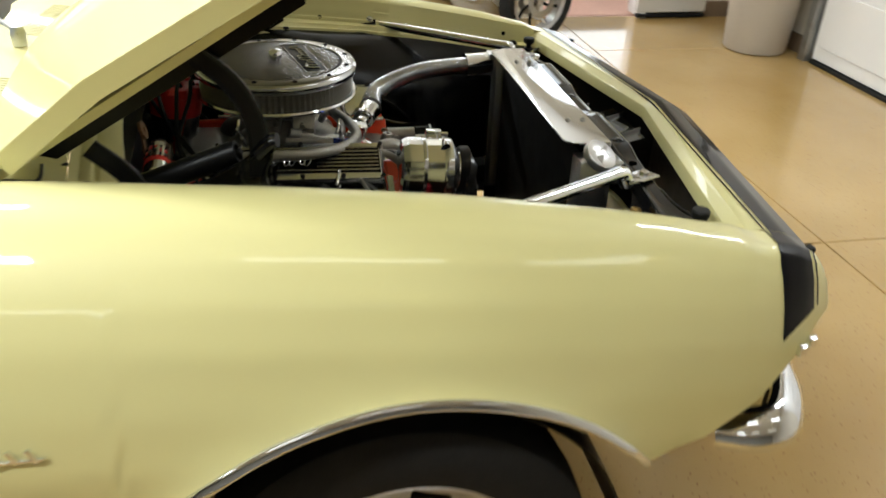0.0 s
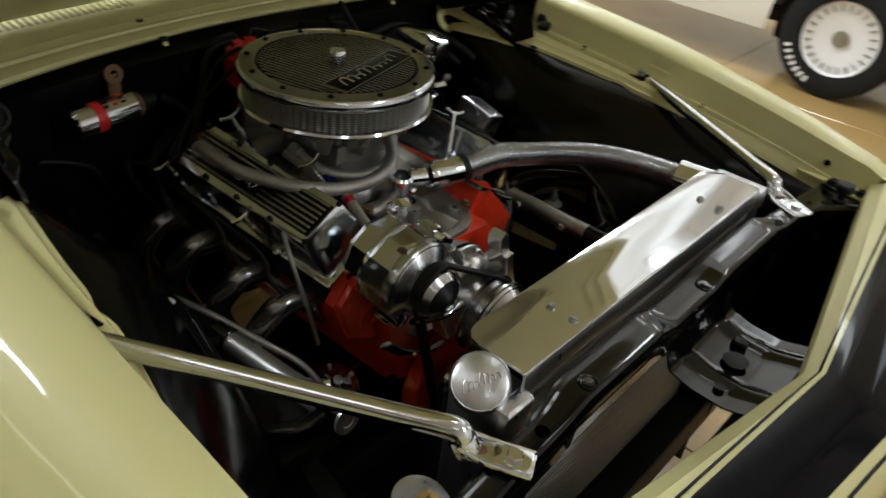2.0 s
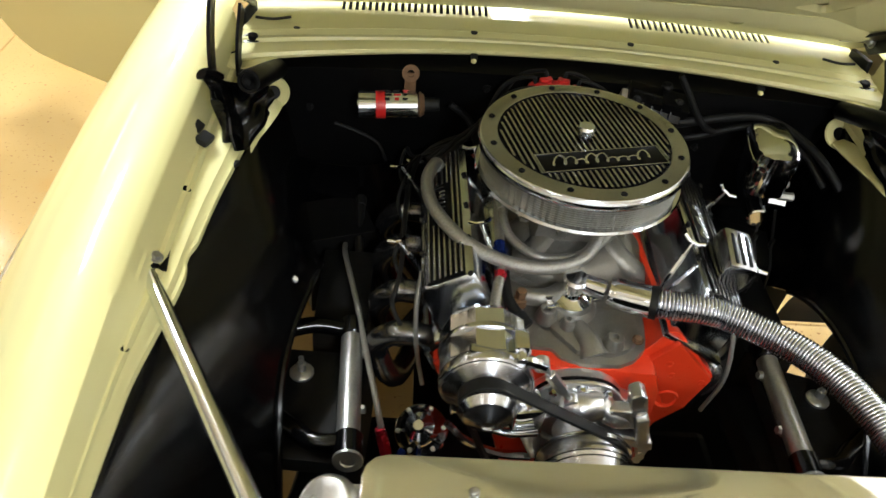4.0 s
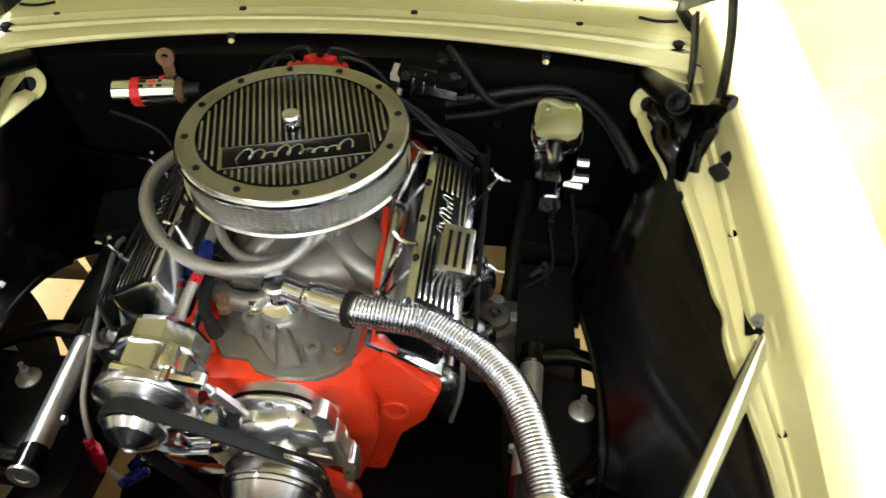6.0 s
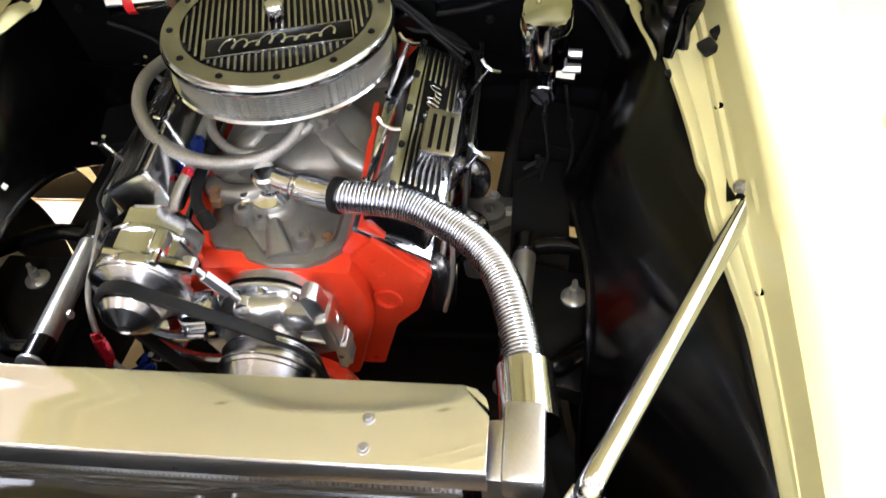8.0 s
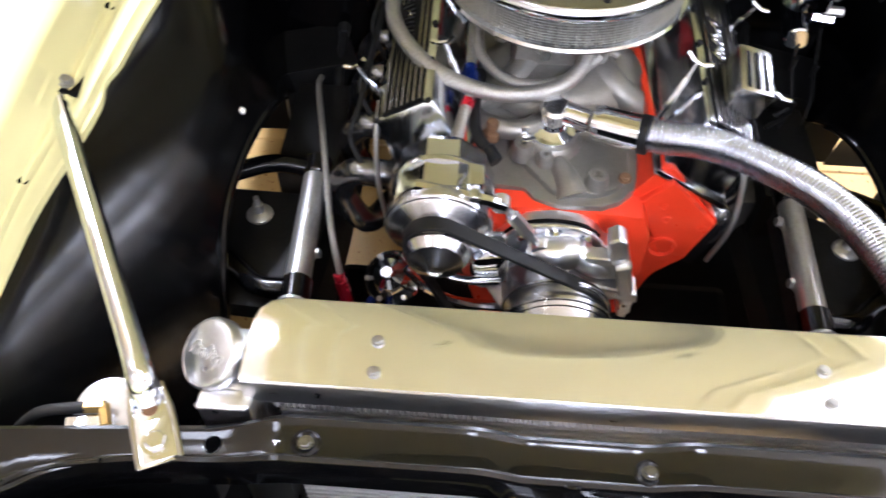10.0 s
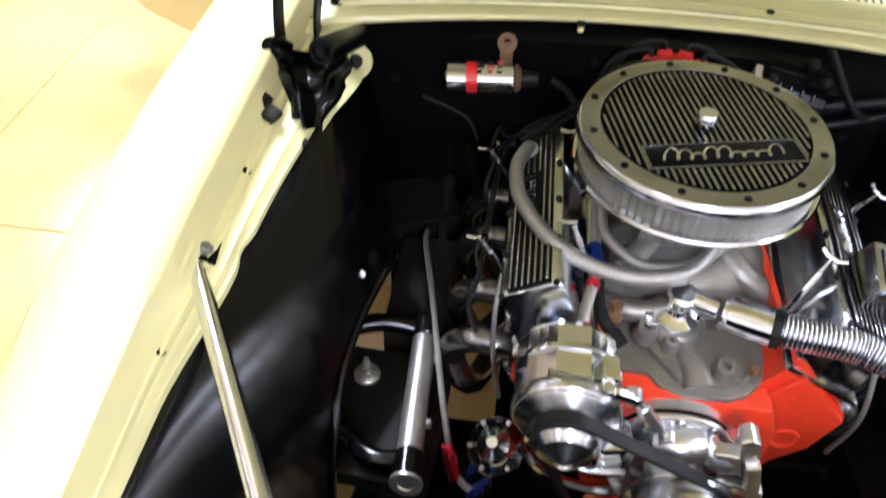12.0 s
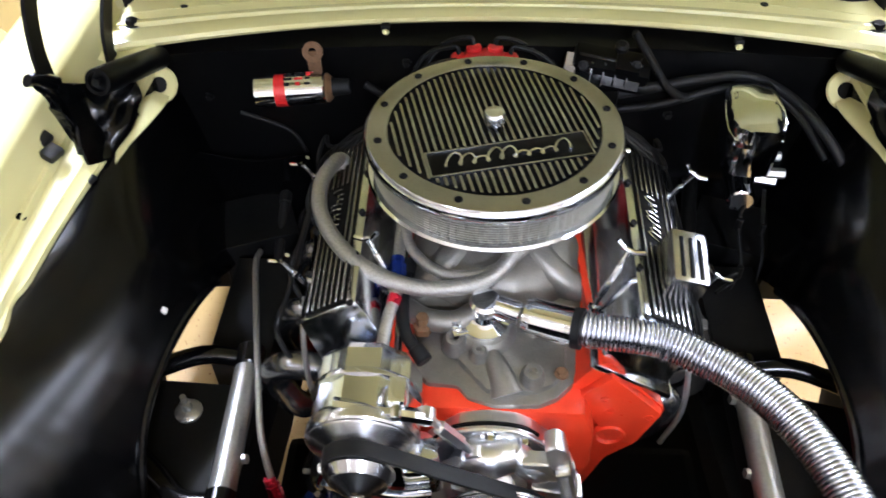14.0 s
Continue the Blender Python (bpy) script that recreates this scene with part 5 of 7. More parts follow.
def loops_of_script(m, length, heights, r, lean=0.3):
    """A looping stroke that stands for a script logo; it spells nothing."""
    pts, n = [], len(heights)
    for k, h in enumerate(heights):
        for i in range(10):
            t = (k + i / 10) / n
            a = 2 * math.pi * i / 10
            y = h * 0.5 * (1 - math.cos(a))
            pts.append(m @ Vector((length * (t - 0.5) - length / n * 0.28 * math.sin(a) + lean * y, y, 0)))
    return tube(B(), pts, r, 6, 1, 1.0, False)


# ---- air cleaner ----
AC = pose(-0.006, -0.008, 1.0, 0.5, 0, 0)
air = thing("air_cleaner", "round ribbed black and polished air cleaner with gauze filter", "air cleaner", at=(-0.006, -0.008, 0.9))
bm = B()
lathe(bm, [(0.146, -0.012), (0.146, -0.001), (0.148, 0.001), (0.172, 0.0), (0.1745, -0.001), (0.174, -0.006), (0.15, -0.012)], AC, 96)
part("lid_ring", bm, LID_ALU, air, "polished aluminium lid ring")
bm = B()
lathe(bm, [(0.17, -0.0015), (0.1745, -0.0016), (0.1775, -0.0045), (0.1795, -0.01), (0.1795, -0.015), (0.178, -0.0205), (0.175, -0.023), (0.166, -0.0225)], AC, 96)
part("lid_edge", bm, POLISHED, air, "bright polished rolled edge of the lid")
bm = B()
lathe(bm, [(0, -0.006), (0.147, -0.006), (0.147, -0.012), (0, -0.012)], AC, 72)
part("lid_plate", bm, SATIN_BLACK, air, "black lid plate")
RIBS = AC @ Matrix.Rotation(radians(14), 4, "Z")
pitch = 0.0098
for k in range(-14, 15):
    x = k * pitch
    half = math.sqrt(max(0.143 ** 2 - x * x, 0)) - 0.002
    spans = [(-half, half)]
    if abs(x - 0.004) < 0.111:
        spans = [(-half, -0.093), (-0.038, half)]
    for a, b in spans:
        if b - a > 0.008:
            part("rib", box(B(), RIBS @ pose(x, (a + b) / 2, -0.0035), 0.0046, b - a, 0.007, 0.0019), LID_ALU, air)
bm = B()
PLATE = RIBS @ pose(0.004, -0.0655, -0.0045)
box(bm, PLATE, 0.218, 0.05, 0.007, 0.001)
part("nameplate", bm, SATIN_BLACK, air)
bm = B()
for x, y, sx, sy in ((0, 0.0245, 0.219, 0.0025), (0, -0.0245, 0.219, 0.0025), (-0.1085, 0, 0.0025, 0.05), (0.1085, 0, 0.0025, 0.05)):
    box(bm, PLATE @ pose(x, y, 0.002), sx, sy, 0.006, 0.0006)
part("nameplate_border", bm, LID_ALU, air)
bm = loops_of_script(PLATE @ pose(-0.004, -0.011, 0.005), 0.165, (0.027, 0.022, 0.013, 0.026, 0.025, 0.012, 0.012, 0.012, 0.025), 0.0019)
part("logo_mark", bm, POLISHED, air, "plain looping stroke in place of the brand script")
for k in range(12):
    a = radians(14 + 30 * k)
    m = AC @ pose(0.161 * math.cos(a), 0.161 * math.sin(a), 0)
    part("screw", lathe(B(), [(0.0055, -0.001), (0.0055, 0.0015), (0.0035, 0.003), (0.003, 0.0012), (0, 0.0012)], m, 12), DARK if k % 3 else RUBBER, air)
bm = B()
lathe(bm, [(0, -0.004), (0.007, -0.004), (0.007, 0.004), (0.0145, 0.006), (0.0155, 0.017), (0.013, 0.0215), (0.006, 0.0235), (0, 0.024)], AC, 24)
part("center_nut", bm, CHROME, air, "chrome centre nut")
bm = B()
NSEG = 168
lathe(bm, [(0.162, -0.02), (0.165, -0.023), (0.165, -0.06), (0.162, -0.063)], AC, NSEG, lambda k: 0.0045 * (k % 2))
part("filter", bm, FILTER, air, "grey gauze filter element")
for k in range(9):
    h = -0.0265 - 0.0042 * k
    part("filter_wire", lathe(B(), [(0.1695, h), (0.1705, h + 0.0006), (0.1695, h + 0.0012)], AC, 84), STEEL, air)
bm = B()
lathe(bm, [(0, -0.08), (0.06, -0.086), (0.14, -0.074), (0.17, -0.071), (0.177, -0.07), (0.1795, -0.066), (0.177, -0.062), (0.16, -0.061), (0.15, -0.063)], AC, 96)
part("base_pan", bm, CHROME, air, "chrome base pan")

# ---- valve covers ----
def t_bar(at, way, parent, length=0.1):
    """A wing bolt: thin stud with a bent T handle."""
    a, d = Vector(at), Vector(way).normalized()
    bm = B()
    cyl(bm, a, a + d * length, 0.0038, seg=10)
    cyl(bm, a + d * length * 0.2, a + d * length * 0.75, 0.0052, seg=8)
    e = d.cross((0.3, 1, 0)).normalized()
    top = a + d * length
    tube(bm, [top - e * 0.02 + d * 0.006, top - e * 0.008, top, top + e * 0.008, top + e * 0.02 + d * 0.006], 0.0035, 8, 3)
    lathe(bm, [(0, -0.002), (0.008, -0.002), (0.008, 0.003), (0, 0.004)], frame_matrix(a, d), 12)
    part("wing_bolt", bm, CHROME, parent, "chrome wing bolt")


def build_valve_cover(s):
    m = pose(s * 0.23, -0.05 - 0.014 * (s > 0), 0.852, 2.5, s * 30, 0)
    vc = thing("valve_cover", "polished finned valve cover with black grooves", "valve cover", "valve covers", at=m.translation)
    bm = B()
    box(bm, m @ pose(0, 0, -0.042), 0.112, 0.392, 0.084, 0.01, 0.86)
    box(bm, m @ pose(0, 0, -0.086), 0.13, 0.412, 0.01, 0.004)
    part("cover_body", bm, POLISHED, vc)
    bm = B()
    box(bm, m @ pose(0, 0.0, 0.0005), 0.066, 0.33, 0.004, 0.001)
    part("groove_panel", bm, SATIN_BLACK, vc)
    for k in range(7):
        x = -0.0285 + 0.0095 * k
        for a, b in ((-0.162, -0.03), (0.075, 0.162)) if 1 <= k <= 4 else ((-0.162, 0.162),):
            part("fin", box(B(), m @ pose(x, (a + b) / 2, 0.0025), 0.0042, b - a, 0.006, 0.001), LID_ALU, vc)
    bm = loops_of_script(m @ pose(0.004, 0.022, 0.004) @ pose(0, 0, 0, 0, 0, 90), 0.085, (0.022, 0.018, 0.011, 0.021, 0.021, 0.01, 0.01, 0.02), 0.0014)
    part("logo_mark", bm, POLISHED, vc, "plain strokes in place of the brand script")
    for sx in (-1, 1):
        for k in range(5):
            q = m @ pose(sx * 0.0415, -0.17 + 0.085 * k, 0.001)
            part("screw", lathe(B(), [(0.005, -0.001), (0.005, 0.002), (0.003, 0.003), (0, 0.0015)], q, 10), RUBBER, vc)
    for y in (-0.08, 0.13):
        t_bar(m @ Vector((s * 0.062, y, -0.078)), m.to_3x3() @ Vector((s * 0.08, 0.1, 1)), vc, 0.11)
        t_bar(m @ Vector((-s * 0.062, y - 0.03, -0.078)), m.to_3x3() @ Vector((-s * 0.1, 0.3, 1)), vc, 0.1)
    return m


VC = {s: build_valve_cover(s) for s in (-1, 1)}
# breather on the driver's cover
bt = thing("breather", "boxy polished aluminium breather with slotted top", "breather", at=VC[1] @ Vector((0.005, -0.11, 0.0)))
q = VC[1] @ pose(0.006, -0.082, 0.03, 10, -16, 0)
bm = B()
box(bm, q, 0.055, 0.088, 0.055, 0.008, 0.94)
part("breather_body", bm, LID_ALU, bt)
for k in range(3):
    part("slot", box(B(), q @ pose(-0.013 + 0.013 * k, -0.003, 0.0275), 0.006, 0.062, 0.003, 0.001), SATIN_BLACK, bt)

# ---- water outlet and the upper hose ----
wo = thing("water_outlet", "chrome thermostat elbow with swivel", "water outlet", at=(-0.012, -0.19, 0.8))
bm = B()
lathe(bm, [(0.034, 0), (0.034, 0.008), (0.024, 0.012), (0.018, 0.016), (0.018, 0.034), (0.0215, 0.036), (0.022, 0.05), (0.018, 0.055), (0, 0.056)], pose(-0.014, -0.185, 0.793, 6, 0, 0), 28)
box(bm, pose(-0.014, -0.185, 0.797, 6, 0, 18), 0.1, 0.036, 0.008, 0.003)
cyl(bm, (0.0, -0.192, 0.836), (0.034, -0.205, 0.834), 0.017)
part("elbow", bm, CHROME, wo)
for d in (-1, 1):
    bolt(wo, (-0.014 + d * 0.04, -0.185 + d * 0.013, 0.803), (0, -0.1, 1), 0.008, 0.007)
HP = [(0.03, -0.203, 0.834), (0.085, -0.222, 0.835), (0.12, -0.234, 0.839), (0.18, -0.243, 0.841), (0.22, -0.25, 0.837), (0.265, -0.275, 0.835), (0.3, -0.303, 0.837), (0.335, -0.35, 0.843), (0.36, -0.41, 0.85), (0.38, -0.49, 0.853), (0.388, -0.55, 0.853), (0.394, -0.61, 0.855)]
hs = thing("radiator_hose", "ribbed stainless flexible radiator hose with chrome sleeves", "radiator hose", at=(0.2, -0.3, 0.8))
path = curve(HP, 12)
part("sleeve", tube(B(), [path[k] for k in range(2, 22, 3)], lambda u: 0.0265 - 0.002 * (u < 0.05), 24, 4), CHROME, hs, "chrome hose sleeve")
part("sleeve", tube(B(), [path[k] for k in range(116, 132, 3)], 0.034, 24, 4), CHROME, hs, "chrome hose sleeve")
run = [path[18]]
for a, b in zip(path[18:122], path[19:123]):
    run += [a.lerp(b, k / 40) for k in range(1, 41)]
step, ps, gone = 0.00072, [run[0]], 0.0
for a, b in zip(run, run[1:]):
    gone += (b - a).length
    if gone >= step:
        ps.append(b)
        gone -= step
bm = B()
rings = (len(ps) - 1) / 8
tube(bm, ps, lambda u: 0.0208 + 0.0034 * abs(math.sin(math.pi * rings * u)) ** 0.7, 22, 1, 1.0, False)
part("corrugated_tube", bm, HOSE_STEEL, hs)
for k in (20, 118):
    d = (path[k + 1] - path[k]).normalized()
    part("collar", lathe(B(), [(0.02, -0.006), (0.0275, -0.006), (0.0275, 0.006), (0.02, 0.006)], frame_matrix(path[k], d, (0, 0, 1)), 24), RUBBER, hs, "black rubber collar")

# ---- alternator ----
alt_tip = Vector((-0.164, -0.434, 0.781))
alt = thing("alternator", "polished chrome alternator with machined pulley", "alternator", at=alt_tip)
q = frame_matrix(alt_tip, FWD, (0, 0, 1))
bm = B()
lathe(bm, [(0, -0.17), (0.045, -0.17), (0.058, -0.166), (0.066, -0.154), (0.0665, -0.122)], q, 30, lambda k: 0.0035 * (k % 3 == 0))
part("rear_case", bm, CHROME, alt, "faceted chrome rear case", smooth=False)
bm = B()
lathe(bm, [(0.05, -0.124), (0.0715, -0.123), (0.0725, -0.119), (0.0715, -0.115), (0.05, -0.114)], q, 48)
part("case_seam", bm, POLISHED, alt)
bm = B()
lathe(bm, [(0.0665, -0.116), (0.067, -0.076), (0.068, -0.073), (0.068, -0.066), (0, -0.066)], q, 30, lambda k: 0.003 * (k % 3 == 0))
part("front_case", bm, CHROME, alt, "faceted chrome front case", smooth=False)
bm = B()
lathe(bm, [(0.067, -0.074), (0.07, -0.071), (0.0715, -0.068), (0.0715, -0.056), (0.0695, -0.0535), (0.067, -0.053), (0.065, -0.05), (0.049, -0.043), (0.045, -0.038), (0, -0.038)], q, 64)
part("front_disc", bm, TURNED, alt, "brushed front shell")
bm = B()
lathe(bm, [(0.03, -0.04), (0.043, -0.038), (0.044, -0.034), (0.034, -0.03), (0.034, -0.022), (0.044, -0.018), (0.0445, -0.014), (0.0425, -0.011), (0.036, -0.002), (0.0345, -0.002), (0.017, 0.009), (0.01, 0.012), (0.0085, 0.009), (0, 0.009)], q, 48)
part("pulley", bm, TURNED, alt, "machined pulley")
for dx, dy in ((0.045, 0.066), (-0.03, -0.072)):
    bm = B()
    box(bm, q @ pose(dx, dy, -0.09), 0.022, 0.022, 0.036, 0.005)
    cyl(bm, q @ Vector((dx, dy, -0.1)), q @ Vector((dx, dy, -0.055)), 0.0065, seg=8)
    part("lug", bm, CHROME, alt)
# brackets and tensioner rod
br = thing("alternator_bracket", "chrome alternator brackets with turnbuckle rod", "bracket", at=(-0.08, -0.36, 0.78))
bm = B()
tube(bm, [(-0.195, -0.365, 0.85), (-0.12, -0.367, 0.838), (-0.082, -0.36, 0.818)], 0.0095, 8, 4, 1.4)
part("top_bar", bm, CHROME, br)
bm = B()
cyl(bm, (-0.082, -0.36, 0.818), (-0.026, -0.362, 0.744), 0.0055, seg=10)
cyl(bm, (-0.07, -0.361, 0.802), (-0.042, -0.362, 0.765), 0.0095, seg=6)
for p in ((-0.085, -0.36, 0.822), (-0.025, -0.362, 0.741)):
    lathe(bm, [(0, -0.008), (0.012, -0.008), (0.012, 0.008), (0, 0.008)], frame_matrix(p, FWD, (0, 0, 1)), 18)
part("turnbuckle", bm, CAST_CHROME, br)
part("mount_block", box(B(), pose(-0.2, -0.36, 0.735), 0.025, 0.05, 0.03, 0.005), CHROME, br)
bm = B()
tube(bm, [(-0.19, -0.4, 0.735), (-0.13, -0.405, 0.715), (-0.08, -0.4, 0.712)], 0.007, 8, 4, 2.2)
box(bm, pose(-0.095, -0.37, 0.72, 0, 0, 10), 0.05, 0.05, 0.06, 0.008)
part("lower_bar", bm, CHROME, br)
bm = B()
tube(bm, [(-0.212, -0.36, 0.672), (-0.18, -0.372, 0.645), (-0.13, -0.375, 0.62), (-0.072, -0.362, 0.598)], 0.0065, 8, 5, 2.0)
part("lower_strap", bm, CHROME, br)

# ---- water pump, pulleys, belt, balancer ----
wp = thing("water_pump", "polished chrome water pump", "water pump", at=(0, -0.33, 0.71))
front = lambda x, y, z: pose(x, y, z, 90, 0, 0)
bm = B()
prism(bm, [(-0.07, 0.6), (0.07, 0.6), (0.098, 0.64), (0.09, 0.7), (0.066, 0.716), (0.05, 0.738), (0.03, 0.748), (-0.004, 0.753), (-0.046, 0.747), (-0.064, 0.73), (-0.09, 0.7), (-0.092, 0.63)], 0.03, front(0, -0.302, 0), 0.006)
prism(bm, [(-0.055, 0.61), (0.055, 0.61), (0.07, 0.65), (0.05, 0.705), (0.03, 0.735), (-0.02, 0.742), (-0.045, 0.725), (-0.07, 0.66)], 0.024, front(0.002, -0.326, -0.002), 0.009)
part("pump_casting", bm, CAST_CHROME, wp, smooth=False)
for poly, depth, y in (([(0.062, 0.766), (0.076, 0.776), (0.088, 0.768), (0.096, 0.735), (0.088, 0.716), (0.07, 0.724)], 0.03, -0.342), ([(0.078, 0.724), (0.098, 0.73), (0.112, 0.672), (0.092, 0.662)], 0.036, -0.346), ([(0.094, 0.668), (0.114, 0.674), (0.12, 0.612), (0.1, 0.606)], 0.03, -0.342)):
    part("side_ear", prism(B(), poly, depth, front(0, y, 0), 0.005), CAST_CHROME, wp, "angular chrome boss", smooth=False)
# angular bracket in front of the boss: a slanting facet, a shelf and a foot
for poly, depth, y in (([(0.034, 0.738), (0.07, 0.736), (0.086, 0.694), (0.048, 0.7)], 0.022, -0.352), ([(0.05, 0.685), (0.118, 0.668), (0.122, 0.648), (0.056, 0.664)], 0.034, -0.345), ([(0.098, 0.662), (0.12, 0.656), (0.112, 0.606), (0.098, 0.61)], 0.026, -0.35),
                       ([(-0.098, 0.672), (-0.066, 0.688), (-0.05, 0.622), (-0.072, 0.616)], 0.03, -0.352)):
    part("bracket", prism(B(), poly, depth, front(0, y, 0), 0.004), CAST_CHROME, wp, smooth=False)
bm = B()
tube(bm, [(-0.098, -0.33, 0.715), (-0.1, -0.335, 0.68), (-0.1, -0.33, 0.625)], 0.0185, 16, 5)
part("side_ear", bm, CAST_CHROME, wp, "tall rounded chrome boss")
bm = B()
tube(bm, [(0.025, -0.35, 0.725), (0.05, -0.362, 0.712), (0.075, -0.355, 0.7), (0.1, -0.345, 0.69)], lambda u: 0.021 - 0.006 * u, 14, 5)
part("bypass_neck", bm, CAST_CHROME, wp)
bm = B()
tube(bm, [(-0.03, -0.352, 0.72), (-0.008, -0.362, 0.728), (0.018, -0.352, 0.722)], 0.024, 16, 5)
part("top_boss", bm, CAST_CHROME, wp)
top = [(-0.09, 0.69), (-0.076, 0.718), (-0.055, 0.741), (-0.02, 0.752), (0.015, 0.751), (0.04, 0.743), (0.058, 0.727)]
part("gasket", tube(B(), [(x, -0.3235, z + 0.001) for x, z in top], 0.003, 8, 5), SATIN_BLACK, wp, "black gasket edge")
part("flange_rim", tube(B(), [(x, -0.333, z) for x, z in top], 0.0042, 8, 5), CAST_CHROME, wp)
for x, z, a in ((-0.06, 0.69, 40), (0.055, 0.668, -35), (-0.05, 0.64, -30), (0.075, 0.63, 20)):
    part("web", box(B(), front(x, -0.352, z) @ pose(0, 0, 0, 0, 0, a), 0.05, 0.01, 0.02, 0.004), CAST_CHROME, wp)
bm = B()
lathe(bm, [(0.045, 0), (0.042, 0.02), (0.03, 0.035), (0.026, 0.07), (0, 0.072)], frame_matrix((0.004, -0.345, 0.66), FWD, (0, 0, 1)), 28)
part("snout", bm, CAST_CHROME, wp)
for x, z in ((0.04, 0.735), (-0.05, 0.735), (-0.082, 0.712), (0.078, 0.705), (-0.005, 0.743), (0.06, 0.64)):
    bolt(wp, (x, -0.333, z), FWD, 0.007, 0.012)
PUMP_Z = 0.645
pl = thing("pump_pulley", "machined aluminium water pump pulley", "pulley", at=(0.006, -0.41, 0.645))
q = frame_matrix((0.006, -0.452, PUMP_Z), FWD, (0, 0, 1))
bm = B()
lathe(bm, [(0.02, -0.06), (0.072, -0.06), (0.076, -0.056), (0.076, -0.05), (0.066, -0.044), (0.066, -0.038), (0.076, -0.032), (0.0765, -0.027), (0.0745, -0.024), (0.0735, -0.022), (0.052, 0.026), (0.05, 0.029), (0.02, 0.03), (0.016, 0.026), (0, 0.026)], q, 64)
part("pulley_body", bm, TURNED, pl)
for h, r in ((-0.0262, 0.077), (-0.019, 0.0735), (-0.0535, 0.0772)):
    part("groove", lathe(B(), [(r - 0.0015, h), (r, h + 0.001), (r - 0.0015, h + 0.002)], q, 56), SATIN_BLACK, pl)
for k in range(4):
    p = q @ Matrix.Rotation(math.pi * (0.25 + 0.5 * k), 4, "Z") @ pose(0.033, 0, 0.03)
    part("bolt", lathe(B(), [(0, 0), (0.006, 0), (0.006, 0.005), (0, 0.005)], p, 6), STEEL, pl)
bal = thing("harmonic_balancer", "orange-red crankshaft balancer with pulley", "balancer", at=(0, -0.36, 0.5))
q = frame_matrix((0.0, -0.34, 0.46), FWD, (0, 0, 1))
bm = B()
lathe(bm, [(0, -0.03), (0.1, -0.03), (0.103, -0.026), (0.103, 0.0), (0.098, 0.003), (0.06, 0.003), (0.05, -0.005), (0, -0.005)], q, 48)
part("balancer_ring", bm, RED, bal)
bm = B()
lathe(bm, [(0, 0.0), (0.08, 0.02), (0.084, 0.03), (0.075, 0.036), (0.084, 0.042), (0.08, 0.048), (0, 0.05)], q, 40)
part("crank_pulley", bm, CHROME, bal)
# belt round alternator, pump and crank, outline of the three rims
circles = [(Vector((-0.166, 0.797)), 0.036), (Vector((0.004, PUMP_Z + 0.004)), 0.0685), (Vector((0.0, 0.465)), 0.078)]
pts = sorted({(round(c.x + (r + 0.002) * math.cos(a * math.pi / 36), 5), round(c.y + (r + 0.002) * math.sin(a * math.pi / 36), 5)) for c, r in circles for a in range(72)})


def hull(ps):
    def run(seq):
        out = []
        for p in seq:
            while len(out) > 1 and (out[-1][0] - out[-2][0]) * (p[1] - out[-2][1]) - (out[-1][1] - out[-2][1]) * (p[0] - out[-2][0]) <= 0:
                out.pop()
            out.append(p)
        return out[:-1]
    return run(ps) + run(ps[::-1])


loop = hull(pts)
belt = thing("drive_belt", "black ribbed rubber drive belt", "belt", at=(0, -0.4, 0.7))
bm = B()
rings = []
for i, (x, z) in enumerate(loop):
    (x0, z0), (x1, z1) = loop[i - 1], loop[(i + 1) % len(loop)]
    nx, nz = z1 - z0, -(x1 - x0)
    l = math.hypot(nx, nz)
    nx, nz = nx / l, nz / l
    yy = -0.407 + 0.087 * (0.75 - z)
    rings.append([bm.verts.new((x + nx * d, yy + e, z + nz * d)) for d, e in ((-0.002, -0.01), (0.0025, -0.0112), (0.0038, -0.0102), (0.0042, -0.0085), (0.0042, 0.0085), (0.0038, 0.0102), (0.0025, 0.0112), (-0.002, 0.01))])
for i in range(len(rings)):
    a, b = rings[i], rings[(i + 1) % len(rings)]
    for j in range(8):
        bm.faces.new((a[j], b[j], b[(j + 1) % 8], a[(j + 1) % 8]))
part("belt_band", bm, RUBBER, belt)

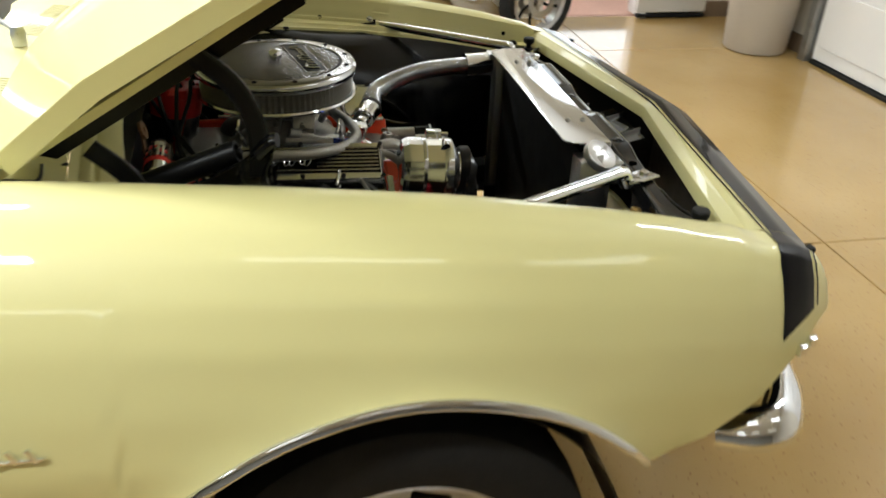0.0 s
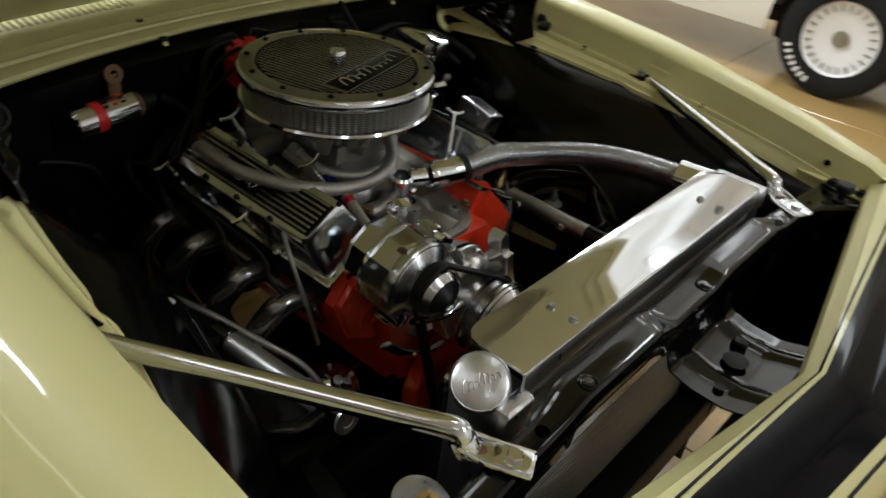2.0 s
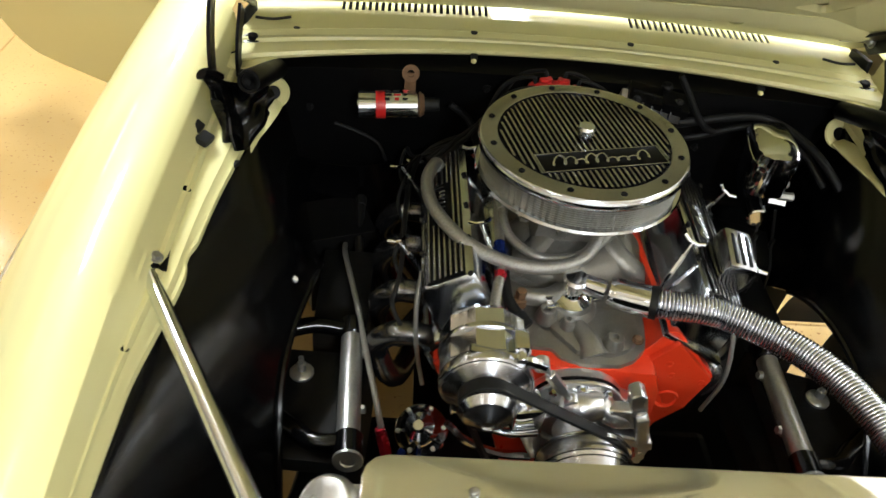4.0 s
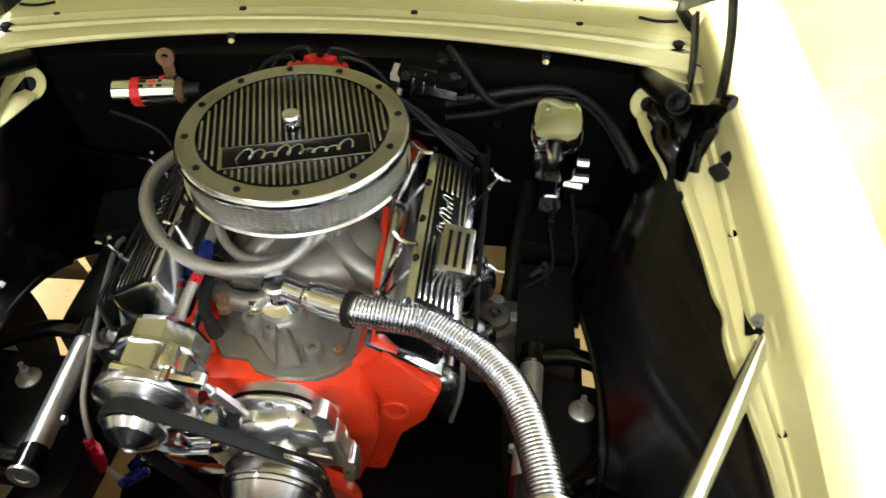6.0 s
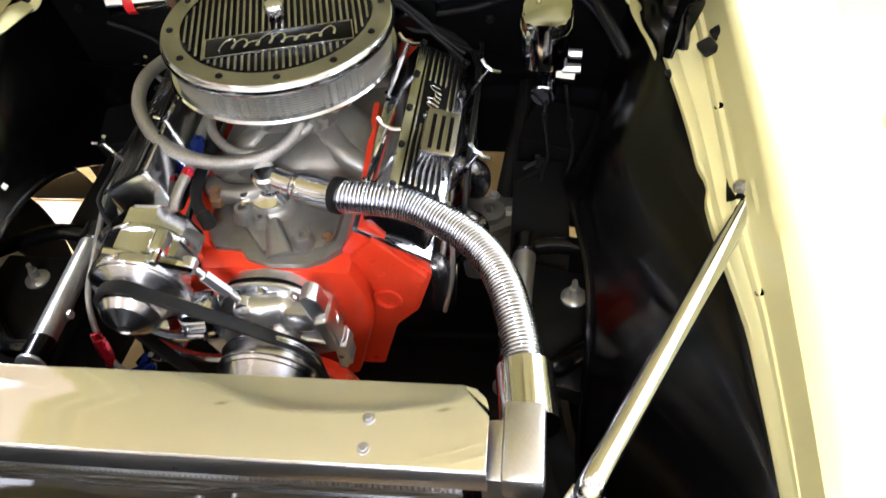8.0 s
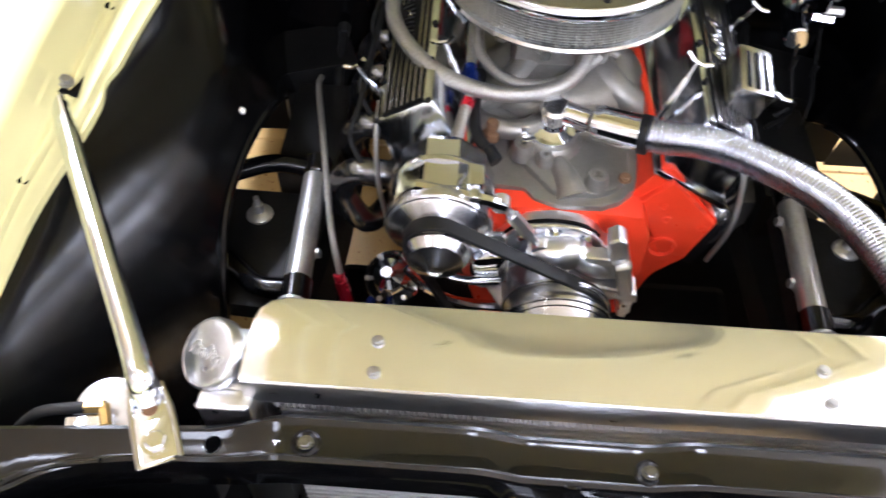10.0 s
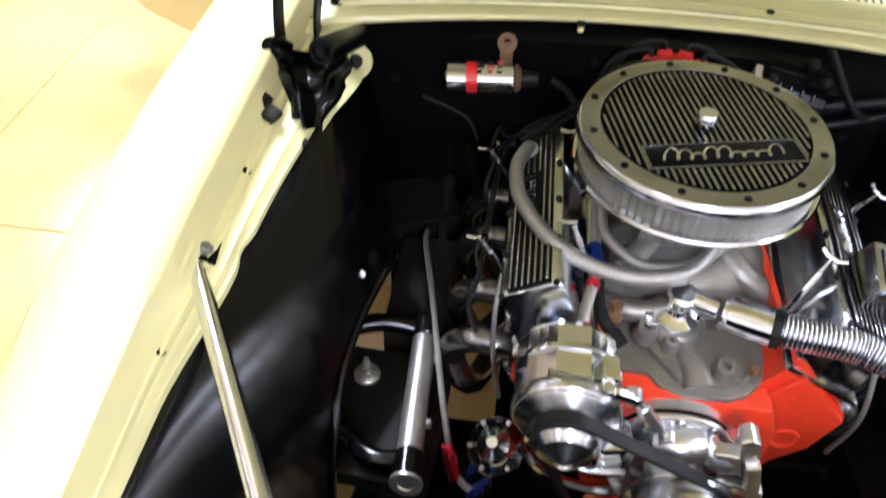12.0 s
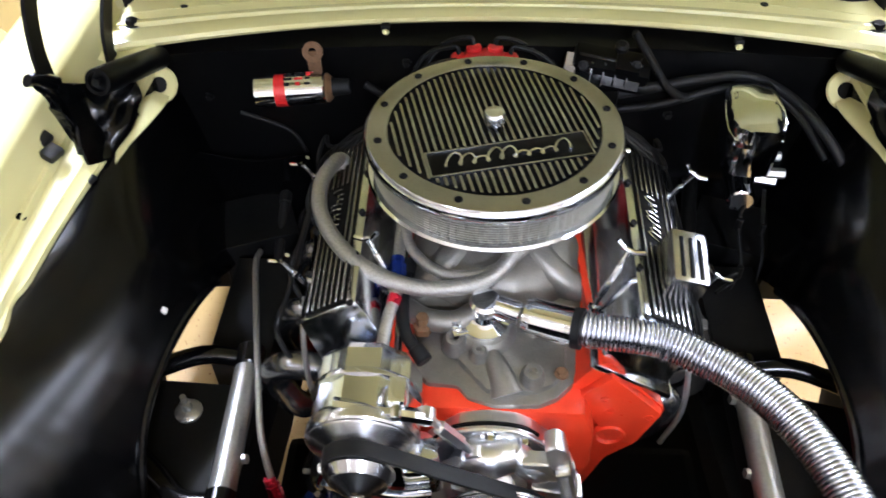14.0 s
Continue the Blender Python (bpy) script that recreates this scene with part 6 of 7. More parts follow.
# ---- headers: four primary tubes a side ----
for s in (-1, 1):
    hd = thing("exhaust_header", "silver ceramic-coated exhaust header tubes", "exhaust header", "exhaust headers", at=(s * 0.3, 0, 0.65))
    bm = B()
    box(bm, pose(s * 0.245, 0.0, 0.685, 5, s * 25, 0), 0.012, 0.46, 0.05, 0.004)
    part("flange", bm, HEADER, hd)
    bm = B()
    prism(bm, [(s * x, z) for x, z in ((0.236, 0.700), (0.2425, 0.707), (0.186, 0.775), (0.179, 0.768))], 0.472, pose(0, -0.24, 0, 90, 0, 0) @ Matrix.Scale(-1, 4, (0, 0, 1)), 0.0015)
    part("heat_shield", bm, DARK, hd, "dark heat shield along the head")
    for k, y in enumerate((-0.205, -0.1, 0.03, 0.135)):
        bm = B()
        if s < 0:
            run = [(-0.235, y, 0.7), (-0.275, y, 0.708), (-0.31, y + 0.005, 0.7), (-0.335, y + 0.025, 0.64), (-0.295, y + 0.05, 0.54), (-0.24, y * 0.4 + 0.16, 0.44), (-0.22, y * 0.2 + 0.2, 0.36)]
        else:  # on the driver's side the tubes hug the block beside the steering box
            r = (0.008, 0.055, 0.05, 0.02)[k]
            run = [(0.225, y - 0.03, 0.69), (0.236 + r * 0.5, y - 0.03, 0.694), (0.24 + r, y - 0.028, 0.678), (0.242 + r * 0.8, y - 0.01, 0.62), (0.235, y + 0.05, 0.52), (0.22, y * 0.4 + 0.2, 0.42)]
        tube(bm, run, 0.0215, 16, 6)
        part("primary_tube", bm, HEADER, hd)
    # spark plug leads tucked along the tubes
    for k, y in enumerate((-0.2, -0.09, 0.07, 0.18)):
        bm = B()
        tube(bm, [(s * 0.235, y, 0.665), (s * 0.275, y - 0.01, 0.7), (s * (0.297 - 0.013 * s), y + 0.01, 0.76), (s * (0.292 - 0.008 * s), y + 0.06, 0.79), (s * 0.27, 0.2, 0.8), (s * 0.1, 0.25, 0.86)], 0.004, 8, 6)
        part("plug_lead", bm, RUBBER, hd, "black plug lead")


# ---- radiator ----
rad = thing("radiator", "aluminium crossflow radiator with polished top panel", "radiator", at=(0, -0.65, 0.4))
bm = B()
poly = [(-0.333, -0.69), (0.352, -0.69), (0.352, -0.62)]
poly += [(0.322 + 0.03 * math.cos(radians(a)), -0.622 + 0.03 * math.sin(radians(a))) for a in (0, 30, 60, 90)]
poly += [(-0.303 - 0.03 * math.sin(radians(a)), -0.622 + 0.03 * math.cos(radians(a))) for a in (0, 30, 60, 90)]
prism(bm, poly, 0.004, pose(0, 0, 0.9065), 0.001)
panel = part("top_panel", bm, MIRROR_ALU, rad, "bright polished aluminium cover panel")
bm = B()
box(bm, pose(0.01, -0.69, 0.891), 0.685, 0.004, 0.036, 0.001)
part("panel_lip", bm, SATIN_ALU, rad)
for x in (-0.205, 0.228):
    for y in (-0.638, -0.673):
        bolt(rad, (x, y, 0.9115), (0, 0, 1), 0.0048, 0.004, STEEL, "panel_screw")
bm = B()
box(bm, pose(0.01, -0.655, 0.62), 0.64, 0.045, 0.52, 0.003)
part("core_body", bm, DARK, rad)
for k in range(42):
    part("fin", box(B(), pose(0.01, -0.679, 0.372 + 0.0118 * k), 0.63, 0.003, 0.0058), FIN_ALU, rad, smooth=False)
# folded fins just under the panel's lip
for z in (0.872, 0.8615):
    bm = B()
    rows = [[bm.verts.new((-0.305 + 0.003 * k, y, z + 0.0035 * (-1) ** k)) for y in (-0.69, -0.68)] for k in range(211)]
    fs = [bm.faces.new((a[0], b[0], b[1], a[1])) for a, b in zip(rows, rows[1:])]
    bmesh.ops.solidify(bm, geom=fs, thickness=0.0008)
    part("folded_fin", bm, FIN_ALU, rad, smooth=False)
for s, x in ((-1, -0.345), (1, 0.375)):
    part("side_tank", box(B(), pose(x, -0.65, 0.62), 0.06, 0.075, 0.53, 0.012), SATIN_ALU, rad, "welded aluminium side tank")
part("hose_inlet", box(B(), pose(0.388, -0.642, 0.872), 0.045, 0.095, 0.04, 0.008), SATIN_ALU, rad)
bm = B()
box(bm, pose(-0.35, -0.677, 0.856), 0.054, 0.056, 0.05, 0.006)
cyl(bm, (-0.352, -0.66, 0.88), (-0.366, -0.654, 0.893), 0.023)
part("filler_neck", bm, SATIN_ALU, rad)
bm = B()
for k in range(10):
    lathe(bm, [(0.0, -0.002), (0.0034, -0.001), (0.0036, 0.0006), (0.002, 0.0018), (0.0, 0.002)], pose(-0.3735 + 0.0048 * k, -0.7045, 0.8795, 45, 0, 0), 8)
part("weld_bead", bm, SATIN_ALU, rad, "rippled weld bead")
CM = frame_matrix((-0.372, -0.657, 0.9), (-0.5, -0.33, 0.8), (0, 1, 0))
bm = B()
lathe(bm, [(0, -0.016), (0.034, -0.016), (0.0365, -0.013), (0.0365, -0.002), (0.034, 0.0015), (0.0325, 0.001), (0.031, 0.002), (0, 0.0025)], CM, 56, lambda k: 0.0004 * (k % 2))
cap = part("cap", bm, SATIN_ALU, rad, "round polished aluminium cap")
bm = loops_of_script(CM @ pose(0, 0, 0, 0, 0, -30) @ pose(0.0, -0.006, 0.0025), 0.046, (0.014, 0.01, 0.008, 0.015, 0.012, 0.008, 0.008), 0.0011)
part("logo_mark", bm, STEEL, cap, "engraved plain strokes")

# ---- chrome braces from the fenders to the core support ----
for s in (-1, 1):
    st = thing("fender_brace", "chrome tubular fender brace with flattened ends", "brace", "fender braces", at=(s * 0.5, -0.5, 0.9))
    # the driver's brace ends farther out on the core support
    a = Vector((s * 0.652, -0.315, 0.906))
    eye = Vector((-0.426, -0.703, 0.8655)) if s < 0 else Vector((0.446, -0.703, 0.8635))
    way = Vector((-s * 0.44, -0.898, 0))
    b = eye - way * 0.03 + Vector((0, 0, 0.022))
    bm = B()
    pts = [(s * 0.66, -0.285, 0.912), (s * 0.657, -0.3, 0.91), a, a.lerp(b, 0.15), a.lerp(b, 0.5), a.lerp(b, 0.85), b, eye - way * 0.02 + Vector((0, 0, 0.01)), eye - way * 0.011 + Vector((0, 0, -0.004))]
    tube(bm, pts, lambda u: lerp([(0, 0.01), (0.1, 0.0105), (0.22, 0.0125), (0.65, 0.0135), (0.78, 0.0145), (0.9, 0.0165), (1, 0.017)], u), 18, 5)
    part("brace_tube", bm, CHROME, st)
    # the end is pressed flat, with an eye, raised edges and a bolt through a square pad
    fm = frame_matrix(eye, (-s * 0.06, 0, 1), way)
    bm = B()
    prism(bm, [(-0.016, -0.022), (0.016, -0.022), (0.0205, 0.014), (0.0205, 0.064), (-0.0205, 0.064), (-0.0205, 0.014)], 0.004, fm @ pose(0, 0, -0.002), 0.001)
    for d in (-1, 1):
        tube(bm, [fm @ Vector((d * 0.015, -0.02, 0.008)), fm @ Vector((d * 0.0185, 0.002, 0.004)), fm @ Vector((d * 0.0195, 0.02, 0.001)), fm @ Vector((d * 0.0195, 0.063, 0.0005))], 0.003, 8, 4)
    part("foot_plate", bm, CHROME, st)
    part("square_pad", box(B(), fm @ pose(0, 0.039, 0.002), 0.033, 0.044, 0.004, 0.001), CHROME, st)
    part("eye_hole", lathe(B(), [(0, 0.0022), (0.0045, 0.0022), (0.0065, 0.003), (0.008, 0.002)], fm @ pose(0, 0.003, 0), 16), RUST, st, "brown hole in the flattened end")
    bolt(st, fm @ Vector((0, 0.041, 0.003)), fm.to_3x3() @ Vector((0, 0, 1)), 0.0105, 0.007)
    bm = B()
    box(bm, pose(s * 0.652, -0.28, 0.917, 0, -s * 22, -s * 8), 0.036, 0.05, 0.004, 0.001)
    part("top_bracket", bm, SATIN_BLACK, st, "black mounting tab")
    bolt(st, (s * 0.65, -0.286, 0.921), (-s * 0.4, 0, 1), 0.008, 0.007, STEEL)

# ---- firewall: ignition coil, distributor, wiper motor, brake master cylinder ----
coil = thing("ignition_coil", "chrome ignition coil with red label bands", "ignition coil", at=(-0.33, 0.22, 0.9))
bm = B()
CA, CB = Vector((-0.402, 0.214, 0.9)), Vector((-0.283, 0.222, 0.905))
cyl(bm, CA, CB, 0.0265, seg=32)
part("can", bm, CHROME, coil)
for u0, u1, mt in ((0.3, 0.46, RED_PLASTIC),):
    bm = B()
    cyl(bm, CA.lerp(CB, u0), CA.lerp(CB, u1), 0.0269, seg=32, chamfer=0.01)
    part("label_band", bm, mt, coil)
cd = frame_matrix(CA.lerp(CB, 0.5), (CB - CA), (0, 0, 1))
rnd = random.Random(7)
for k in range(3):
    for j in range(8):
        a = radians(-20 + 21 * j)
        p = cd @ Matrix.Rotation(a, 4, "Z") @ pose(0.0269, 0, 0.0 + 0.017 * k + rnd.uniform(-0.002, 0.002))
        part("label_print", box(B(), p, 0.0012, rnd.uniform(0.003, 0.0065), rnd.uniform(0.007, 0.014), 0.0004), RUBBER if k == 0 else RED_PLASTIC if rnd.random() < 0.6 else RUBBER, coil, "plain bar in place of print")
bm = B()
cyl(bm, CB, CB.lerp(CA, -0.09), 0.025, 0.021, seg=28)
part("terminal_end", bm, RUST, coil, "brown end cap")
bm = B()
cyl(bm, CB.lerp(CA, -0.08), CB.lerp(CA, -0.34), 0.015, 0.013, seg=20)
part("boot", bm, RUBBER, coil, "black rubber boot")
bm = B()
box(bm, pose(-0.302, 0.245, 0.935), 0.022, 0.004, 0.05, 0.001)
lathe(bm, [(0.007, -0.003), (0.017, -0.003), (0.017, 0.003), (0.007, 0.003), (0.007, -0.003)], frame_matrix((-0.302, 0.243, 0.96), (0, -1, 0.3), (0, 0, 1)), 20)
part("clamp", bm, RUST, coil, "brown metal clamp bracket")

dist = thing("distributor", "red distributor cap with black leads", "distributor", at=(-0.023, 0.225, 0.8))
DM = pose(-0.02, 0.222, 0.895, 8, 0, 0)
bm = B()
lathe(bm, [(0.035, -0.14), (0.04, -0.06), (0.052, -0.05), (0.056, 0.0)], DM, 32)
part("housing", bm, POLISHED, dist)
bm = B()
lathe(bm, [(0.058, 0.0), (0.06, 0.03), (0.055, 0.052), (0.045, 0.06), (0.02, 0.062), (0.012, 0.07), (0, 0.07)], DM, 40)
dcap = part("cap", bm, RED_PLASTIC, dist, "red plastic cap")
for k in range(8):
    q = DM @ Matrix.Rotation(2 * math.pi * (k + 0.5) / 8, 4, "Z")
    part("tower", cyl(B(), q @ Vector((0.044, 0, 0.045)), q @ Vector((0.046, 0, 0.066)), 0.0145, 0.0125, seg=14), RED_PLASTIC, dcap)
bm = B()
for k in range(5):
    box(bm, DM @ pose(-0.018 + 0.009 * k, -0.006, 0.0715), 0.006, 0.012, 0.002, 0.0005)
part("logo_mark", bm, WHITE_PLASTIC, dist, "plain white bars")
for k in range(8):
    q = DM @ Matrix.Rotation(2 * math.pi * (k + 0.5) / 8, 4, "Z")
    a = q @ Vector((0.044, 0, 0.07))
    s = -1 if a.x < -0.02 else 1
    bm = B()
    tube(bm, [a, a + Vector((s * 0.01, 0.004, 0.01)), a + Vector((s * 0.06, 0.005, -0.012)), (s * (0.14 + 0.008 * k), 0.2, 0.9 - 0.006 * k), (s * 0.26, 0.16 - 0.02 * (k % 4), 0.82)], 0.0042, 8, 6)
    part("plug_lead", bm, RUBBER, dist, "black plug lead")

wm = thing("wiper_motor", "black wiper motor on the firewall", "wiper motor", at=(0.19, 0.25, 0.92))
bm = B()
box(bm, pose(0.185, 0.24, 0.935, 20, 8, -8), 0.125, 0.05, 0.05, 0.008)
box(bm, pose(0.21, 0.228, 0.945, 20, 8, -8), 0.04, 0.04, 0.03, 0.004)
cyl(bm, (0.15, 0.235, 0.86), (0.155, 0.205, 0.85), 0.03)
box(bm, pose(0.165, 0.25, 0.87, 10, 0, 0), 0.08, 0.04, 0.07, 0.01)
part("motor_case", bm, SATIN_BLACK, wm)
bm = B()
box(bm, pose(0.12, 0.238, 0.945, 20, 8, -8), 0.02, 0.03, 0.022, 0.004)
cyl(bm, (0.122, 0.225, 0.925), (0.118, 0.215, 0.905), 0.008)
part("connector", bm, BIN, wm, "beige plug")
part("cover_plate", box(B(), pose(0.18, 0.22, 0.94, 60, 8, -8), 0.105, 0.045, 0.006, 0.002), GLOSS_BLACK, wm)
for k in range(4):
    part("cover_rib", box(B(), pose(0.15 + 0.02 * k, 0.213, 0.94, 60, 8, -8), 0.004, 0.04, 0.006, 0.001), GLOSS_BLACK, wm)
for x in (0.138, 0.222):
    bolt(wm, (x, 0.215, 0.955), (0, -1, 0.6), 0.006, 0.006, DARK)
part("pivot_bolt", lathe(B(), [(0, 0), (0.011, 0), (0.011, 0.008), (0.006, 0.012), (0, 0.012)], pose(0.2, 0.245, 0.968, 20, 0, 0), 16), DARK, wm)
part("plug", box(B(), pose(0.112, 0.222, 0.92, 20, 8, -8), 0.02, 0.022, 0.03, 0.003), RUBBER, wm)
part("loom", tube(B(), [(0.2, 0.222, 0.925), (0.23, 0.215, 0.915), (0.26, 0.215, 0.918)], 0.008, 10, 5), RUBBER, wm)
part("loom", tube(B(), [(0.118, 0.215, 0.905), (0.13, 0.21, 0.87), (0.16, 0.21, 0.84), (0.2, 0.215, 0.83)], 0.005, 8, 5), RUBBER, wm)

# black heater hoses and wiring along the firewall
for i, (r, pts) in enumerate(((0.0085, [(0.17, 0.25, 0.87), (0.25, 0.24, 0.895), (0.33, 0.24, 0.915), (0.41, 0.245, 0.918), (0.47, 0.215, 0.905), (0.51, 0.15, 0.888), (0.55, 0.09, 0.84), (0.565, 0.06, 0.78)]),
                              (0.007, [(0.2, 0.245, 0.85), (0.28, 0.235, 0.87), (0.36, 0.232, 0.9), (0.43, 0.235, 0.905), (0.49, 0.2, 0.88), (0.535, 0.14, 0.83)]),
                              (0.007, [(-0.22, 0.24, 0.9), (-0.18, 0.235, 0.87), (-0.16, 0.2, 0.83)]))):
    hz = thing("heater_hose", "black rubber hose clipped along the firewall", "hose", at=pts[0])
    part("hose_run", tube(B(), pts, r, 12, 8), RUBBER, hz)

cd = thing("wiring_conduit", "black corrugated wiring conduit on the firewall", "conduit", at=(0.213, 0.225, 1.009))
run = [(0.213, 0.225, 1.009), (0.24, 0.225, 0.969), (0.273, 0.22, 0.92), (0.297, 0.222, 0.897), (0.323, 0.235, 0.883)]
c = curve(run, 10)
part("sleeve", tube(B(), run, 0.0058, 10, 10), RUBBER, cd)
for k in range(1, len(c) - 1):
    d = (c[k + 1] - c[k - 1]).normalized()
    part("ridge", lathe(B(), [(0.005, -0.0014), (0.007, -0.0008), (0.007, 0.0008), (0.005, 0.0014)], frame_matrix(c[k], d, (0.3, 0.2, 0.9)), 12), RUBBER, cd)

ms = thing("brake_master_cylinder", "chrome brake master cylinder with flat capped reservoir", "master cylinder", at=(0.415, 0.2, 0.85))
MM = pose(0.406, 0.165, 0.846, 5, 0, -4)
BARREL = [(-0.033, 0.066), (0.033, 0.066), (0.041, 0.03), (0.0445, -0.01), (0.044, -0.04), (0.037, -0.062), (0.02, -0.071), (-0.02, -0.071), (-0.037, -0.062), (-0.044, -0.04), (-0.0445, -0.01), (-0.041, 0.03)]
bm = B()
prism(bm, [(x * 0.95, y * 0.95) for x, y in BARREL], 0.095, MM @ pose(0, -0.004, -0.012), 0.012)
cyl(bm, MM @ Vector((0, -0.08, -0.06)), MM @ Vector((0, 0.12, -0.06)), 0.022)
cyl(bm, MM @ Vector((0.02, -0.04, -0.04)), MM @ Vector((0.055, -0.045, -0.04)), 0.012, seg=6)
part("reservoir", bm, CHROME, ms)
bm = B()
prism(bm, BARREL, 0.012, MM @ pose(0, 0, 0.046), 0.004)
prism(bm, [(x * 0.72, y * 0.9 + 0.002) for x, y in BARREL], 0.01, MM @ pose(0, 0, 0.054), 0.003)
part("lid", bm, CHROME, ms, "chrome reservoir lid", smooth=False)
bm = B()
for y0 in (0.022, -0.002):
    loop = [(0.022, y0 - 0.022), (0.0, y0 - 0.004), (-0.012, y0 + 0.01), (-0.008, y0 + 0.022), (0.006, y0 + 0.022), (0.008, y0 + 0.01), (-0.004, y0 - 0.004), (-0.012, y0 - 0.012)]
    tube(bm, [MM @ Vector((x, y, 0.0605)) for x, y in loop], 0.0032, 8, 5)
part("logo_mark", bm, CREAM, ms, "plain raised cream strokes")
part("lid_rib", box(B(), MM @ pose(0, -0.05, 0.06), 0.046, 0.009, 0.004, 0.001), CHROME, ms)
for sx in (-1, 1):
    for sy in (-1, 1):
        bolt(ms, MM @ Vector((sx * (0.026 if sy > 0 else 0.03), sy * 0.054 - 0.002, 0.054)), MM.to_3x3() @ Vector((0, 0, 1)), 0.004, 0.003)
for y in (-0.01, -0.05):
    bm = B()
    cyl(bm, MM @ Vector((0.03, y, -0.02)), MM @ Vector((0.062, y, -0.02)), 0.0085, seg=6)
    part("line_nut", bm, STEEL, ms)
for i, pts in enumerate(([(0.44, 0.11, 0.79), (0.45, 0.09, 0.72), (0.455, 0.06, 0.66), (0.42, 0.0, 0.6)], [(0.41, 0.1, 0.79), (0.405, 0.08, 0.74), (0.41, 0.03, 0.68), (0.36, -0.02, 0.68)],
                         [(0.37, -0.01, 0.7), (0.395, 0.0, 0.71), (0.405, 0.02, 0.69), (0.4, 0.03, 0.62)])):
    bl = thing("brake_line", "thin steel brake line", "brake line", at=pts[0])
    part("pipe", tube(B(), pts, 0.0032, 8, 8), DARK if i < 2 else RUBBER, bl)
    part("fitting", cyl(B(), Vector(pts[1]) + Vector((0, 0, 0.012)), Vector(pts[1]) - Vector((0, 0, 0.012)), 0.0058, seg=6), DARK, bl)
# steering box and shaft on the driver's side
IRON = material("grey_cast_iron", (0.1, 0.095, 0.088), 0.5, 0.6, grain=(300, 0.4), bump=0.0008, stain=(18, 0.4))
sb = thing("steering_box", "cast steering box with bolted top cover", "steering box", at=(0.31, -0.05, 0.6))
bm = B()
box(bm, pose(0.315, -0.05, 0.565, 10, 0, 0), 0.1, 0.13, 0.1, 0.02)
prism(bm, [(0.27, -0.08), (0.305, -0.105), (0.355, -0.075), (0.36, -0.03), (0.325, 0.005), (0.275, -0.02)], 0.014, pose(0, 0, 0.615), 0.004)
lathe(bm, [(0.03, 0), (0.028, 0.01), (0.02, 0.014), (0.012, 0.014), (0.011, 0.008), (0.006, 0.008), (0.005, 0.02), (0, 0.02)], pose(0.312, -0.05, 0.629), 24)
part("box_casting", bm, IRON, sb)
for x, y in ((0.3, -0.09), (0.347, -0.045), (0.318, -0.005)):
    bolt(sb, (x, y, 0.63), (0, 0, 1), 0.008, 0.007, STEEL)
bm = B()
cyl(bm, (0.33, 0.0, 0.6), (0.37, 0.27, 0.68), 0.014)
part("steering_shaft", bm, DARK, sb)

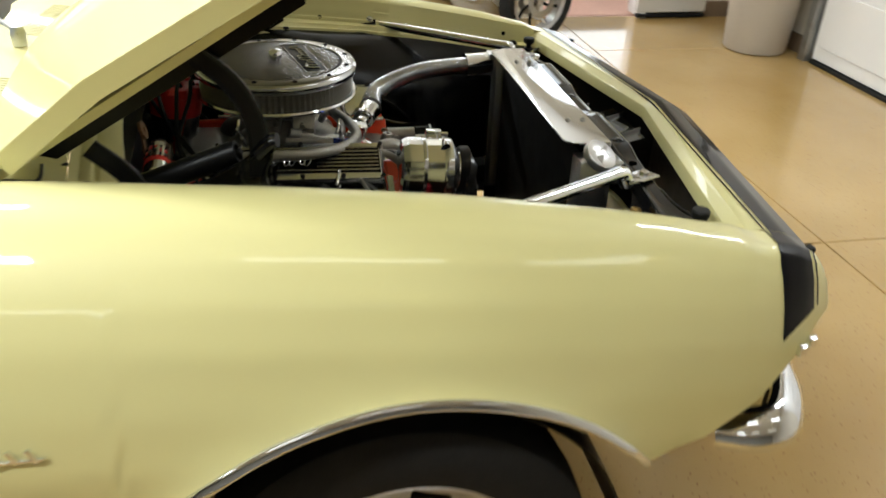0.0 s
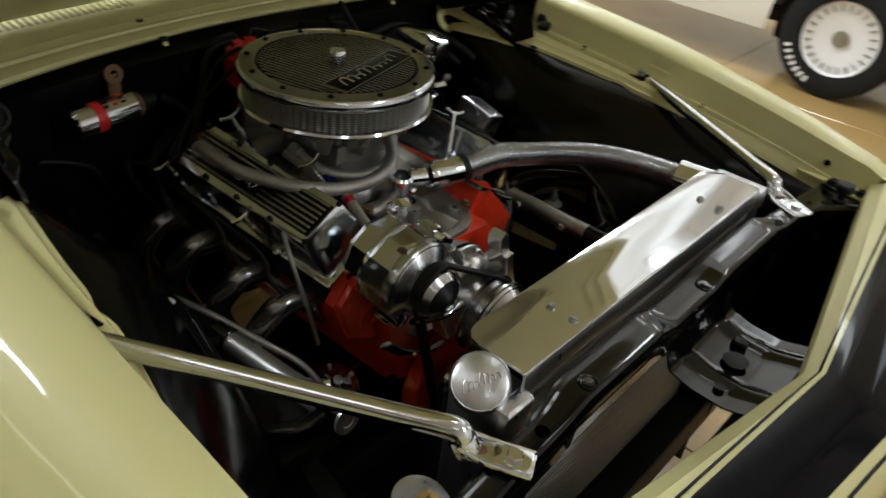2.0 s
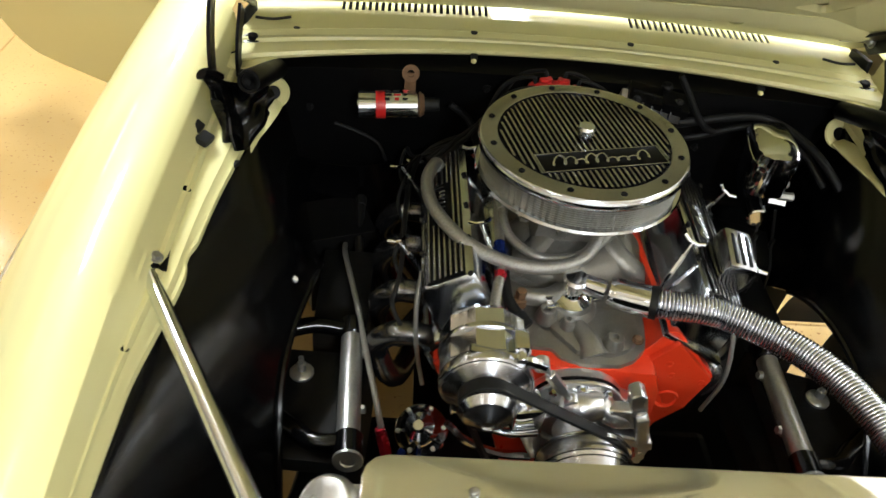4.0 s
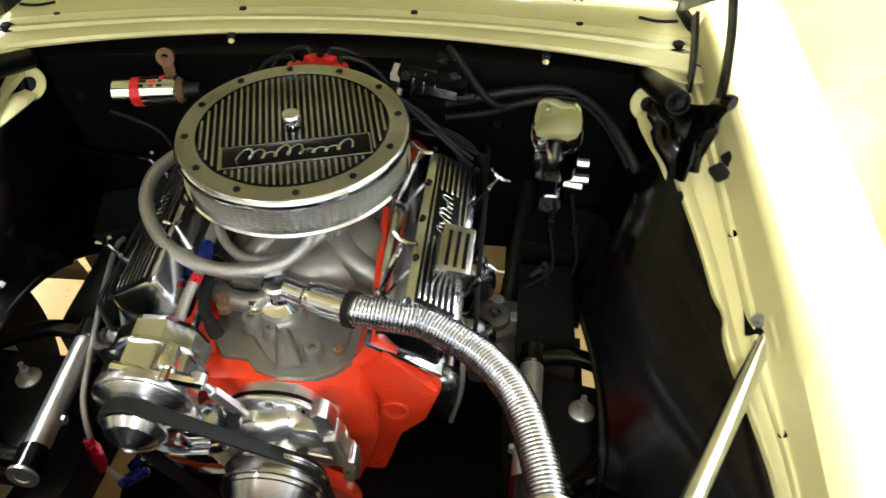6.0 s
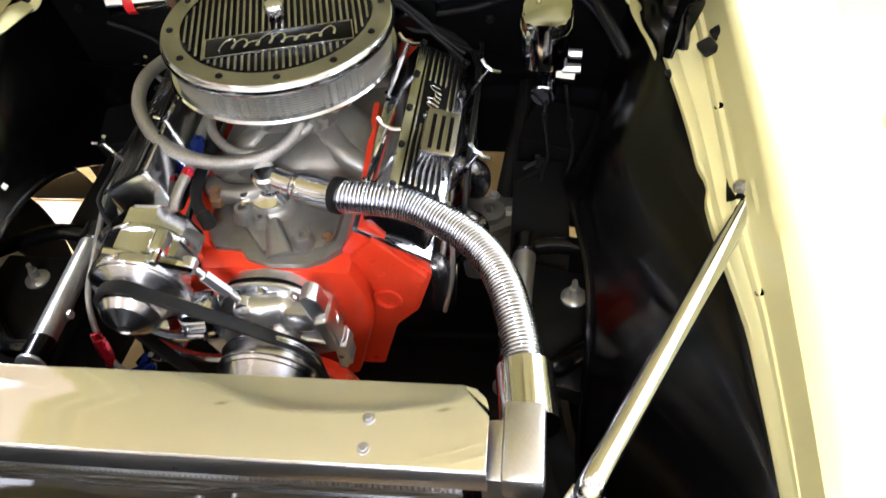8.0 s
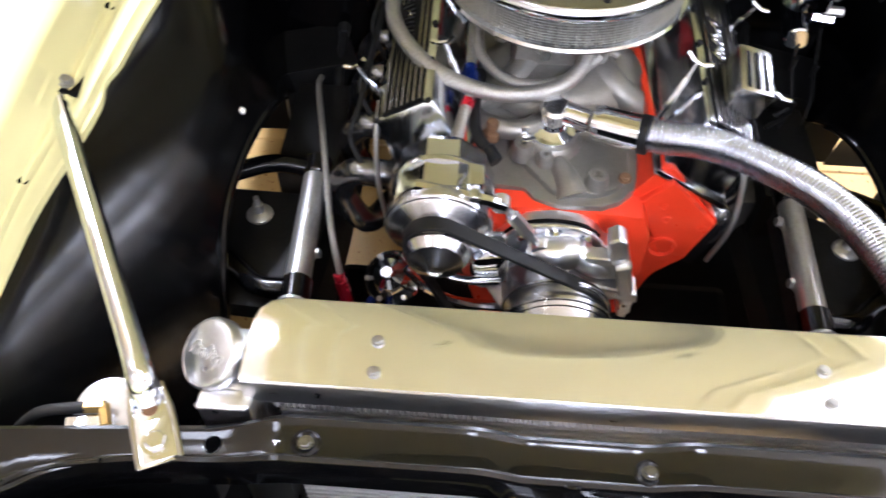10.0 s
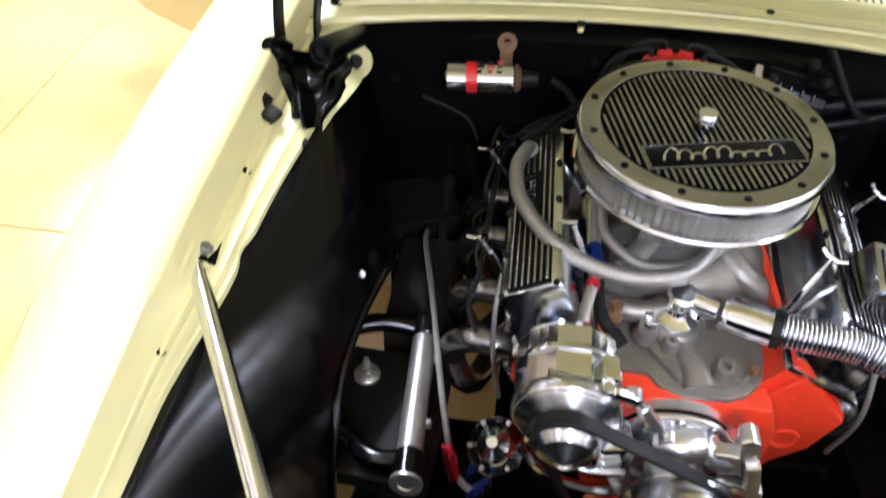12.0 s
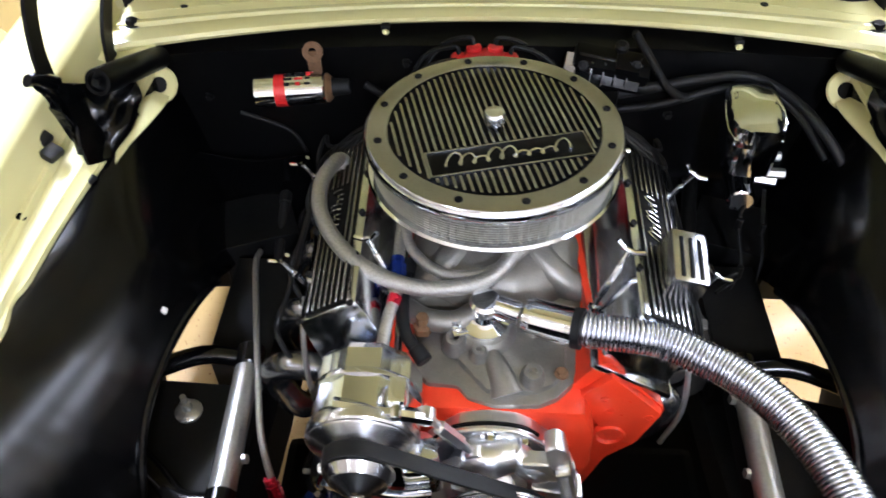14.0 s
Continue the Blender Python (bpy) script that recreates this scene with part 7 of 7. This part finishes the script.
# ---- hood hinges ----
for s in (-1, 1):
    hg = thing("hood_hinge", "black sprung hood hinge with two curved arms", "hinge", "hood hinges", at=(s * 0.61, 0.1, 0.95))
    # a pressed plate that leans from the gutter's outer edge down to its inner one
    side = Matrix(((0, s * 0.3, s, s * 0.302), (1, 0, 0, 0), (0, 1, 0, 0), (0, 0, 0, 1)))
    bm = B()
    prism(bm, [(0.0, 1.052), (0.022, 1.044), (0.05, 1.02), (0.096, 0.992), (0.17, 0.972), (0.19, 0.94), (0.178, 0.925), (0.133, 0.896), (0.085, 0.887), (0.041, 0.9), (0.0, 0.92), (-0.03, 0.937), (-0.02, 0.962), (0.002, 0.985), (0.012, 1.02)], 0.005, side, 0.0015)
    plate = part("base_plate", bm, GLOSS_BLACK, hg)
    bm = B()
    tube(bm, [(s * 0.632, -0.012, 1.066), (s * 0.626, 0.0, 1.06), (s * 0.618, 0.02, 1.04)], lambda u: 0.012 + 0.004 * u, 12, 5, 0.6)
    part("horn_tip", bm, GLOSS_BLACK, plate)
    # crumpled black cover that hangs over the hinge plate
    def drape(u, v):
        top = Vector((lerp([(0, 0.634), (0.3, 0.618), (0.6, 0.59), (1, 0.553)], u), lerp([(0, -0.006), (0.3, 0.045), (0.6, 0.085), (1, 0.13)], u), lerp([(0, 1.06), (0.25, 1.03), (0.6, 1.0), (1, 0.985)], u)))
        low = Vector((lerp([(0, 0.622), (0.4, 0.6), (0.7, 0.578), (1, 0.548)], u), lerp([(0, 0.005), (0.4, -0.01), (0.7, 0.02), (1, 0.09)], u), lerp([(0, 1.0), (0.25, 0.945), (0.45, 0.915), (0.7, 0.915), (1, 0.94)], u)))
        p = top.lerp(low, v)
        lump = 0.007 * math.sin(9 * u + 5 * v) * math.sin(4 * v + 2 * u) + 0.004 * math.sin(17 * u - 9 * v + 1)
        return Vector((s * (p.x - lump), p.y - lump * 0.6, p.z + lump * 0.5))
    bm = B()
    sheet(bm, drape, 30, 22, 0.004)
    part("cover", bm, GLOSS_BLACK, hg, "crumpled gloss black cover over the hinge plate")
    q = frame_matrix((s * 0.573, 0.052, 1.023), (s * -0.1, 0.93, -0.35), (0, 0, 1))
    bm = B()
    lathe(bm, [(0.0, 0.012), (0.014, 0.01), (0.0145, 0.0), (0.0195, 0.0), (0.0205, 0.004), (0.0202, 0.1), (0.0185, 0.19), (0.012, 0.196), (0, 0.196)], q, 28)
    part("spring_sleeve", bm, SATIN_BLACK, hg, "black spring sleeve")
    part("spring_end", lathe(B(), [(0, 0), (0.006, 0), (0.006, 0.012), (0, 0.012)], q @ pose(0, 0, -0.006), 12), DARK, hg)
    for arc in ([(0.02, 1.0), (0.016, 1.05), (0.022, 1.1), (0.05, 1.155), (0.105, 1.205)], [(0.2, 0.955), (0.205, 0.99), (0.222, 1.02), (0.262, 1.06)]):
        pts = curve([(0, y, z) for y, z in arc], 5)
        bm = B()
        rings = []
        for k, p in enumerate(pts):
            d = (pts[min(k + 1, len(pts) - 1)] - pts[max(k - 1, 0)]).normalized()
            n = Vector((0, -d.z, d.y)) * 0.0155
            rings.append([bm.verts.new((s * (0.618 + e), (p + n * g).y, (p + n * g).z)) for e, g in ((0.0, -1), (0.006, -1), (0.003, -0.6), (0.003, 0.6), (0.006, 1), (0.0, 1))])
        for ra, rb in zip(rings, rings[1:]):
            for j in range(6):
                bm.faces.new((ra[j], rb[j], rb[(j + 1) % 6], ra[(j + 1) % 6]))
        bm.faces.new(rings[0]), bm.faces.new(rings[-1][::-1])
        bmesh.ops.recalc_face_normals(bm, faces=bm.faces)
        part("arm", bm, SATIN_BLACK, hg, smooth=False)
    bm = B()
    prism(bm, [(0, -0.035), (0.44, -0.03), (0.46, 0.0), (0.45, 0.014), (-0.03, 0.014), (-0.035, 0.0)], 0.006, Matrix(((0, 0, s, s * 0.606), (-0.866, 0.5, 0, 0.33), (0.5, 0.866, 0, 1.07), (0, 0, 0, 1))), 0.001)
    box(bm, Matrix(((0, 0, s, s * 0.596), (-0.866, 0.5, 0, 0.33), (0.5, 0.866, 0, 1.07), (0, 0, 0, 1))) @ pose(0.21, -0.008, -0.018 * 1), 0.46, 0.006, 0.05, 0.001)
    part("hood_plate", bm, SATIN_BLACK, hg)
    bolt(hg, (s * 0.6, 0.31, 1.068), (-s, 0, 0.1), 0.009, 0.008, STEEL)
# ---- horn, fuel pump, plumbing ----
hn = thing("horn", "round chrome horn behind the core support", "horn", at=(-0.49, -0.68, 0.8))
HM = frame_matrix((-0.49, -0.684, 0.81), (0.1, -0.3, 0.95), (1, 0, 0))
bm = B()
lathe(bm, [(0, -0.02), (0.016, -0.02), (0.022, -0.006), (0.034, -0.002), (0.0365, 0.002), (0.03, 0.004), (0.012, 0.0045), (0, 0.006)], HM, 40)
part("disc", bm, SATIN_ALU, hn)
bm = B()
box(bm, pose(-0.503, -0.708, 0.815, 15, 0, 8), 0.045, 0.03, 0.016, 0.003)
part("terminal_box", bm, CHROME, hn)
bm = B()
tube(bm, [(-0.506, -0.69, 0.83), (-0.526, -0.693, 0.83), (-0.556, -0.697, 0.824), (-0.585, -0.706, 0.8), (-0.6, -0.712, 0.775)], 0.0065, 10, 6)
part("lead", bm, RUBBER, hn, "black lead")
bm = B()
cyl(bm, (-0.508, -0.69, 0.83), (-0.488, -0.688, 0.83), 0.0075, seg=6)
cyl(bm, (-0.49, -0.686, 0.831), (-0.482, -0.706, 0.824), 0.0065, seg=6)
part("elbow", bm, BRASS, hn, "brass elbow")
part("terminal_screw", cyl(B(), (-0.529, -0.712, 0.812), (-0.536, -0.714, 0.811), 0.006, seg=8), BRASS, hn, "brass terminal screw")

fp = thing("fuel_pump", "chrome mechanical fuel pump", "fuel pump", at=(-0.245, -0.275, 0.5))
FM = pose(-0.245, -0.275, 0.535, 25, -10, 0)
bm = B()
lathe(bm, [(0, -0.05), (0.025, -0.05), (0.03, -0.01), (0.046, -0.004), (0.048, 0.0), (0.046, 0.006), (0.038, 0.01), (0.03, 0.018), (0.026, 0.03), (0.012, 0.036), (0.009, 0.046), (0, 0.046)], FM, 40)
part("pump_body", bm, POLISHED, fp)
for k in range(6):
    q = FM @ Matrix.Rotation(k * math.pi / 3, 4, "Z")
    part("screw", cyl(B(), q @ Vector((0.041, 0, 0.004)), q @ Vector((0.041, 0, 0.012)), 0.0045, seg=6), STEEL, fp)
bm = B()
cyl(bm, FM @ Vector((-0.02, -0.02, 0.0)), FM @ Vector((-0.05, -0.05, -0.005)), 0.009, seg=6)
part("inlet", bm, BLUE_ANODISED, fp, "blue anodised fitting")

for name, lab, r, pts, ends in (
        ("braided_hose", "braided steel vent hose looping over the engine", 0.0115, [(-0.243, 0.085, 0.855), (-0.248, 0.072, 0.87), (-0.262, 0.01, 0.878), (-0.252, -0.06, 0.875), (-0.21, -0.125, 0.866), (-0.155, -0.163, 0.857), (-0.09, -0.178, 0.851), (-0.02, -0.165, 0.853), (0.02, -0.13, 0.866), (0.032, -0.09, 0.89), (0.03, -0.06, 0.91)], ()),
        ("braided_hose", "thin braided steel hose under the air cleaner", 0.008, [(-0.13, -0.04, 0.872), (-0.122, -0.1, 0.856), (-0.075, -0.143, 0.846), (-0.01, -0.145, 0.852), (0.045, -0.11, 0.872), (0.058, -0.08, 0.9), (0.058, -0.06, 0.915)], ()),
        ("fuel_line", "braided fuel line with blue and red fittings", 0.0085, [(-0.135, -0.02, 0.86), (-0.136, -0.08, 0.855), (-0.137, -0.13, 0.85), (-0.136, -0.175, 0.842), (-0.145, -0.22, 0.83), (-0.15, -0.26, 0.81), (-0.15, -0.28, 0.77)], ((0.4, 0.07, BLUE_ANODISED, 0.0125), (0.56, 0.03, RED_ANODISED, 0.0098))),
        ("fuel_line", "braided steel fuel line down to the pump", 0.0052, [(-0.412, 0.085, 0.652), (-0.408, 0.04, 0.665), (-0.378, -0.09, 0.675), (-0.35, -0.215, 0.668), (-0.332, -0.29, 0.66), (-0.318, -0.33, 0.625), (-0.305, -0.352, 0.575), (-0.275, -0.36, 0.54), (-0.25, -0.33, 0.52)], ((0.72, 0.08, RED_ANODISED, 0.011), (0.93, 0.06, BLUE_ANODISED, 0.011))),
        ("rubber_hose", "black rubber hose beside the header", 0.009, [(-0.39, 0.22, 0.66), (-0.385, 0.1, 0.63), (-0.37, -0.02, 0.61), (-0.355, -0.02, 0.5), (-0.33, 0.05, 0.42), (-0.26, 0.05, 0.4)], ()),
        ("vacuum_hose", "black corrugated vacuum hose on the intake", 0.009, [(-0.125, -0.12, 0.83), (-0.128, -0.17, 0.822), (-0.122, -0.22, 0.812), (-0.1, -0.25, 0.8)], ()),
        ("dipstick", "steel dipstick tube beside the head", 0.004, [(-0.265, -0.17, 0.82), (-0.27, -0.2, 0.77), (-0.265, -0.23, 0.7), (-0.25, -0.24, 0.62)], ()),
        ("dipstick", "steel dipstick tube on the driver side", 0.004, [(0.262, -0.2, 0.80), (0.268, -0.23, 0.74), (0.266, -0.25, 0.68), (0.25, -0.25, 0.6)], ())):
    fl = thing(name, lab, name.replace("_", " "), at=pts[0])
    mat = {"braided_hose": BRAID, "fuel_line": BRAID, "dipstick": STEEL}.get(name, RUBBER)
    part("line", tube(B(), pts, r, 14, 10), mat, fl)
    c = curve(pts, 10)
    if name in ("braided_hose", "rubber_hose", "vacuum_hose"):
        for i, d in ((0, c[1] - c[0]), (len(c) - 1, c[-1] - c[-2])):
            d.normalize()
            part("ferrule", cyl(B(), c[i] - d * 0.012, c[i] + d * 0.012, r * 1.3, seg=14), STEEL if mat is BRAID else RUBBER, fl)
    for u, l, mt, rr in ends:
        i = int(u * (len(c) - 1))
        d = (c[min(i + 1, len(c) - 1)] - c[i]).normalized()
        bm = B()
        cyl(bm, c[i] - d * l * 0.25, c[i] + d * l * 0.25, rr, seg=6)
        cyl(bm, c[i] - d * l * 0.4, c[i] + d * l * 0.4, rr * 0.8, seg=12)
        part("fitting", bm, mt, fl)


# ---- neighbours on the showroom floor ----
mc = thing("motorcycle", "red motorcycle with chrome fork and alloy front wheel", "motorcycle", at=(3.55, -1.73, 0))
WC = Vector((3.55, -1.73, 0.31))
mdir = Vector((0.42, -0.9, 0)).normalized()   # the way it faces
axle = Vector((0, 0, 1)).cross(mdir)
q = frame_matrix(WC, axle, (0, 0, 1))
fw = part("front_wheel", lathe(B(), [(0.0, -0.05), (0.03, -0.05), (0.03, 0.05), (0, 0.05)], q, 20), SATIN_ALU, mc)
part("tyre", lathe(B(), [(0.235, -0.045), (0.28, -0.055), (0.305, -0.035), (0.312, 0), (0.305, 0.035), (0.28, 0.055), (0.235, 0.045), (0.228, 0.0), (0.235, -0.045)], q, 56), TYRE, fw, "black motorcycle tyre")
part("rim", lathe(B(), [(0.205, -0.035), (0.24, -0.045), (0.242, 0.045), (0.205, 0.035), (0.205, -0.035)], q, 48), SATIN_ALU, fw, "bright alloy rim")
for k in range(9):
    bm = B()
    a = 2 * math.pi * k / 9
    tube(bm, [q @ Vector((0.025 * math.cos(a), 0.025 * math.sin(a), 0)), q @ Vector((0.12 * math.cos(a + 0.12), 0.12 * math.sin(a + 0.12), 0.012)), q @ Vector((0.21 * math.cos(a), 0.21 * math.sin(a), 0))], 0.011, 8, 3)
    part("spoke", bm, DARK if k % 3 else SATIN_ALU, fw)
for d in (-0.055, 0.055):
    bm = B()
    lathe(bm, [(0.075, d - 0.003), (0.12, d - 0.003), (0.12, d + 0.003), (0.075, d + 0.003), (0.075, d - 0.003)], q, 40)
    part("brake_disc", bm, STEEL, fw)
head = WC + Vector((0.24, -0.1, 0.62))
for d in (-0.085, 0.085):
    part("fork_leg", cyl(B(), WC + axle * d, head + axle * d, 0.026), CHROME, mc, "chrome fork leg")
# the guard's angle runs from the front over the top
side = 1 if (q.to_3x3() @ Vector((1, 0, 0))).dot(mdir) > 0 else -1
guard = lambda u, v: q @ Vector(((0.332 - 0.03 * (2 * v - 1) ** 4) * side * math.cos(radians(20 + 150 * u)), (0.332 - 0.03 * (2 * v - 1) ** 4) * math.sin(radians(20 + 150 * u)), 0.062 * (2 * v - 1)))
bm = B()
sheet(bm, guard, 30, 8, 0.004)
part("front_mudguard", bm, CRIMSON, mc, "red front mudguard")
bm = B()
mdir = Vector((-0.965, -0.26, 0)).normalized()   # the frame points away from the turned wheel
axle = Vector((0, 0, 1)).cross(mdir)
box(bm, Matrix.Translation(WC - mdir * 0.75 + Vector((0, 0, 0.12))) @ frame_matrix((0, 0, 0), (0, 0, 1), mdir), 0.3, 0.42, 0.42, 0.08)
ecase = part("engine_case", bm, DARK, mc, "black finned engine case")
for k in range(6):
    part("fin", box(B(), Matrix.Translation(WC - mdir * 0.66 + Vector((0, 0, 0.1 + 0.035 * k))) @ frame_matrix((0, 0, 0), (0, 0, 1), mdir), 0.34, 0.2, 0.012, 0.003), DARK, ecase)
bm = B()
for d in (-0.14, 0.14):
    tube(bm, [head + axle * d * 0.3, WC - mdir * 0.42 + axle * d + Vector((0, 0, 0.1)), WC - mdir * 0.6 + axle * d + Vector((0, 0, -0.14)), WC - mdir * 1.4 + axle * d * 1.3 + Vector((0, 0, -0.12))], 0.024, 10, 6)
part("exhaust_pipe", bm, CHROME, mc, "chrome exhaust pipes")
bm = B()
box(bm, Matrix.Translation(WC - mdir * 0.72 + Vector((0, 0, 0.56))) @ frame_matrix((0, 0, 0), (0, 0, 1), mdir), 0.3, 0.52, 0.22, 0.09, 0.8)
part("fuel_tank", bm, CRIMSON, mc, "red fuel tank")
for k, (f, d, z) in enumerate(((0.5, 0.12, 0.2), (0.5, -0.1, 0.26), (0.62, 0.17, 0.05), (0.58, -0.16, 0.0), (0.45, 0.02, 0.02))):
    p = WC - mdir * f + axle * d + Vector((0, 0, z))
    part("engine_cover", lathe(B(), [(0, 0), (0.06, 0), (0.066, 0.01), (0.06, 0.03), (0.03, 0.042), (0, 0.044)], frame_matrix(p, mdir + axle * (0.6 if d > 0 else -0.6), (0, 0, 1)), 24), CHROME if k % 2 else DARK, mc, "polished engine cover" if k % 2 else "")
bm = B()
box(bm, Matrix.Translation(WC - mdir * 1.2 + Vector((0, 0, 0.42))) @ frame_matrix((0, 0, 0), (0, 0, 1), mdir), 0.3, 0.5, 0.12, 0.05)
part("saddle", bm, RUBBER, mc)
bm = B()
tube(bm, [head + axle * 0.4 - mdir * 0.15 + Vector((0, 0, 0.2)), head + axle * 0.2 + Vector((0, 0, 0.22)), head + Vector((0, 0, 0.1)), head - axle * 0.2 + Vector((0, 0, 0.22)), head - axle * 0.4 - mdir * 0.15 + Vector((0, 0, 0.2))], 0.013, 10, 6)
lathe(bm, [(0, 0.1), (0.06, 0.08), (0.09, 0.0), (0.085, -0.02), (0, -0.02)], frame_matrix(head + mdir * 0.05 + Vector((0, 0, 0.05)), -mdir, (0, 0, 1)), 28)
part("handlebar", bm, CHROME, mc)
RW = WC - mdir * 1.5
q2 = frame_matrix(RW, axle, (0, 0, 1))
rw = part("rear_wheel", lathe(B(), [(0, -0.06), (0.2, -0.05), (0.2, 0.05), (0, 0.06)], q2, 32), SATIN_ALU, mc)
part("tyre", lathe(B(), [(0.2, -0.06), (0.27, -0.075), (0.305, -0.05), (0.312, 0), (0.305, 0.05), (0.27, 0.075), (0.2, 0.06)], q2, 48), TYRE, rw)

# white coupe parked beyond: its front half is in view
wc = thing("white_car", "white coupe with white turbine wheel covers and amber markers", "car", at=(4.2, 0.6, 0))
CX = 3.59


def white_low(y):
    """Lower edge of the white car's flank: sill, wheel arch and the rising front end."""
    z = lerp([(-1.15, 0.72), (-0.88, 0.55), (-0.82, 0.41), (-0.56, 0.37), (-0.555, 0.255), (-0.33, 0.25), (0.2, 0.27)], y)
    if abs(y - 0.03) < 0.4:
        z = max(z, 0.33 + math.sqrt(0.16 - (y - 0.03) ** 2))
    return z


def white_side(u, v):
    y = -1.15 + 3.2 * u
    z = white_low(y) + (0.92 - white_low(y)) * v
    h = (z - 0.2) / 0.72
    x = CX + 0.1 * (1 - math.sin(math.pi * min(1, h * 0.9 + 0.12)) ** 0.5) + 0.25 * max(0, (-0.62 - y) / 0.5) ** 2
    return Vector((x, y, z))


bm = B()
sheet(bm, white_side, 240, 24, 0.006)
part("body_side", bm, WHITE_PAINT, wc)
bm = B()
sheet(bm, lambda u, v: Vector((CX + 0.03 + 1.3 * u, -1.15 + 3.0 * v + 0.1 * (2 * u - 1) ** 2, 0.9 + 0.06 * math.sin(math.pi * u) + 0.02 * v)), 16, 16, 0.01)
part("hood", bm, WHITE_PAINT, wc)
bm = B()
box(bm, pose(CX + 0.7, -1.12, 0.52), 1.2, 0.1, 0.34, 0.04)
part("nose", bm, WHITE_PAINT, wc)
bm = B()
box(bm, pose(CX + 0.8, 0.9, 1.1), 1.1, 1.2, 0.4, 0.12, 0.8)
part("cabin_glass", bm, GLASS_DARK, wc, "dark side glass")
bm = B()
box(bm, pose(CX + 0.4, 0.4, 0.3), 0.2, 1.6, 0.1, 0.02)
box(bm, pose(CX + 0.55, 0.03, 0.45), 0.5, 0.9, 0.6, 0.05)
part("wheel_well", bm, DARK, wc)
q = frame_matrix((CX + 0.1, 0.03, 0.325), (-1, 0, 0), (0, 0, 1))
ww = part("wheel", lathe(B(), [(0, 0.06), (0.03, 0.062), (0.035, 0.05), (0.19, 0.07), (0.2, 0.085), (0.205, 0.06)], q, 40), WHITE_DOOR, wc, "white turbine wheel cover")
part("tyre", lathe(B(), [(0.2, -0.1), (0.27, -0.11), (0.315, -0.09), (0.322, 0), (0.315, 0.09), (0.27, 0.11), (0.205, 0.095)], q, 56), TYRE, ww, "black tyre with raised white sidewall strokes")
for k in range(24):
    p = q @ Matrix.Rotation(2 * math.pi * k / 24, 4, "Z")
    part("slot", box(B(), p @ pose(0.165, 0, 0.071), 0.035, 0.012, 0.006, 0.002), STEEL, ww)
part("hub_cap", lathe(B(), [(0.03, 0.05), (0.045, 0.066), (0, 0.068)], q, 20), STEEL, ww)
bm = B()
for k in range(7):
    p = q @ Matrix.Rotation(radians(200 + 8 * k), 4, "Z")
    box(bm, p @ pose(0.258, 0, 0.1115), 0.035, 0.018, 0.002, 0.0005)
part("sidewall_strokes", bm, WHITE_PLASTIC, ww, "plain white strokes on the sidewall")
for d in (0, 0.035):
    part("side_marker", box(B(), pose(CX + 0.033, -0.66, 0.6 + d), 0.02, 0.13, 0.018, 0.004), AMBER, wc, "amber side marker")
bm = B()
box(bm, pose(CX + 0.06, -0.46, 0.36), 0.012, 0.21, 0.22, 0.004)
part("splash_panel", bm, WHITE_PAINT, wc)
